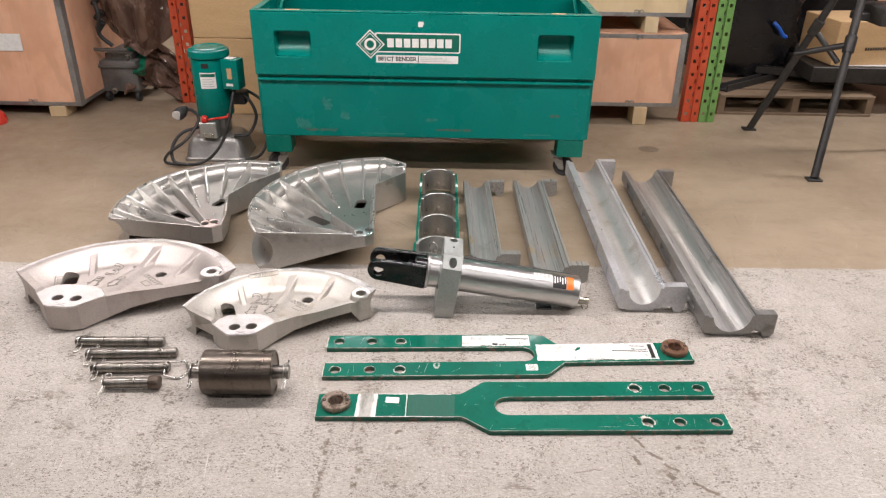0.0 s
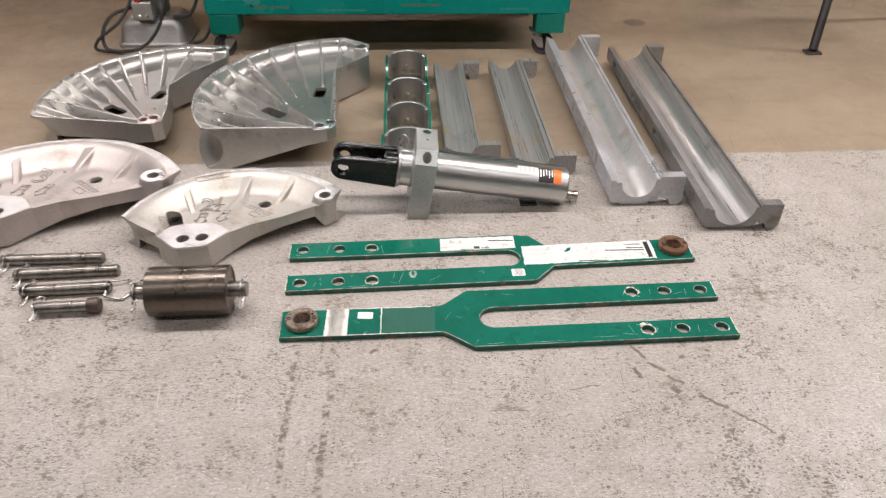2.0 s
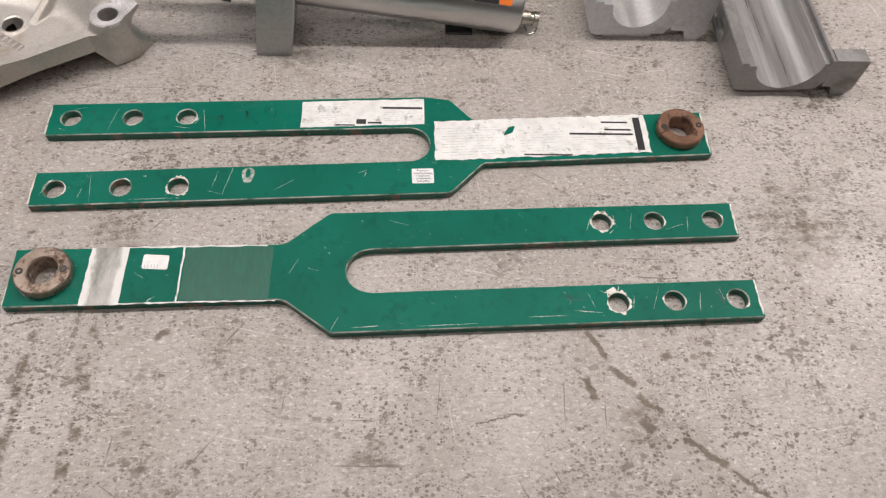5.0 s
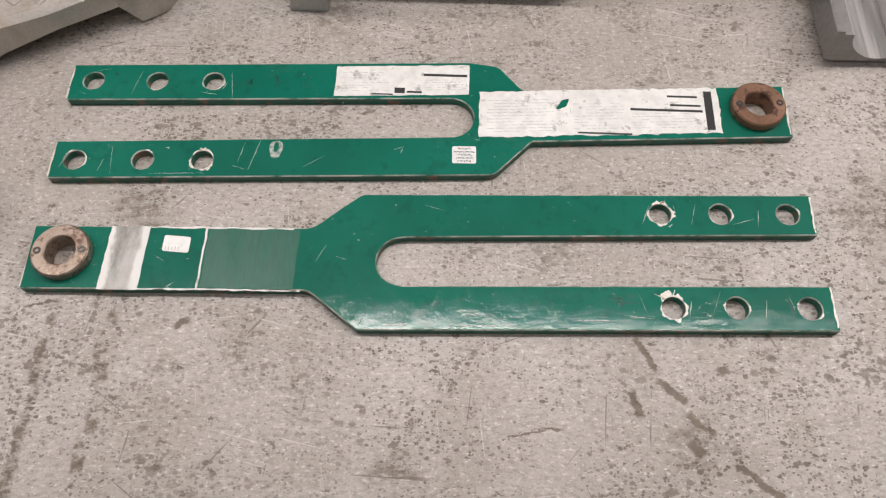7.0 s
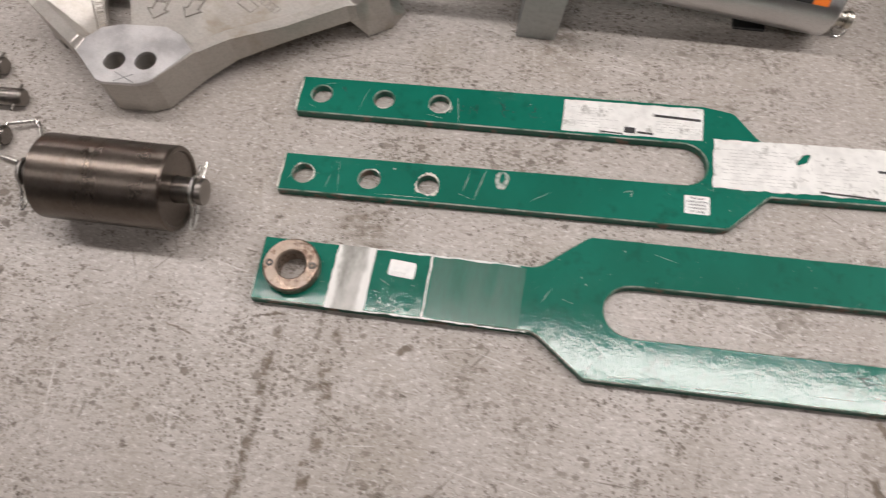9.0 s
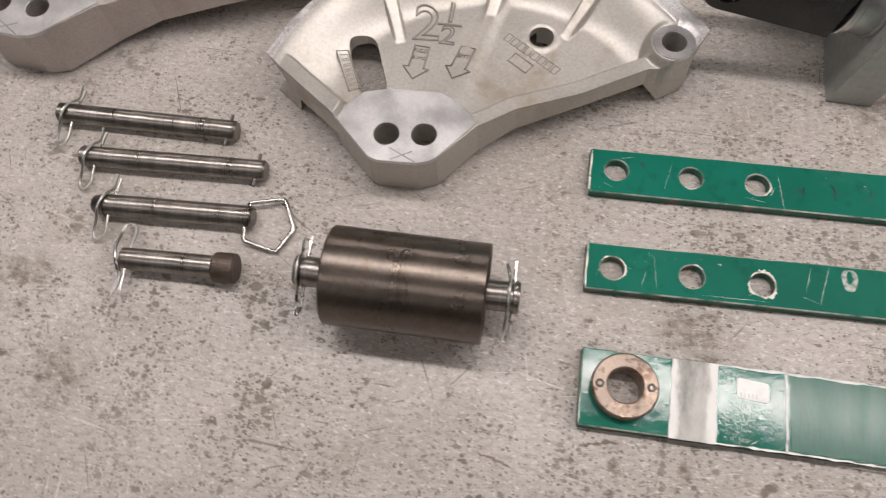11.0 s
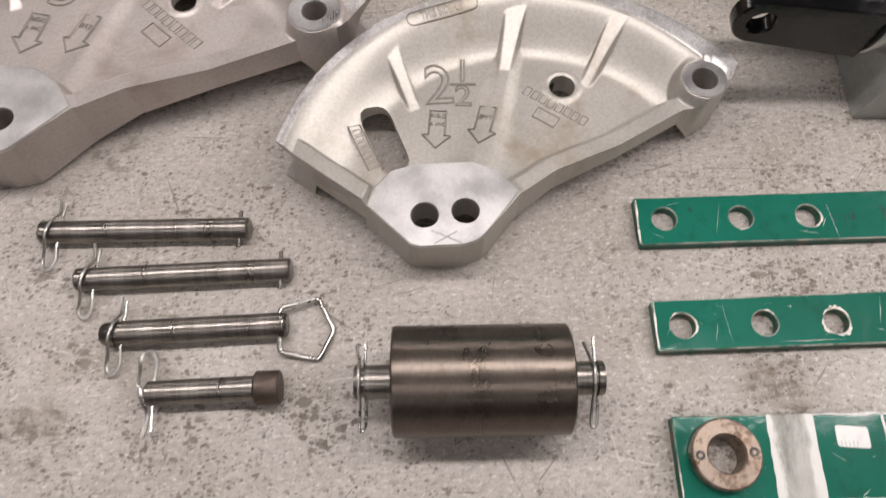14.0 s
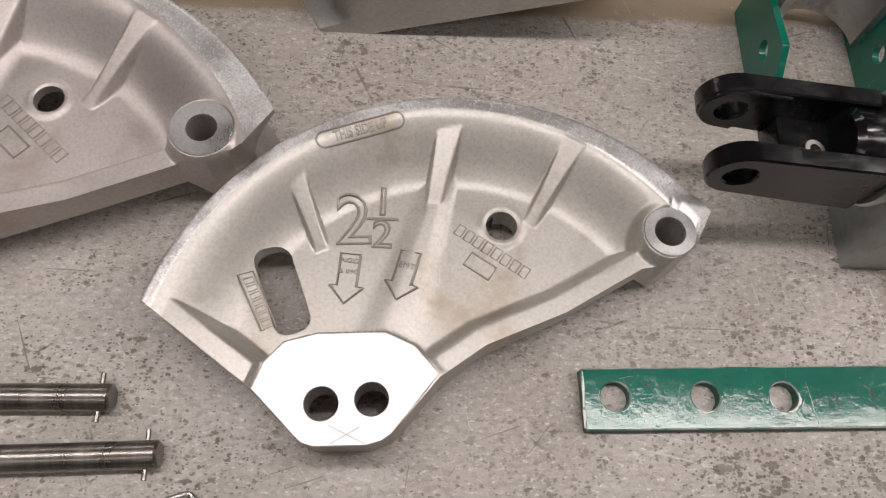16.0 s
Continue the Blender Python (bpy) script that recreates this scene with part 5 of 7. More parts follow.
for x in (-0.128, 0.124):
    pts = [(0.002, 0.044, 0.006), (0.002, 0.0, 0.0), (0.003, -0.034, -0.012), (0.001, -0.048, -0.018), (-0.004, -0.049, -0.018), (-0.004, -0.036, -0.012), (-0.003, -0.024, 0.0), (-0.003, -0.014, 0.016), (-0.003, 0.006, 0.0215), (-0.004, 0.022, 0.008), (-0.008, 0.040, 0.003)]
    part("hairpin_clip", moved(wire(pts, 0.0019, 8, 5), Matrix.Translation((x, 0, RR))), WIRE, roller, "bright zinc hairpin clip")

# scrapes on the second fork
for i, (x0, y0, x1, y1, w) in enumerate((
        (0.504, 1.912, 0.516, 1.944, 0.0014), (0.546, 1.914, 0.540, 1.908, 0.0024), (0.549, 1.944, 0.552, 1.920, 0.0010), (0.572, 1.914, 0.580, 1.946, 0.0008), (0.63, 1.916, 0.66, 1.926, 0.0008), (0.668, 1.940, 0.664, 1.914, 0.0009),
        (0.510, 1.808, 0.528, 1.802, 0.0022), (0.540, 1.816, 0.536, 1.804, 0.0026), (0.560, 1.800, 0.556, 1.776, 0.0014), (0.47, 1.776, 0.51, 1.772, 0.0016), (0.50, 1.780, 0.492, 1.806, 0.0009), (0.585, 1.776, 0.60, 1.815, 0.0007),
        (0.655, 1.774, 0.660, 1.806, 0.0009), (0.695, 1.790, 0.690, 1.812, 0.0012), (0.40, 1.766, 0.46, 1.768, 0.0014), (0.24, 1.752, 0.33, 1.756, 0.0012), (0.15, 1.750, 0.19, 1.753, 0.0014), (0.12, 1.746, 0.13, 1.766, 0.001),
        (-0.062, 1.812, -0.058, 1.816, 0.0018), (-0.058, 1.816, -0.056, 1.822, 0.0012), (0.002, 1.862, 0.018, 1.874, 0.0008), (-0.03, 1.872, -0.018, 1.884, 0.0008), (0.055, 1.836, 0.068, 1.862, 0.0008), (0.082, 1.846, 0.098, 1.842, 0.0008), (-0.165, 1.838, -0.150, 1.830, 0.0008), (-0.14, 1.792, -0.13, 1.80, 0.0012), (0.20, 1.93, 0.23, 1.922, 0.0006))):
    scratch(fork_b, B0, x0, y0, x1, y1, w, 80 + i)

def chipped(parent, o, hx, hy, spans, seed, r=0.0157):
    """Paint broken away round a hole: ragged pale slivers over spans of angle, each as wide as given."""
    rnd = random.Random(seed)
    for a0, a1, w in spans:
        n = max(3, int((a1 - a0) / 9))
        angles = [radians(a0 + (a1 - a0) * i / n) for i in range(n + 1)]
        rad = [r + 0.0008 + w * rnd.uniform(0.2, 1.0) * math.sin(math.pi * min(0.95, max(0.05, i / n))) for i in range(n + 1)]
        out = [(hx - o[0] + q * math.cos(a), hy - o[1] + q * math.sin(a)) for q, a in zip(rad, angles)]
        inn = [(hx - o[0] + (r + 0.0002) * math.cos(a), hy - o[1] + (r + 0.0002) * math.sin(a)) for a in angles]
        part("paint_chip", plate(inn[::-1] + out, [], TH - 0.0004, TH + 0.0003, 0.00005), EDGE_PALE, parent, smooth=0)


EDGE_PALE = surf("bare_primer_chip", (0.66, 0.64, 0.57), (0.78, 0.77, 0.71), big=60, fine=200, rough=0.45, metal=0.15, bump=0.08, spots=((0.25, 0.20, 0.14), 90, 0.60, 0.68))
for i, (hole, spans) in enumerate(((3, ((-60, 60, 0.003), (100, 150, 0.002))), (5, ((20, 150, 0.005), (170, 250, 0.004), (265, 350, 0.005))), (2, ((-80, 20, 0.004), (190, 230, 0.003))), (4, ((40, 90, 0.002),)), (1, ((240, 300, 0.002),)))):
    chipped(fork_a, A0, *holes_a[hole], spans, 300 + i)
for i, (hole, spans) in enumerate(((0, ((50, 130, 0.008), (-40, 40, 0.006), (160, 230, 0.004), (250, 300, 0.006))), (3, ((40, 80, 0.009), (80, 150, 0.012), (-50, 30, 0.005), (170, 260, 0.004), (270, 300, 0.008))), (1, ((-40, 30, 0.003), (200, 240, 0.002))), (4, ((150, 200, 0.003), (-20, 20, 0.002))), (2, ((0, 40, 0.002),)), (5, ((-60, -20, 0.003), (150, 190, 0.002))))):
    chipped(fork_b, B0, *holes_b[hole], spans, 330 + i)
# paint worn off along the bar ends and long edges
for i, (fork, o, x0, y0, x1, y1) in enumerate(((fork_a, A0, -0.3535, 2.093, -0.3512, 2.152), (fork_a, A0, -0.3455, 1.957, -0.3432, 2.013), (fork_b, B0, 0.7462, 1.769, 0.7488, 1.826), (fork_b, B0, 0.7412, 1.907, 0.7438, 1.964), (fork_a, A0, 0.7325, 2.069, 0.7350, 2.155), (fork_b, B0, -0.3365, 1.786, -0.3345, 1.815))):
    part("worn_edge", plate(off(o, *ragged(x0, y0, x1, y1, 0.0009, 360 + i)), [], TH - 0.0003, TH + 0.0003, 0.00005), EDGE_PALE, fork, smooth=0)
# faded pen marks and dark scrapes
rnd = random.Random(77)
for fork, o, cx, cy, w, h, n in ((fork_a, A0, -0.082, 2.137, 0.014, 0.028, 8), (fork_a, A0, -0.040, 2.137, 0.010, 0.026, 6), (fork_a, A0, 0.006, 2.140, 0.012, 0.030, 6), (fork_b, B0, 0.472, 1.792, 0.030, 0.026, 10), (fork_b, B0, 0.690, 1.796, 0.008, 0.022, 5), (fork_a, A0, -0.285, 2.136, 0.006, 0.014, 4), (fork_a, A0, -0.100, 2.130, 0.006, 0.012, 4), (fork_a, A0, -0.026, 2.136, 0.020, 0.006, 5)):
    strokes = []
    for i in range(n):
        x0, y0, a = cx - o[0] + rnd.uniform(-w, w) * 0.5, cy - o[1] + rnd.uniform(-h, h) * 0.4, rnd.choice((0.1, 1.5, 0.6, 2.2))
        ln = rnd.uniform(0.25, 0.6) * (h if a > 1 else w)
        strokes.append(moved(bars([(-ln / 2, -0.0005, ln / 2, 0.0005)], TH - 0.0002, TH + 0.00025), Matrix.Translation((x0, y0, 0)) @ Matrix.Rotation(a, 4, "Z")))
    part("pen_mark", joined(*strokes), PEN, fork, smooth=0)

# ---- follow bars (grooved troughs) ----
def trough(x, y, yaw, length, fl, gr, rt, zl, zr, floor_z, tab, tab_z, pockets, body_mat, groove_mat, label, tab_len=0.03):
    """A long grooved bar on two feet with a hooked tab at each end; its left side is lightened by pockets."""
    ob = thing("follow_bar", pose(x, y, 0, 0, 0, yaw), label, "follow bar", "follow bars in a row")
    zc = floor_z + gr
    a_l = math.degrees(math.acos(max(-1, min(1, (zc - (zl - 0.006)) / gr)))) if zl - 0.006 < zc else 90
    a_r = math.degrees(math.acos(max(-1, min(1, (zc - (zr - 0.007)) / gr)))) if zr - 0.007 < zc else 90
    cx = fl + gr
    arc = [(cx + gr * math.sin(radians(a)), zc - gr * math.cos(radians(a))) for a in np.linspace(-a_l, a_r, 25)]
    xr = cx + gr + rt
    sec = [(0.0, zl - 0.002), (0.002, zl), (fl * 0.45, zl), (fl * 0.47, zl - 0.006), (arc[0][0] - 0.002, zl - 0.006)] + arc
    sec += [(arc[-1][0] + 0.002, zr - 0.007), (xr - rt * 0.45, zr - 0.007), (xr - rt * 0.42, zr), (xr - 0.002, zr), (xr, zr - 0.002), (xr, 0.036), (xr - 0.012, 0.016), (0.016, 0.012), (0.006, 0.016), (0.0, 0.026)]
    bm = prism(sec, 0, length)
    for f in bm.faces:
        c = f.calc_center_median()
        if 0.001 < c.y < length - 0.001 and abs(math.hypot(c.x - cx, c.z - zc) - gr) < 0.004 and f.normal.z > -0.2 and fl - 0.004 < c.x < cx + gr + 0.004:
            f.material_index = 1
    body = part("body", bm, [body_mat, groove_mat], ob, smooth=30)
    cutters = []
    for p0, p1, kind in pockets:
        if kind == "box":
            c = cuboid(-0.02, 0.013, p0, p1, 0.030, zl - 0.015, 0.005, 2)
        else:
            c = cuboid(-0.02, 0.0, p0, p1, 0.022, zl - 0.013, 0)
            for v in c.verts:
                if v.co.x > -0.001:
                    v.co.x = 0.028 if v.co.y < (p0 + p1) / 2 else 0.005
        cutters.append(c)
    if cutters:
        cut(body, joined(*cutters))
    for y0 in (0.006, length - 0.07):
        part("foot", cuboid(fl * 0.6 + 0.012, xr - 0.03, y0, y0 + 0.06, 0.0, 0.0165, 0.002), body_mat, ob)
    tsec = [(xr, tab_z), (xr + tab - 0.002, tab_z), (xr + tab, tab_z - 0.002), (xr + tab, 0.016), (xr + tab - 0.012, 0.001), (xr + tab - 0.034, 0.001), (xr + tab - 0.042, 0.022), (xr, 0.024)]
    for y0 in (0.0, length - tab_len):
        part("tab", prism(tsec, y0 + 0.0005, y0 + tab_len), body_mat, ob, "hooked end tab")
    return ob


trough(0.800, 2.212, 0.4, 1.215, 0.027, 0.0595, 0.018, 0.076, 0.084, 0.019, 0.060, 0.084, [(0.10 + 0.29 * i, 0.24 + 0.29 * i, "box") for i in range(4)], TROUGH_DARK, TROUGH, "longest grey aluminium follow bar with pocketed side")
trough(0.562, 2.345, 0.9, 1.160, 0.033, 0.0495, 0.022, 0.088, 0.098, 0.030, 0.068, 0.098, [(0.05 + 0.185 * i, 0.20 + 0.185 * i, "wedge") for i in range(6)], RAIL, TROUGH_CAST, "pale cast aluminium follow bar with wedge pockets")
trough(0.303, 2.525, 1.3, 0.790, 0.021, 0.0450, 0.020, 0.066, 0.070, 0.030, 0.062, 0.071, [], TROUGH_RUST, TROUGH_RUST, "aluminium follow bar with rust-stained groove")
trough(0.086, 2.605, 1.6, 0.700, 0.019, 0.0380, 0.018, 0.062, 0.066, 0.028, 0.066, 0.067, [], TROUGH_RUST, TROUGH, "shortest aluminium follow bar with a scuffed groove")

# ---- pipe saddles ----
def saddle(x, y, yaw, w, h, label, back=0.0):
    """A half-round shell stood on end between two green ear plates."""
    ob = thing("pipe_saddle", pose(x, y, 0, 0, 0, yaw), label, "pipe saddle", "row of pipe saddles")
    ro, ri = w, w - 0.011
    loop = [(ro * math.cos(radians(a)), ro * math.sin(radians(a))) for a in range(0, 181, 6)] + [(ri * math.cos(radians(a)), ri * math.sin(radians(a))) for a in range(180, -1, -6)]
    shell = part("shell", moved(plate(loop, [], 0.026, h, 0.0015), Matrix.Translation((0, back, 0))), SADDLE, ob, "bare grey half-round shell", smooth=40)
    cut(shell, rod((0, back, h * 0.45), (0, 0.2, h * 0.45), 0.0055, 14, 0))
    for s in (-1, 1):
        out = rounded([(-0.066, 0.046), (-0.034, 0.002), (0.095, 0.002), (0.095, 0.086), (-0.030, 0.098), (-0.066, 0.062)], 0.004, 3)
        e = plate(out, [circle(-0.006, 0.056, 0.0125, 18)], 0.0, 0.010, 0.001)
        m = Matrix.Translation((s * (ro + 0.0008) + (0.0 if s > 0 else -0.010), 0, 0)) @ Matrix(((0, 0, 1, 0), (1, 0, 0, 0), (0, 1, 0, 0), (0, 0, 0, 1)))
        part("ear", moved(e, m), [GREEN, EDGE_WORN], ob, "green painted ear plate with a hole", smooth=25)
    return ob


saddle(-0.040, 3.232, 1, 0.0700, 0.118, "grey half-round pipe saddle with green ear plates")
saddle(-0.037, 2.972, -1, 0.0695, 0.118, "grey half-round pipe saddle with green ear plates")
saddle(-0.035, 2.768, 0, 0.0690, 0.118, "grey half-round pipe saddle with green ear plates")
saddle(-0.040, 2.561, 1, 0.0670, 0.114, "grey half-round pipe saddle behind the hydraulic ram", 0.030)

# ---- hydraulic ram ----
R0, R1 = Vector((-0.055, 2.374, 0.1280)), Vector((0.430, 2.374, 0.0565))
ax = (R1 - R0).normalized()
ay = Vector((0, 0, 1)).cross(ax).normalized()
az = ax.cross(ay)
base = Matrix(((ax.x, ay.x, az.x, R0.x), (ax.y, ay.y, az.y, R0.y), (ax.z, ay.z, az.z, R0.z), (0, 0, 0, 1)))
ram = thing("hydraulic_ram", base, "bright steel hydraulic ram with a black clevis on a block", "hydraulic ram")
spin = Matrix.Rotation(radians(90), 4, "Y")
RB, LB = 0.0535, (R1 - R0).length
part("barrel", lathe([(0, 0.0), (RB - 0.001, 0.0), (RB, 0.001), (RB, LB - 0.004), (RB - 0.004, LB), (0, LB)], 72, spin), CHROME, ram, "brushed bright steel barrel")
part("collar", lathe([(0.03, -0.010), (RB + 0.004, -0.010), (RB + 0.006, -0.008), (RB + 0.006, -0.002), (RB + 0.004, 0.0), (0.03, 0.0)], 64, spin), CHROME, ram)
part("collar", lathe([(0.03, 0.0295), (RB + 0.0015, 0.0295), (RB + 0.003, 0.031), (RB + 0.003, 0.034), (0.03, 0.034)], 64, spin), GALV, ram)
blk_out = [(-0.084, -0.1225), (0.084, -0.1225), (0.084, 0.076), (0.076, 0.092), (-0.052, 0.092), (-0.084, 0.060)]
blk = moved(plate(blk_out, [circle(0, 0, RB + 0.0006, 48)], 0.035, 0.097, 0.002), Matrix(((0, 0, 1, 0), (1, 0, 0, 0), (0, 1, 0, 0), (0, 0, 0, 1))))
block = part("mounting_block", blk, BLOCK, ram, "grey milled mounting block with bolt holes", smooth=20)
cut(block, joined(rod((0.066, -0.068, 0.040), (0.066, -0.068, 0.14), 0.0125, 20, 0), rod((0.066, 0.056, 0.050), (0.066, 0.056, 0.14), 0.0125, 20, 0), rod((0.066, 0.008, 0.080), (0.066, 0.008, 0.14), 0.004, 12, 0)))
for s in (-1, 1):
    out = rounded([(-0.010, -0.044), (-0.012, 0.036), (-0.156, 0.0325)] + [(-0.162 + 0.0345 * math.cos(radians(a)), -0.002 + 0.0345 * math.sin(radians(a))) for a in range(96, 265, 12)], [0.002, 0.002, 0.01] + [0] * 15, 8)
    arm = moved(plate(out[::-1], [circle(-0.162, -0.002, 0.0165, 24)], -0.0095, 0.0095, 0.002), Matrix(((1, 0, 0, 0), (0, 0, -1, s * 0.0405), (0, 1, 0, 0), (0, 0, 0, 1))))
    part("clevis_arm", arm, BLACK, ram, "black painted clevis arm with a pin hole", smooth=30)
for s in (-1, 1):
    tip = [(-0.112, 0.030), (-0.156, 0.0305)] + [(-0.162 + 0.0325 * math.cos(radians(a)), -0.002 + 0.0325 * math.sin(radians(a))) for a in range(96, 265, 12)] + [(-0.146, -0.036)]
    face = moved(plate(tip, [circle(-0.162, -0.002, 0.0165, 24)], -0.002, 0.002, 0.0012), Matrix(((1, 0, 0, 0), (0, 0, -1, s * 0.0292), (0, 1, 0, 0), (0, 0, 0, 1))))
    part("clevis_boss", face, BLACK, ram, smooth=30)
part("clevis_web", cuboid(-0.108, -0.010, -0.036, 0.036, -0.042, -0.006, 0.004, 2), BLACK, ram)
part("clevis_hub", joined(lathe([(0, -0.050), (0.036, -0.050), (0.042, -0.044), (0.042, -0.010), (0, -0.010)], 36, spin)), BLACK, ram, "black painted clevis hub")
part("bolt", lathe([(0, -0.001), (0.0055, -0.001), (0.006, 0.010), (0.0112, 0.010), (0.012, 0.008), (0.012, -0.004)], 22, Matrix.Translation((-0.078, -0.012, -0.003))), STEEL, ram)
part("hook_wire", wire([(-0.004, 0.01, 0.055), (-0.012, 0.0, 0.085), (-0.004, -0.012, 0.108), (0.012, -0.006, 0.092), (0.012, 0.002, 0.064)], 0.0025, 8, 5), WIRE, ram)
part("guide_rod", rod((0.098, 0.052, 0.036), (LB - 0.015, 0.052, 0.028), 0.007, 14), DARK_IRON, ram, "dark thin rod along the barrel")
cpl = part("coupler", lathe([(0, 0), (0.010, 0), (0.010, 0.012), (0.0135, 0.013), (0.0135, 0.026), (0.0115, 0.027), (0.0115, 0.034), (0.014, 0.035), (0.014, 0.044), (0.008, 0.046), (0, 0.046)], 22, Matrix.Translation((LB, -0.004, -0.026)) @ spin), BRASS, ram, "nickel quick coupler")
part("dust_chain", wire([(LB + 0.02, -0.012, -0.034), (LB + 0.03, -0.020, -0.048), (LB + 0.044, -0.016, -0.045), (LB + 0.046, -0.004, -0.034)], 0.0016, 6, 5), WIRE, cpl)


def barrel_label(name, x0, x1, a0, a1, material, lift, label=""):
    """A label bent round the barrel between two angles."""
    bm = bmesh.new()
    r = RB + lift
    rows = [[bm.verts.new((x, -r * math.sin(radians(a)), r * math.cos(radians(a)))) for a in np.linspace(a0, a1, 9)] for x in (x0, x1)]
    for i in range(8):
        bm.faces.new((rows[0][i], rows[0][i + 1], rows[1][i + 1], rows[1][i]))
    bmesh.ops.recalc_face_normals(bm, faces=bm.faces)
    bmesh.ops.solidify(bm, geom=bm.faces[:], thickness=0.0002)
    return part(name, bm, material, ram, label)


barrel_label("label", LB - 0.155, LB - 0.095, 8, 32, WHITE, 0.0004, "white printed label")
for i in range(4):
    barrel_label("printing", LB - 0.150 + 0.013 * i, LB - 0.142 + 0.013 * i, 11, 29, GREY_INK, 0.0007)
barrel_label("label", LB - 0.092, LB - 0.048, 8, 58, INK, 0.0004, "black warning label with white print")
for i in range(5):
    barrel_label("printing", LB - 0.088 + 0.0085 * i, LB - 0.0845 + 0.0085 * i, 12 + 3 * (i % 2), 42 - 4 * (i % 3), WHITE, 0.0007)
barrel_label("label", LB - 0.047, LB - 0.024, 8, 58, ORANGE, 0.0004, "orange warning label")
# thin dark block added for the dark strip below the barrel
tagged(part("dark_strip_block", cuboid(0.300, 0.350, 2.350, 2.388, 0.0, 0.005, 0.0015), DARK_IRON), "small thin dark block added under the hydraulic ram", "shim")

# ---- green job-site box ----
XL, XR, YF, YB, ZB, ZS, ZT = -0.852, 0.632, 3.50, 4.11, 0.188, 0.462, 0.735
job_box = thing("tool_chest", pose((XL + XR) / 2, (YF + YB) / 2, 0), "large green steel job-site tool chest, open, on casters", "tool chest")
bx, by, bw, bd = (XL + XR) / 2, (YF + YB) / 2, (XR - XL) / 2, (YB - YF) / 2


def pocketed(x0, x1, z0, z1, holes, y, t):
    """A front panel in the xz plane with rectangular openings."""
    return moved(plate([(x0, z0), (x1, z0), (x1, z1), (x0, z1)], holes, 0, t, 0.003), Matrix(((1, 0, 0, 0), (0, 0, -1, y + t), (0, 1, 0, 0), (0, 0, 0, 1))))


pk = [(-0.758 - bx, -0.602 - bx), (0.374 - bx, 0.526 - bx)]
openings = [rounded([(a, 0.548), (b, 0.548), (b, 0.656), (a, 0.656)], 0.012, 4) for a, b in pk]
part("front_panel", pocketed(-bw, bw, ZS + 0.006, ZT, openings, -bd - 0.010, 0.012), [GREEN_BOX, GREEN_BOX], job_box, "green upper front panel with two recessed grips")
part("front_panel", cuboid(-bw + 0.012, bw - 0.012, -bd, -bd + 0.012, ZB, ZS - 0.008, 0.003), GREEN_BOX, job_box, "green lower front panel, scuffed along the bottom")
part("seam_strip", cuboid(-bw + 0.004, bw - 0.004, -bd + 0.008, -bd + 0.02, ZS - 0.014, ZS + 0.012, 0.001), GREEN_BOX, job_box)
for a, b in pk:
    c = (a + b) / 2
    cup = bmesh.new()
    rows = []
    for sx, z0, z1, yy in ((0.0765, 0.5495, 0.6545, -bd + 0.0015), (0.0755, 0.556, 0.654, -bd + 0.012), (0.073, 0.572, 0.653, -bd + 0.028), (0.069, 0.592, 0.651, -bd + 0.041), (0.062, 0.612, 0.648, -bd + 0.048), (0.050, 0.626, 0.642, -bd + 0.050)):
        rows.append([cup.verts.new((c + x, yy, z)) for x, z in rounded([(-sx, z0), (sx, z0), (sx, z1), (-sx, z1)], 0.013, 4)])
    for r0, r1 in zip(rows, rows[1:]):
        for i in range(len(r0)):
            cup.faces.new((r0[i], r0[(i + 1) % len(r0)], r1[(i + 1) % len(r0)], r1[i]))
    cup.faces.new(rows[-1])
    part("grip_recess", cup, GREEN_BOX, job_box, "recessed hand grip")
for s in (-1, 1):
    part("side_panel", cuboid(s * bw - (0.012 if s > 0 else 0), s * bw + (0 if s > 0 else 0.012), -bd + 0.0125, bd, ZB, ZT, 0.002), GREEN_BOX, job_box)
part("back_panel", cuboid(-bw + 0.0125, bw - 0.0125, bd - 0.012, bd, ZB, ZT, 0.002), GREEN_BOX, job_box)
part("bottom_panel", cuboid(-bw + 0.0125, bw - 0.0125, -bd + 0.0125, bd - 0.0125, ZB, ZB + 0.01, 0.001), GREEN_BOX, job_box)
part("rim", cuboid(-bw, bw, -bd - 0.010, -bd + 0.030, ZT + 0.0005, ZT + 0.006, 0.002), GREEN_BOX, job_box, "green folded rim")
for s in (-1, 1):
    part("rim", cuboid(s * bw - (0.03 if s > 0 else 0), s * bw + (0 if s > 0 else 0.03), -bd + 0.0305, bd, ZT + 0.0005, ZT + 0.006, 0.002), GREEN_BOX, job_box)
    part("stay", rod((s * (bw - 0.045), bd - 0.25, ZT - 0.06), (s * (bw - 0.045), bd - 0.08, ZT + 0.02), 0.009, 12), GREEN_BOX, job_box, "lid stay inside the chest")
    part("label", cuboid(s * 0.565 - 0.03, s * 0.565 + 0.03, -bd + 0.004, -bd + 0.026, ZT + 0.006, ZT + 0.0068, 0), CARD, job_box, "small tan label on the rim")
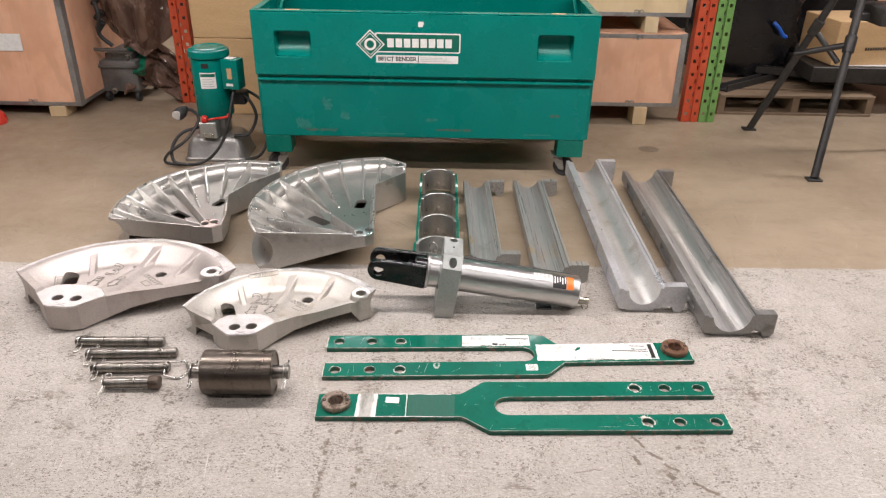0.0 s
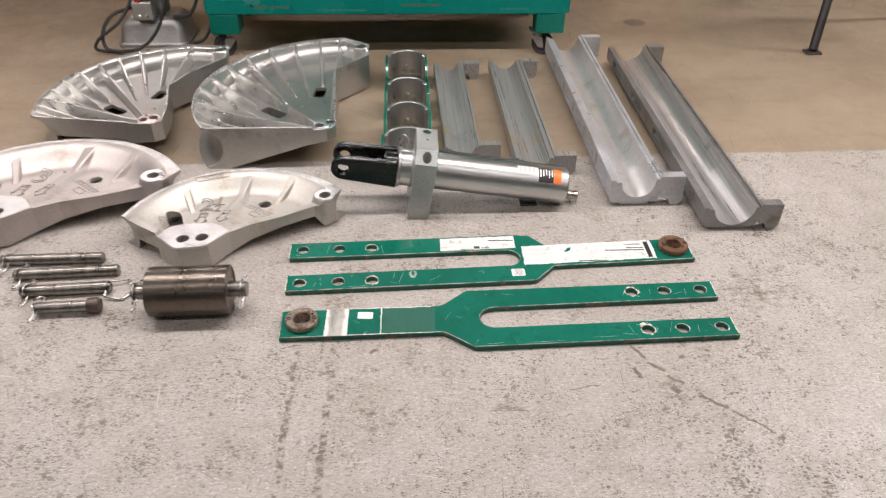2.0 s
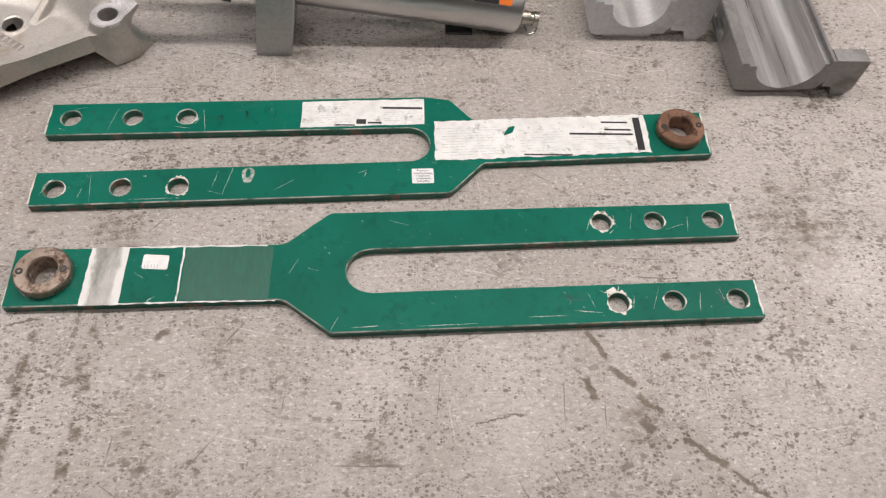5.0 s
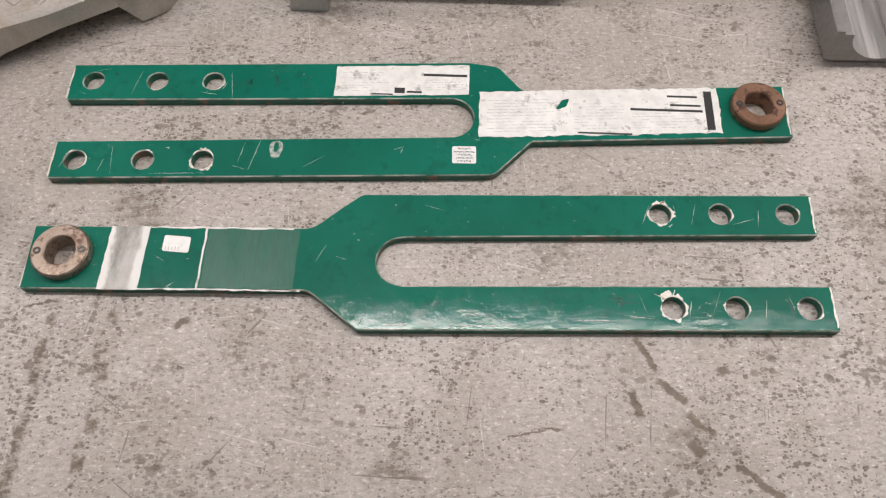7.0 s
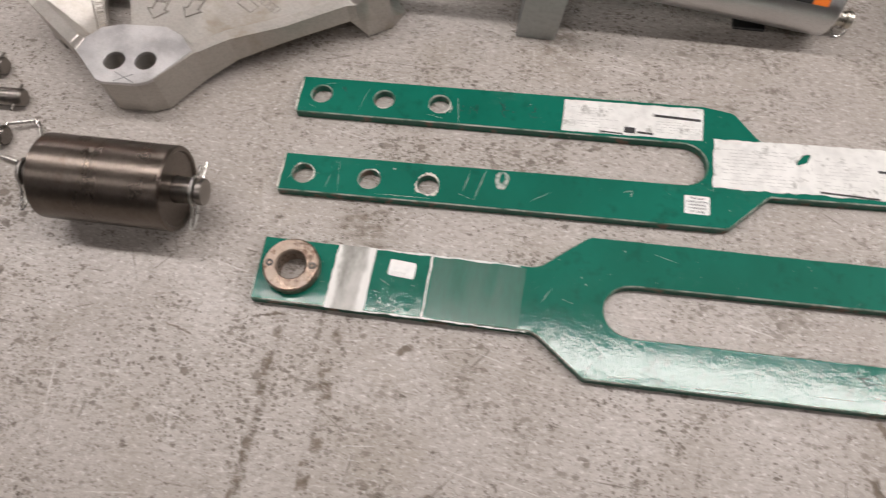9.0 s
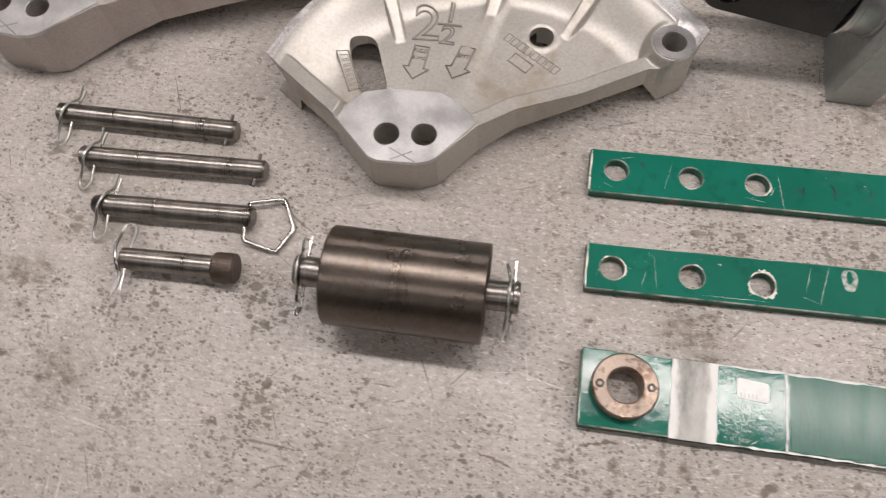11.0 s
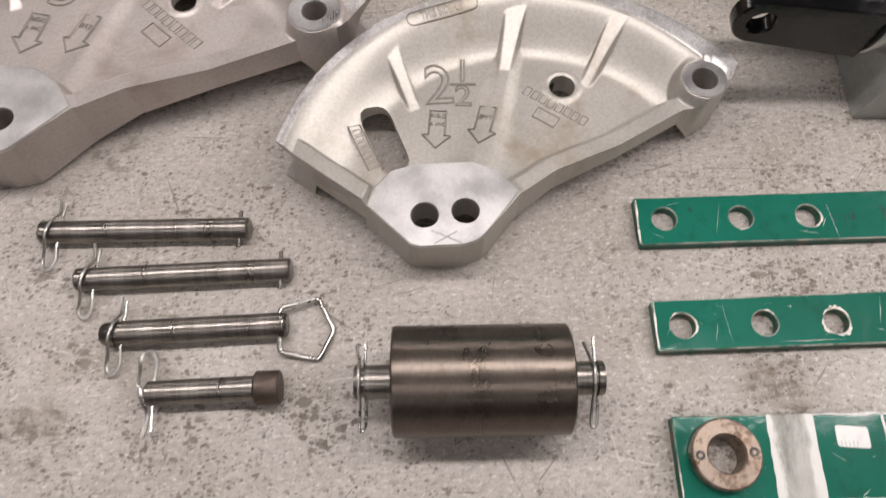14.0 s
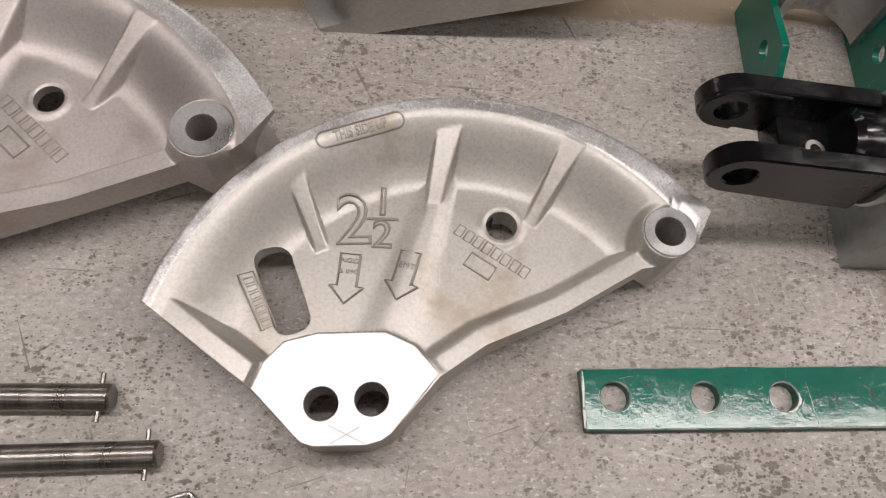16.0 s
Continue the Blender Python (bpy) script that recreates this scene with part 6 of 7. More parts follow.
for s in (-1, 1):
    for yy, n in ((-bd + 0.002, "leg"), (bd - 0.10, "leg")):
        x0, x1 = (-bw + 0.012, -bw + 0.128) if s < 0 else (bw - 0.135, bw - 0.018)
        part(n, cuboid(x0, x1, yy, yy + 0.10, 0.105, ZB - 0.0005, 0.003), GREEN_WORN, job_box, "green steel leg with rubbed paint")
        cx, cy = ((x0 + x1) / 2 if s < 0 else x0 + 0.020), yy + 0.055
        cst = part("caster", joined(cuboid(cx - 0.035, cx + 0.035, cy - 0.035, cy + 0.035, 0.0985, 0.1045, 0.001), rod((cx, cy, 0.080), (cx, cy, 0.0985), 0.022, 18)), GALV, job_box, "zinc swivel caster")
        wx, wy = cx + 0.004, cy - 0.022
        swing = Matrix.Translation((cx, cy, 0)) @ Matrix.Rotation(radians(62 * s), 4, "Z") @ Matrix.Translation((-cx, -cy, 0))
        for d in (-0.021, 0.021):
            fork = rounded([(wy - 0.012, 0.034), (wy + 0.012, 0.034), (cy + 0.026, 0.080), (cy - 0.026, 0.080)], 0.006, 3)
            part("fork", moved(plate(fork, [], -0.0015, 0.0015, 0.0004), swing @ Matrix(((0, 0, 1, wx + d), (1, 0, 0, 0), (0, 1, 0, 0), (0, 0, 0, 1)))), GALV, cst)
        part("wheel", lathe([(0, -0.013), (0.016, -0.013), (0.030, -0.008), (0.042, -0.013), (0.047, -0.009), (0.047, 0.009), (0.042, 0.013), (0.030, 0.008), (0.016, 0.013), (0, 0.013)], 30, swing @ Matrix.Translation((wx, wy, 0.047)) @ spin), RUBBER, cst, "black rubber caster wheel")
        part("hub_bolt", moved(rod((wx - 0.026, wy, 0.047), (wx + 0.026, wy, 0.047), 0.006, 12), swing), GALV, cst)
part("drain_lip", cuboid(-0.02, 0.05, -bd + 0.02, -bd + 0.03, ZB - 0.014, ZB, 0.001), GALV, job_box)
part("scuff_mark", moved(plate(ragged(-0.010, -0.010, 0.010, 0.012, 0.003, 4), [], 0, 0.0006, 0.0001), Matrix(((1, 0, 0, -0.128 - bx), (0, 0, -1, -bd - 0.0105), (0, 1, 0, 0.694), (0, 0, 0, 1)))), WHITE, job_box, "white paint chip")

part("seam_lip", cuboid(-bw + 0.006, bw - 0.006, -bd - 0.013, -bd + 0.002, ZS - 0.019, ZS - 0.010, 0.003, 2), GREEN_BOX, job_box, "folded lip along the seam")
RUBBED = surf("rubbed_green_coat", (0.05, 0.24, 0.20), (0.0, 0.19, 0.158), big=60, fine=200, rough=0.4, bump=0.1)
GRIMY = surf("grimy_scraped_coat", (0.13, 0.11, 0.075), (0.0, 0.17, 0.14), big=50, fine=160, rough=0.5, bump=0.1)
for i, (px, pz, w, h, m) in enumerate(((-0.55, 0.34, 0.035, 0.05, RUBBED), (-0.47, 0.285, 0.03, 0.03, RUBBED), (-0.66, 0.25, 0.06, 0.04, RUBBED), (-0.08, 0.272, 0.05, 0.012, RUBBED), (0.02, 0.226, 0.16, 0.008, GRIMY), (-0.58, 0.218, 0.14, 0.012, GRIMY), (0.47, 0.30, 0.04, 0.010, GRIMY), (-0.30, 0.205, 0.20, 0.006, RUBBED), (0.40, 0.21, 0.12, 0.006, RUBBED))):
    part("scuff_mark", moved(plate(ragged(-w / 2, -h / 2, w / 2, h / 2, h * 0.28, 500 + i), [], 0, 0.0003, 0.00005), Matrix(((1, 0, 0, px - bx), (0, 0, -1, -bd), (0, 1, 0, pz), (0, 0, 0, 1)))), m, job_box, "rubbed patch in the paint", smooth=0)

# maker's plate as plain shapes
SIGN = Matrix(((1, 0, 0, -bx), (0, 0, -1, -bd - 0.0102), (0, 1, 0, 0), (0, 0, 0, 1)))


def flat(name, loop, z, material, parent, label="", holes=()):
    return part(name, moved(plate(loop, list(holes), z, z + 0.0006, 0.0001), SIGN), material, parent, label, smooth=0)


def diamond(cx, cz, r):
    return [(cx - r, cz), (cx, cz - r), (cx + r, cz), (cx, cz + r)]


sign = flat("emblem", diamond(-0.345, 0.608, 0.062), 0.0014, WHITE, job_box, "white and green diamond emblem")
flat("emblem_field", diamond(-0.345, 0.608, 0.055), 0.002, GREEN, sign)
flat("emblem_line", diamond(-0.345, 0.608, 0.048), 0.0026, WHITE, sign)
flat("emblem_field", diamond(-0.345, 0.608, 0.044), 0.0032, GREEN, sign)
flat("emblem_ring", circle(-0.345, 0.608, 0.026, 28), 0.0038, WHITE, sign, holes=[circle(-0.345, 0.608, 0.016, 24)])
banner = flat("banner", rounded([(-0.325, 0.573), (0.042, 0.573), (0.042, 0.657), (-0.325, 0.657)], 0.008), 0.0, WHITE, job_box, "white-bordered green banner")
flat("banner_field", rounded([(-0.318, 0.579), (0.036, 0.579), (0.036, 0.651), (-0.318, 0.651)], 0.006), 0.0007, GREEN, banner)
for i in range(8):
    part("banner_block", moved(bars([(-0.272 + 0.0355 * i, 0.596, -0.244 + 0.0355 * i, 0.633)], 0.0013, 0.0019), SIGN), WHITE, banner)
strip = flat("name_strip", [(-0.322, 0.529), (0.033, 0.529), (0.033, 0.562), (-0.322, 0.562)], 0.0, WHITE, job_box, "white name strip with dark marks")
lettering("strip_lettering", "881CT BENDER", 0.0245, INK, strip, SIGN @ Matrix.Translation((-0.230, 0.5455, 0.0009)), depth=0.0003, bold=0.0007)
part("strip_marks", moved(bars([(-0.141, 0.533, -0.137, 0.558)], 0.0007, 0.0012), SIGN), INK, strip)
part("strip_marks", moved(bars([(-0.130, 0.536 + 0.0075 * i, 0.005 - 0.02 * i, 0.539 + 0.0075 * i) for i in range(3)], 0.0007, 0.0012), SIGN), GREY_INK, strip)

# ---- electric hydraulic pump ----
pump = thing("hydraulic_pump", pose(-1.135, 3.755, 0), "green electric hydraulic pump on a grey cast reservoir", "hydraulic pump")
tank = bmesh.new()
rows = []
for z, sx, sy in ((0.0, 0.150, 0.120), (0.012, 0.150, 0.120), (0.020, 0.142, 0.112), (0.085, 0.128, 0.100), (0.108, 0.112, 0.086), (0.116, 0.098, 0.075)):
    rows.append([tank.verts.new((x, y, z)) for x, y in rounded([(-sx, -sy), (sx, -sy), (sx, sy), (-sx, sy)], 0.03, 5)])
for r0, r1 in zip(rows, rows[1:]):
    for i in range(len(r0)):
        tank.faces.new((r0[i], r0[(i + 1) % len(r0)], r1[(i + 1) % len(r0)], r1[i]))
tank.faces.new(rows[-1])
tank.faces.new(rows[0][::-1])
part("reservoir", tank, GREY_CAST, pump, "grey cast aluminium reservoir")
part("motor", lathe([(0, 0.205), (0.083, 0.205), (0.087, 0.212), (0.087, 0.478), (0.083, 0.484), (0, 0.484)], 48), GREEN_BOX, pump, "dark green motor body")
part("motor_cap", lathe([(0, 0.4845), (0.092, 0.4845), (0.095, 0.488), (0.095, 0.512), (0.092, 0.518), (0.080, 0.522), (0.078, 0.526), (0.066, 0.529), (0.062, 0.526), (0, 0.526)], 48), GREEN_BOX, pump, "dark green motor cap")
part("pump_head", cuboid(-0.055, 0.055, -0.055, 0.055, 0.1165, 0.2045, 0.006, 2), GREY_CAST, pump)
sw = part("switch_box", moved(cuboid(-0.042, 0.042, -0.035, 0.035, 0.345, 0.485, 0.006, 2), Matrix.Translation((0.118, -0.045, 0)) @ Matrix.Rotation(radians(-12), 4, "Z")), GREEN_BOX, pump, "green switch box")
part("switch_plate", moved(cuboid(-0.012, 0.012, -0.0375, -0.0355, 0.395, 0.445, 0.001), Matrix.Translation((0.118, -0.045, 0)) @ Matrix.Rotation(radians(-12), 4, "Z")), CARD, sw)
part("switch_label", moved(cuboid(-0.03, 0.015, -0.02, 0.02, 0.4852, 0.4862, 0), Matrix.Translation((0.118, -0.045, 0)) @ Matrix.Rotation(radians(-12), 4, "Z")), WHITE, sw)
part("switch_label", moved(cuboid(-0.022, 0.012, -0.0375, -0.0355, 0.362, 0.374, 0.0), Matrix.Translation((0.118, -0.045, 0)) @ Matrix.Rotation(radians(-12), 4, "Z")), WHITE, sw)


def wrapped(x0, x1, z0, z1, r, material, name, parent, label=""):
    """A label bent round the upright motor; x0, x1 in degrees from the front."""
    bm = bmesh.new()
    cols = [[bm.verts.new((r * math.sin(radians(a)), -r * math.cos(radians(a)), z)) for z in (z0, z1)] for a in np.linspace(x0, x1, 7)]
    for a, b in zip(cols, cols[1:]):
        bm.faces.new((a[0], b[0], b[1], a[1]))
    return part(name, bm, material, parent, label)


plate_label = wrapped(-18, 30, 0.350, 0.424, 0.0876, WHITE, "label", pump, "white rating label")
wrapped(-16, 28, 0.404, 0.419, 0.0881, GREEN, "label_band", plate_label)
for i in range(4):
    wrapped(-12, 24 - 5 * (i % 2), 0.358 + 0.011 * i, 0.362 + 0.011 * i, 0.0881, GREY_INK, "printing", plate_label)
wrapped(-10, 12, 0.444, 0.466, 0.0876, INK, "label", pump, "small dark label")
part("valve_block", cuboid(-0.052, 0.030, -0.120, -0.056, 0.118, 0.195, 0.004), BLOCK, pump, "grey valve block with two screws")
for x in (-0.028, 0.004):
    part("screw", rod((x, -0.1245, 0.135), (x, -0.1195, 0.135), 0.009, 14), WIRE, pump)
part("valve_lever", joined(rod((-0.02, -0.10, 0.203), (0.085, -0.105, 0.222), 0.006, 12), lathe([(0, -0.012), (0.018, -0.010), (0.020, 0), (0.016, 0.012), (0, 0.014)], 18, Matrix.Translation((-0.025, -0.105, 0.208)) @ spin)), RED, pump, "red valve lever")
part("lever_knob", lathe([(0, -0.012), (0.012, -0.010), (0.014, 0), (0.012, 0.010), (0, 0.012)], 16, Matrix.Translation((0.095, -0.105, 0.226)) @ spin), RED, pump)
plug = part("mains_plug", lathe([(0, 0), (0.026, 0), (0.028, 0.004), (0.028, 0.03), (0.02, 0.05), (0.012, 0.07), (0, 0.07)], 24, Matrix.Translation((-0.140, -0.135, 0.235)) @ Matrix.Rotation(radians(-75), 4, "X") @ Matrix.Rotation(radians(20), 4, "Y")), RUBBER, pump, "black mains plug with a pale face")
part("plug_face", rod((-0.140, -0.1395, 0.2335), (-0.140, -0.1345, 0.2355), 0.0250, 22, 0.001), WHITE, plug)
for name, pts, r in (("power_cord", [(-0.138, -0.08, 0.245), (-0.10, -0.05, 0.235), (-0.06, -0.09, 0.20), (-0.10, -0.17, 0.13), (-0.185, -0.20, 0.07), (-0.20, -0.21, 0.028), (-0.12, -0.19, 0.012), (-0.03, -0.17, 0.020), (0.045, -0.15, 0.09), (0.09, -0.13, 0.19), (0.11, -0.08, 0.30), (0.118, -0.05, 0.345)], 0.007),
                     ("hose", [(-0.06, -0.09, 0.165), (-0.13, -0.14, 0.15), (-0.175, -0.17, 0.09), (-0.165, -0.20, 0.030), (-0.10, -0.205, 0.016)], 0.0075),
                     ("hose", [(0.10, 0.0, 0.30), (0.165, -0.02, 0.29), (0.205, -0.04, 0.21), (0.17, -0.07, 0.13), (0.10, -0.08, 0.12)], 0.0075),
                     ("hose", [(0.08, 0.06, 0.31), (0.16, 0.05, 0.30), (0.235, 0.03, 0.24), (0.25, 0.0, 0.12), (0.22, -0.08, 0.03), (0.15, -0.12, 0.012)], 0.0075)):
    part(name, wire(pts, r, 10, 6), RUBBER, pump, "black rubber " + ("cord" if name == "power_cord" else "hose"))
part("terminal_box", cuboid(0.075, 0.155, -0.02, 0.06, 0.255, 0.315, 0.008, 2), RUBBER, pump, "black terminal cover")

# ---- storage along the back ----
def crate(x0, x1, y0, y1, z0, z1, ply, label, rivet=0.07):
    """A plywood crate with steel edge strips, rivets and spring clamps."""
    ob = thing("plywood_crate", pose((x0 + x1) / 2, (y0 + y1) / 2, z0), label, "crate", "plywood crates")
    hx, hy, h = (x1 - x0) / 2, (y1 - y0) / 2, z1 - z0
    part("front_board", cuboid(-hx, hx, -hy, -hy + 0.012, 0, h, 0.001), ply, ob)
    part("back_board", cuboid(-hx, hx, hy - 0.012, hy, 0, h, 0.001), ply, ob)
    for s in (-1, 1):
        part("side_board", cuboid(s * hx - (0.012 if s > 0 else 0), s * hx + (0 if s > 0 else 0.012), -hy + 0.0125, hy - 0.0125, 0, h, 0.001), ply, ob)
    part("top_board", cuboid(-hx + 0.0125, hx - 0.0125, -hy + 0.0125, hy - 0.0125, h - 0.012, h - 0.001, 0.001), ply, ob)
    t, w = 0.0025, 0.028
    for z in (0.0, h - w):
        part("edge_strip", cuboid(-hx - t, hx + t, -hy - t, -hy - 0.0004, z, z + w * 0.75, 0.0006), GALV, ob, "galvanised edge strip")
        part("edge_strip", cuboid(hx + 0.0004, hx + t, -hy, hy, z, z + w * 0.75, 0.0006), GALV, ob)
    strip = part("edge_strip", cuboid(hx - w, hx + t, -hy - t * 1.6, -hy - t - 0.0003, 0.0, h, 0.0006), GALV, ob, "galvanised corner strip")
    part("edge_strip", cuboid(hx + t + 0.0003, hx + t * 1.6, -hy - t, -hy + w * 1.6, 0.0, h, 0.0006), GALV, ob)
    n = int(h / rivet)
    bm = bmesh.new()
    for i in range(n):
        bm2 = lathe([(0, 0.003), (0.003, 0.0022), (0.0045, 0)], 8, Matrix.Translation((hx - w * 0.5, -hy - t * 1.6, (i + 0.5) * rivet)) @ Matrix.Rotation(radians(90), 4, "X"))
        bm = joined(bm, bm2)
    part("rivet_row", bm, GALV, strip)
    for x in (hx * 0.55, -hx * 0.2):
        for z in (0.02, h - 0.02):
            pts = [(x - 0.022, 0, z - 0.012), (x - 0.022, 0, z + 0.012), (x - 0.004, 0, z + 0.012), (x - 0.004, 0, z - 0.012), (x + 0.004, 0, z - 0.012), (x + 0.004, 0, z + 0.012), (x + 0.022, 0, z + 0.012), (x + 0.022, 0, z - 0.012)]
            part("clamp", moved(wire(pts, 0.0025, 6, 2), Matrix.Translation((0, -hy - 0.006, 0))), GALV, ob)
    return ob


def block(x0, x1, y0, y1, z0, z1, label):
    return tagged(part("wood_block", cuboid(x0, x1, y0, y1, z0, z1, 0.003), PINE), label, "wood block", "wood blocks under the crates")


crate(-3.25, -2.068, 4.30, 5.20, 0.062, 1.20, PLY_RED, "large reddish plywood crate with galvanised edges")
block(-2.252, -2.160, 4.29, 4.42, 0.0, 0.0615, "pale pine block under the large crate")
block(-3.10, -3.00, 4.29, 4.42, 0.0, 0.0615, "pale pine block under the large crate")
paper = tagged(part("paper_sheet", cuboid(-2.56, -2.318, 4.2945, 4.2955, 0.365, 0.456, 0), WHITE), "white paper sheet stuck on the crate", "paper")
crate(0.10, 1.270, 4.35, 5.25, 0.102, 0.506, PLY_RED, "reddish plywood crate with galvanised edges, below another")
crate(0.05, 1.268, 4.35, 5.25, 0.592, 1.15, PLY_PALE, "pale plywood crate stacked on pine blocks")
for xa in (1.034, 0.25):
    block(xa, xa + 0.075, 4.335, 4.47, 0.0, 0.1015, "pale pine block on the floor")
    block(xa + 0.0, xa + 0.072, 4.345, 5.0, 0.5065, 0.5915, "pale pine spacer between two crates")


def rack_post(x, y, w, material, label, height=1.25):
    """A perforated rack upright: two slotted faces with a channel between, and side flanges."""
    ob = thing("rack_upright", pose(x, y, 0), label, "rack upright", "perforated rack uprights")
    fw = w * 0.42
    stand = Matrix(((1, 0, 0, 0), (0, 0, -1, 0.003), (0, 1, 0, 0), (0, 0, 0, 1)))
    for s in (0, 1):
        x0 = 0 if not s else w - fw
        holes = []
        for i in range(int(height / 0.0745)):
            z = 0.05 + 0.0745 * i
            cx = x0 + fw * (0.55 if not s else 0.45)
            holes.append([(cx - 0.008, z - 0.009), (cx + 0.008, z - 0.009), (cx + 0.008, z + 0.009), (cx - 0.008, z + 0.009)])
        part("face", moved(plate([(x0, 0.001), (x0 + fw, 0.001), (x0 + fw, height), (x0, height)], holes, 0, 0.003, 0.0005), stand), material, ob)
        part("flange", cuboid(x0 if not s else w - 0.003, x0 + 0.003 if not s else w, 0.0035, 0.07, 0.001, height, 0.0005), material, ob)
    holes = [[(w / 2 - 0.003, 0.085 + 0.0745 * i - 0.012), (w / 2 + 0.003, 0.085 + 0.0745 * i - 0.012), (w / 2 + 0.003, 0.085 + 0.0745 * i + 0.012), (w / 2 - 0.003, 0.085 + 0.0745 * i + 0.012)] for i in range(int(height / 0.0745) - 1)]
    part("channel", moved(plate([(fw, 0.001), (w - fw, 0.001), (w - fw, height), (fw, height)], holes, 0, 0.003, 0.0005), Matrix.Translation((0, 0.010, 0)) @ stand), material, ob)
    for xx in (fw - 0.001, w - fw - 0.001):
        part("channel_wall", cuboid(xx, xx + 0.002, 0.0035, 0.0095, 0.001, height, 0), material, ob)
    part("base_plate", cuboid(-0.004, w + 0.004, 0.012, 0.09, 0.0, 0.0009, 0), material, ob)
    return ob


rack_post(1.328, 4.40, 0.094, RACK_RED, "orange-red perforated rack upright")
rack_post(1.427, 4.40, 0.088, RACK_GREEN, "light green perforated rack upright")
rack_post(-1.605, 4.60, 0.100, RACK_RED, "orange-red perforated rack upright beside a tarpaulin")
tagged(part("steel_post", cuboid(-1.455, -1.425, 4.62, 4.66, 0, 1.25, 0.002), GALV), "grey steel post behind the pump", "post")

carton = thing("cardboard_carton", pose(-1.0, 4.75, 0), "large plain brown cardboard carton with a taped seam", "cardboard box")
part("lower_wall", cuboid(-0.42, 0.42, -0.35, 0.35, 0.0, 0.428, 0.004), CARD, carton)
part("upper_wall", cuboid(-0.418, 0.424, -0.353, 0.35, 0.4295, 1.05, 0.004), CARD, carton)


def crumpled(nx, ny, fn, materials, parent, name, label="", seed=0, under=None):
    """A creased sheet laid through fn(u, v)."""
    bm = bmesh.new()
    g = []
    for i in range(nx + 1):
        row = []
        for j in range(ny + 1):
            u, v = i / nx, j / ny
            p = Vector(fn(u, v))
            q = Vector((u * 3.1 + seed, v * 3.3, seed * 0.7))
            near = noise.voronoi(q * 0.85)[0]
            near2 = noise.voronoi(q * 1.9 + Vector((4.2, 1.7, 0)))[0]
            d = 0.20 * (near[1] - near[0]) + 0.055 * (near2[1] - near2[0]) + 0.035 * noise.noise(q * 1.3) - 0.09
            row.append(bm.verts.new(p + Vector((0.30 * d, -d, 0.15 * d))))
        g.append(row)
    for i in range(nx):
        for j in range(ny):
            f = bm.faces.new((g[i][j], g[i + 1][j], g[i + 1][j + 1], g[i][j + 1]))
            if under and under(i / nx, j / ny):
                f.material_index = 1
    bmesh.ops.recalc_face_normals(bm, faces=bm.faces)
    bmesh.ops.solidify(bm, geom=bm.faces[:], thickness=0.002)
    return part(name, bm, materials, parent, label, smooth=28)


tarp = thing("tarpaulin", pose(-1.80, 4.72, 0), "crumpled brown tarpaulin hanging over stored machinery", "tarpaulin")
crumpled(46, 60, lambda u, v: (-0.26 + 0.46 * u - 0.05 * v, -0.02 - 0.12 * math.sin(3.1 * u) + 0.1 * v, 0.27 + 0.34 * abs(u - 0.60) + 0.85 * v), [TARP, TARP_GREEN], tarp, "hanging_sheet", "brown plastic sheet with creases", 1)
crumpled(44, 40, lambda u, v: (-0.14 + 0.42 * u, -0.14 + 0.12 * v, 0.05 + (0.30 - 0.10 * u) * v + 0.05 * math.sin(5 * u)), [TARP, TARP_GREEN], tarp, "fallen_sheet", "fallen brown corner showing its green back", 6, lambda u, v: u < 0.30 and 0.2 < v < 0.75)
part("grommet", moved(ring_of(0.008, 0.017, -0.001, 0.001, 20, 0.0005), Matrix.Translation((-0.055, -0.205, 0.285)) @ Matrix.Rotation(radians(80), 4, "X")), BRASS, tarp)
part("grommet", moved(ring_of(0.008, 0.017, -0.001, 0.001, 20, 0.0005), Matrix.Translation((-0.165, -0.205, 0.09)) @ Matrix.Rotation(radians(80), 4, "X")), BRASS, tarp)

# darker copy of the grey casting, with the cart's shade put into its colour
CART_GREY = surf("shaded_grey_casting", (0.13, 0.125, 0.12), (0.20, 0.195, 0.19), big=8, fine=120, rough=0.45, metal=0.5, bump=0.15)
mach = thing("pump_cart", pose(-1.94, 4.76, 0), "old grey and green pump cart under a tarpaulin", "pump cart")
part("gearbox", joined(cuboid(-0.13, 0.09, -0.16, 0.16, 0.060, 0.245, 0.015, 2), cuboid(-0.10, 0.06, -0.13, 0.13, 0.245, 0.285, 0.01, 2), cuboid(-0.145, 0.105, -0.175, 0.175, 0.205, 0.222, 0.004, 1)), CART_GREY, mach, "grey cast gearbox")
part("motor", rod((0.05, -0.02, 0.285), (0.05, -0.02, 0.52), 0.062, 30, 0.006), GREEN_WORN, mach, "green motor in shade")
part("handle", wire([(-0.155, -0.18, 0.62), (-0.16, -0.18, 0.42), (-0.155, -0.18, 0.34), (-0.12, -0.18, 0.315), (0.06, -0.18, 0.315)], 0.010, 10, 5), CART_GREY, mach, "bent tube handle")
for z in (0.42, 0.48, 0.56):
    part("fitting", rod((-0.10, -0.14, z), (-0.06, -0.15, z + 0.045), 0.018, 14), DARK_IRON, mach)
part("hose", wire([(-0.10, -0.14, 0.62), (-0.07, -0.17, 0.5), (-0.09, -0.16, 0.40), (-0.03, -0.15, 0.33)], 0.012, 10, 6), RUBBER, mach)
for x in (-0.11, 0.07):
    for y in (-0.14, 0.14):
        part("wheel", rod((x - 0.012, y, 0.031), (x + 0.012, y, 0.031), 0.031, 20, 0.004), RUBBER, mach)

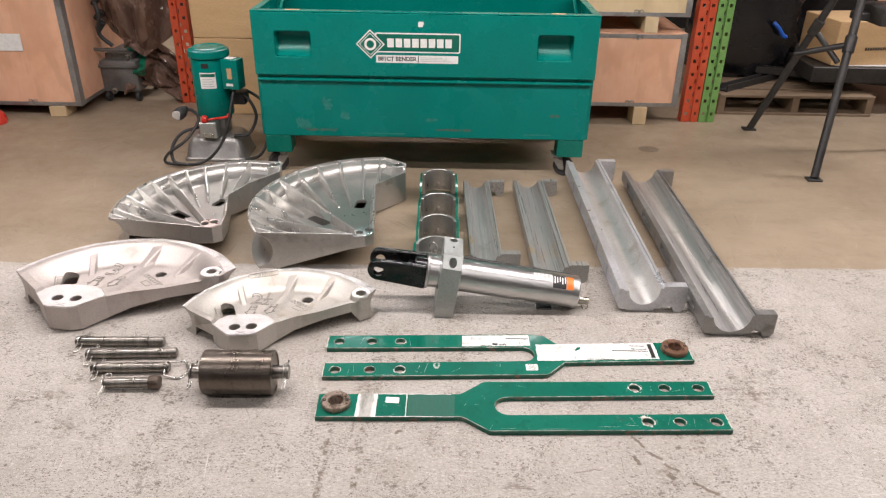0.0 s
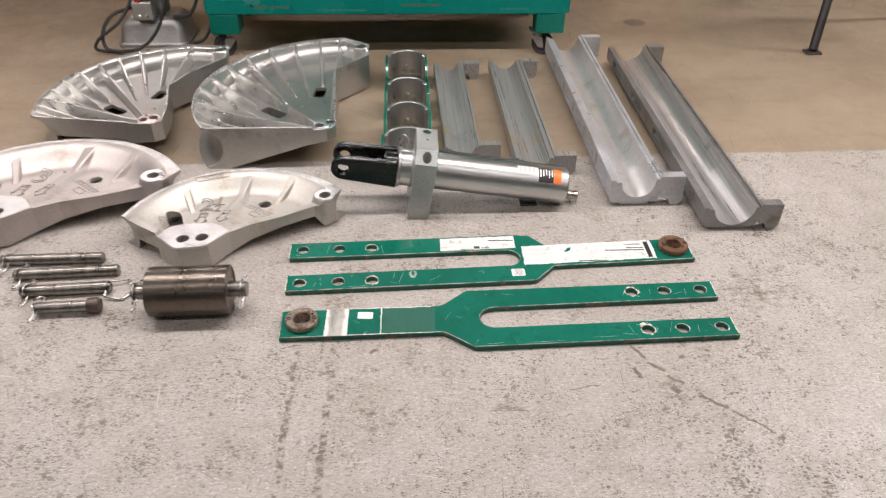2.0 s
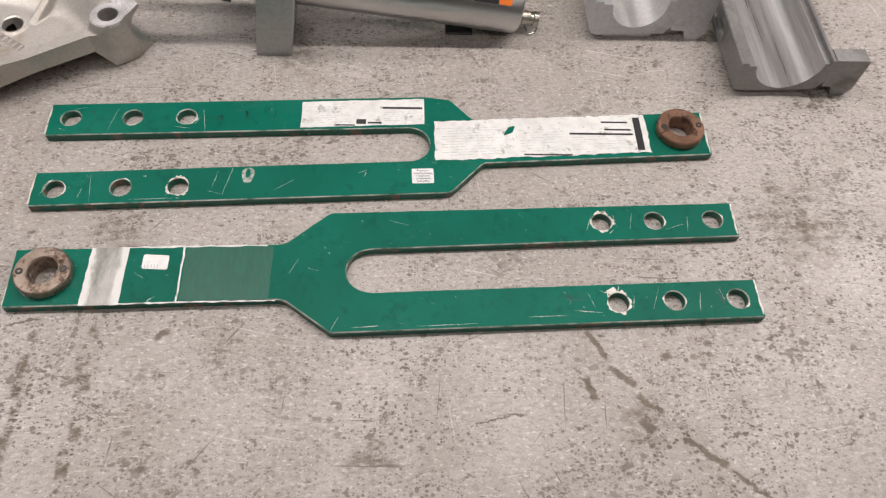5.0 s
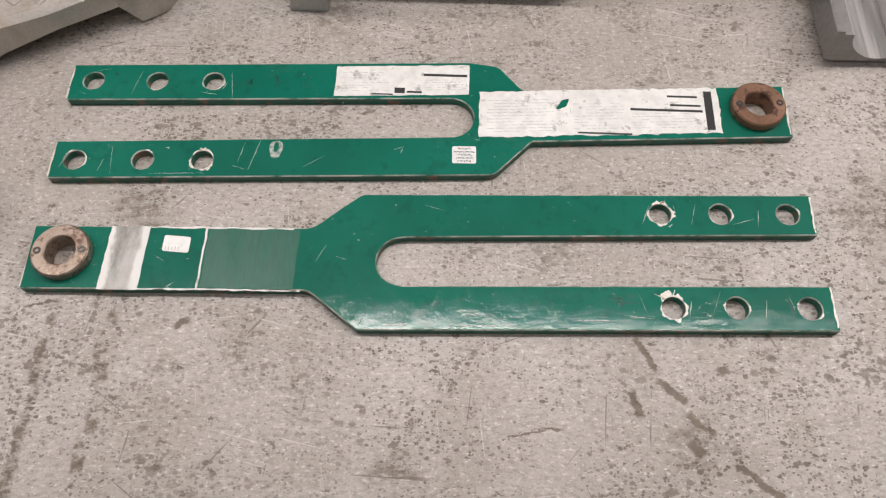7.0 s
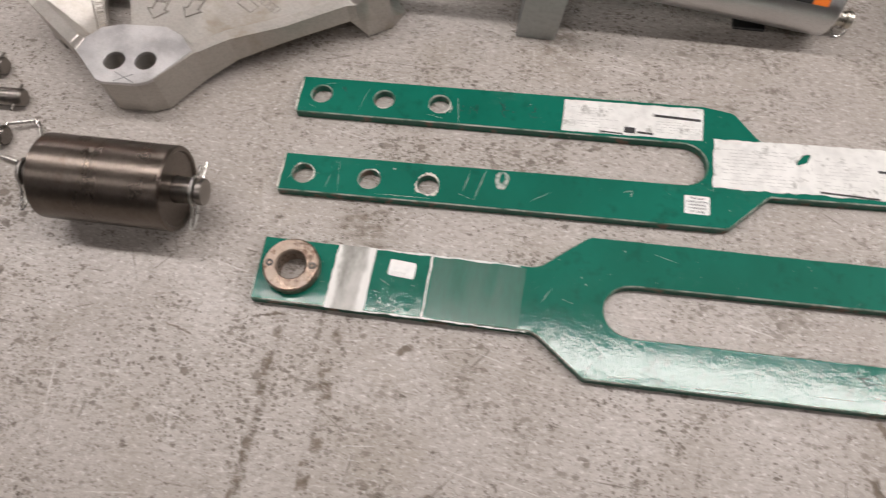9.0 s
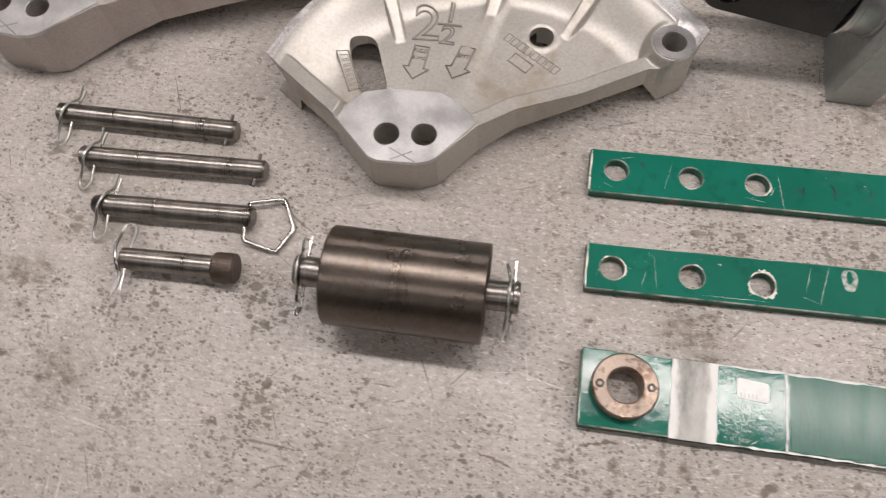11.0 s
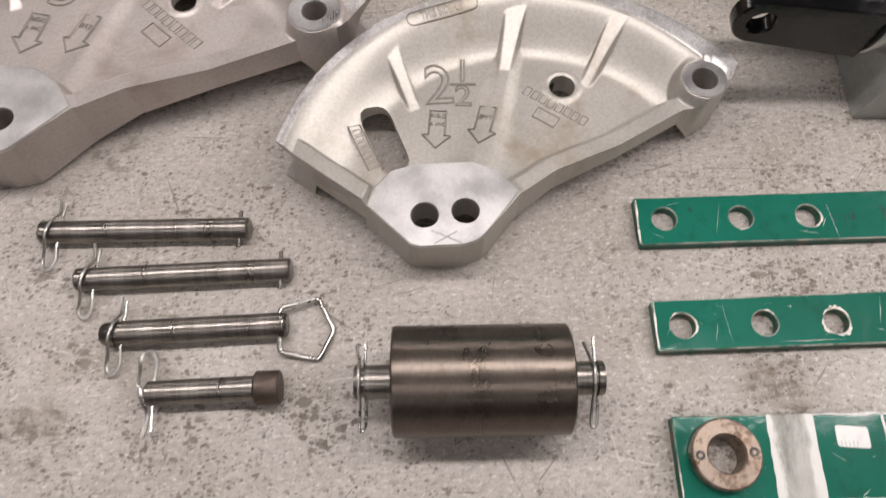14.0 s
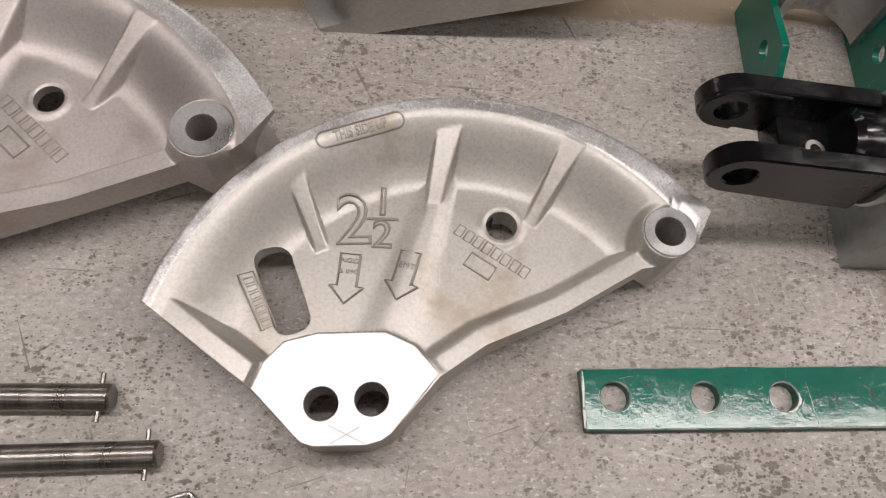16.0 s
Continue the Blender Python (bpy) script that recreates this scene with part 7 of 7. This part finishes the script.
foot = thing("stand_foot", pose(-2.50, 4.16, 0), "red rubber foot on a grey tube leg", "stand")
part("shoe", lathe([(0, 0.0), (0.066, 0.0), (0.070, 0.012), (0.060, 0.050), (0.030, 0.085), (0.024, 0.09), (0, 0.09)], 26), RED, foot, "red rubber foot")
part("tube", rod((0.0, 0, 0.085), (-0.16, 0.06, 0.70), 0.017, 18), GALV, foot, "grey metal tube")

# ---- pallet and what lies on it ----
pal = thing("pallet", pose(2.04, 4.56, 0), "weathered wooden pallet with gaps between its boards", "pallet")
for i in range(7):
    y0 = 0.002 + i * 0.145
    part("deck_board", cuboid(-0.455, 0.455, y0, y0 + 0.115, 0.104, 0.121, 0.002), PALLET, pal)
for i in (0, 3, 6):
    part("base_board", cuboid(-0.455, 0.455, 0.002 + i * 0.145, 0.102 + i * 0.145, 0.0, 0.016, 0.002), PALLET, pal)
for x in (-0.435, 0.0, 0.435):
    part("stringer", cuboid(x - 0.02, x + 0.02, 0.004, 0.99, 0.0165, 0.1035, 0.002), PALLET, pal)

tagged(part("steel_channel", moved(joined(cuboid(0, 0.62, -0.03, 0.03, 0, 0.006, 0.001), cuboid(0, 0.62, -0.03, -0.024, 0.0055, 0.04, 0.001), cuboid(0, 0.62, 0.024, 0.03, 0.0055, 0.04, 0.001)), pose(1.62, 4.63, 0.1215, 0, 0, 38)), DARK_IRON), "black steel channel lying across the pallet", "steel channel", "black channels on the pallet")
tagged(part("steel_channel", moved(joined(cuboid(0, 0.80, -0.03, 0.03, 0, 0.006, 0.001), cuboid(0, 0.80, -0.03, -0.024, 0.0055, 0.04, 0.001), cuboid(0, 0.80, 0.024, 0.03, 0.0055, 0.04, 0.001)), pose(1.92, 4.95, 0.1620, 0, 0, -22)), DARK_IRON), "black steel channel crossing the first", "steel channel", "black channels on the pallet")


def lump(name, x, y, z, sx, sy, sz, material, seed, label, category):
    bm = bmesh.new()
    bmesh.ops.create_icosphere(bm, subdivisions=5, radius=1)
    for v in bm.verts:
        n = v.co.normalized()
        k = 1 + 0.28 * noise.noise(n * 1.6 + Vector((seed, 0, 0))) + 0.14 * (1 - 2 * abs(noise.noise(n * 4 + Vector((0, seed, 0))))) + 0.05 * noise.noise(n * 12)
        p = n * k
        v.co = Vector((max(-1, min(1, p.x * 1.25)) * sx, max(-1, min(1, p.y * 1.25)) * sy, max(0.0, (p.z + 0.8) * 0.56) * sz))
    ob = tagged(part(name, bm, material, smooth=40), label, category)
    ob.matrix_basis = pose(x, y, z)
    return ob


lump("wrapped_load", 1.86, 5.22, 0.1215, 0.30, 0.26, 0.80, WRAP, 3.1, "bundle of parts in dark shrink wrap on the pallet", "wrapped load")
lump("wrapped_load", 2.52, 5.75, 0.0, 0.42, 0.26, 1.25, WRAP, 8.4, "tall dark wrapped load behind the pallet", "wrapped load")
tagged(part("strap", wire([(1.955, 4.915, 0.47), (1.99, 4.905, 0.44), (2.02, 4.905, 0.40), (2.05, 4.91, 0.385)], 0.012, 8, 4), BLUE), "short blue strap on the wrapped bundle", "strap")
shelf = tagged(part("steel_shelf", cuboid(2.12, 3.3, 4.62, 5.3, 0.185, 0.275, 0.004), DARK_IRON), "dark steel shelf beam along the pallet", "shelf")
tagged(part("paper_sheet", cuboid(2.26, 2.62, 4.66, 4.9, 0.2755, 0.2785, 0), WHITE), "white paper under the cardboard box", "paper")
carton_b = thing("cardboard_box", pose(2.45, 4.86, 0.279), "brown cardboard box with faded printing on a shelf", "cardboard box")
part("body", moved(cuboid(-0.25, 0.27, -0.18, 0.18, 0, 0.25, 0.004), Matrix.Rotation(radians(8), 4, "Z")), CARD, carton_b)
part("printing", moved(bars([(-0.06 + 0.016 * i, -0.1815, -0.049 + 0.016 * i, -0.1805) for i in range(10)], 0.085, 0.102), Matrix.Rotation(radians(8), 4, "Z")), DARK_IRON, carton_b)
crate(2.75, 3.9, 5.5, 6.4, 0.10, 1.3, PLY_RED, "plywood crate in the dark behind the pallet")

# ---- tripod stand ----
tri = thing("tripod_stand", pose(1.95, 3.95, 0), "black steel tripod pipe stand with clamped braces", "tripod stand")
apex = Vector((0.0, 0.02, 1.06))
feet = (Vector((-0.229, -0.41, 0.0)), Vector((-0.272, 0.335, 0.0)), Vector((0.55, 0.05, 0.0)))
for i, f in enumerate(feet):
    d = (apex - f).normalized()
    leg = part("leg", rod(f + d * 0.012, apex, 0.0185, 20), DARK_IRON, tri, "black tube leg")
    part("foot_plate", moved(cuboid(-0.034, 0.034, -0.024, 0.024, 0.0, 0.010, 0.002), Matrix.Translation(f)), DARK_IRON, leg)
    part("collar", rod(f + d * 0.60, f + d * 0.68, 0.026, 20, 0.004), DARK_IRON, leg, "clamp collar")
part("head", lathe([(0, 0.98), (0.055, 0.98), (0.062, 1.0), (0.062, 1.08), (0.05, 1.1), (0, 1.1)], 26, Matrix.Translation((0, 0.02, 0))), DARK_IRON, tri)
d0, d1 = (apex - feet[0]).normalized(), (apex - feet[1]).normalized()
k0 = feet[0] + d0 * 0.64
part("brace", rod(k0, k0 + Vector((-0.20, 0.10, -0.07)), 0.014, 16), DARK_IRON, tri, "short clamped brace tube")
k1 = feet[1] + d1 * 0.62
part("brace", rod(k1 + Vector((0.01, 0, 0.0)), k1 + Vector((0.10, -0.12, -0.13)), 0.014, 16), DARK_IRON, tri, "short clamped brace tube")
part("chain_vise", rod(apex + Vector((0, 0, -0.22)), apex + Vector((0, 0, 0.0)), 0.035, 20, 0.006), DARK_IRON, tri)
part("tool_tray", cuboid(0.03, 0.36, -0.14, 0.12, 0.655, 0.735, 0.012, 2), DARK_IRON, tri, "dark tray under the stand head")
part("tray_bracket", cuboid(-0.03, 0.035, -0.04, 0.04, 0.665, 0.70, 0.004), DARK_IRON, tri)
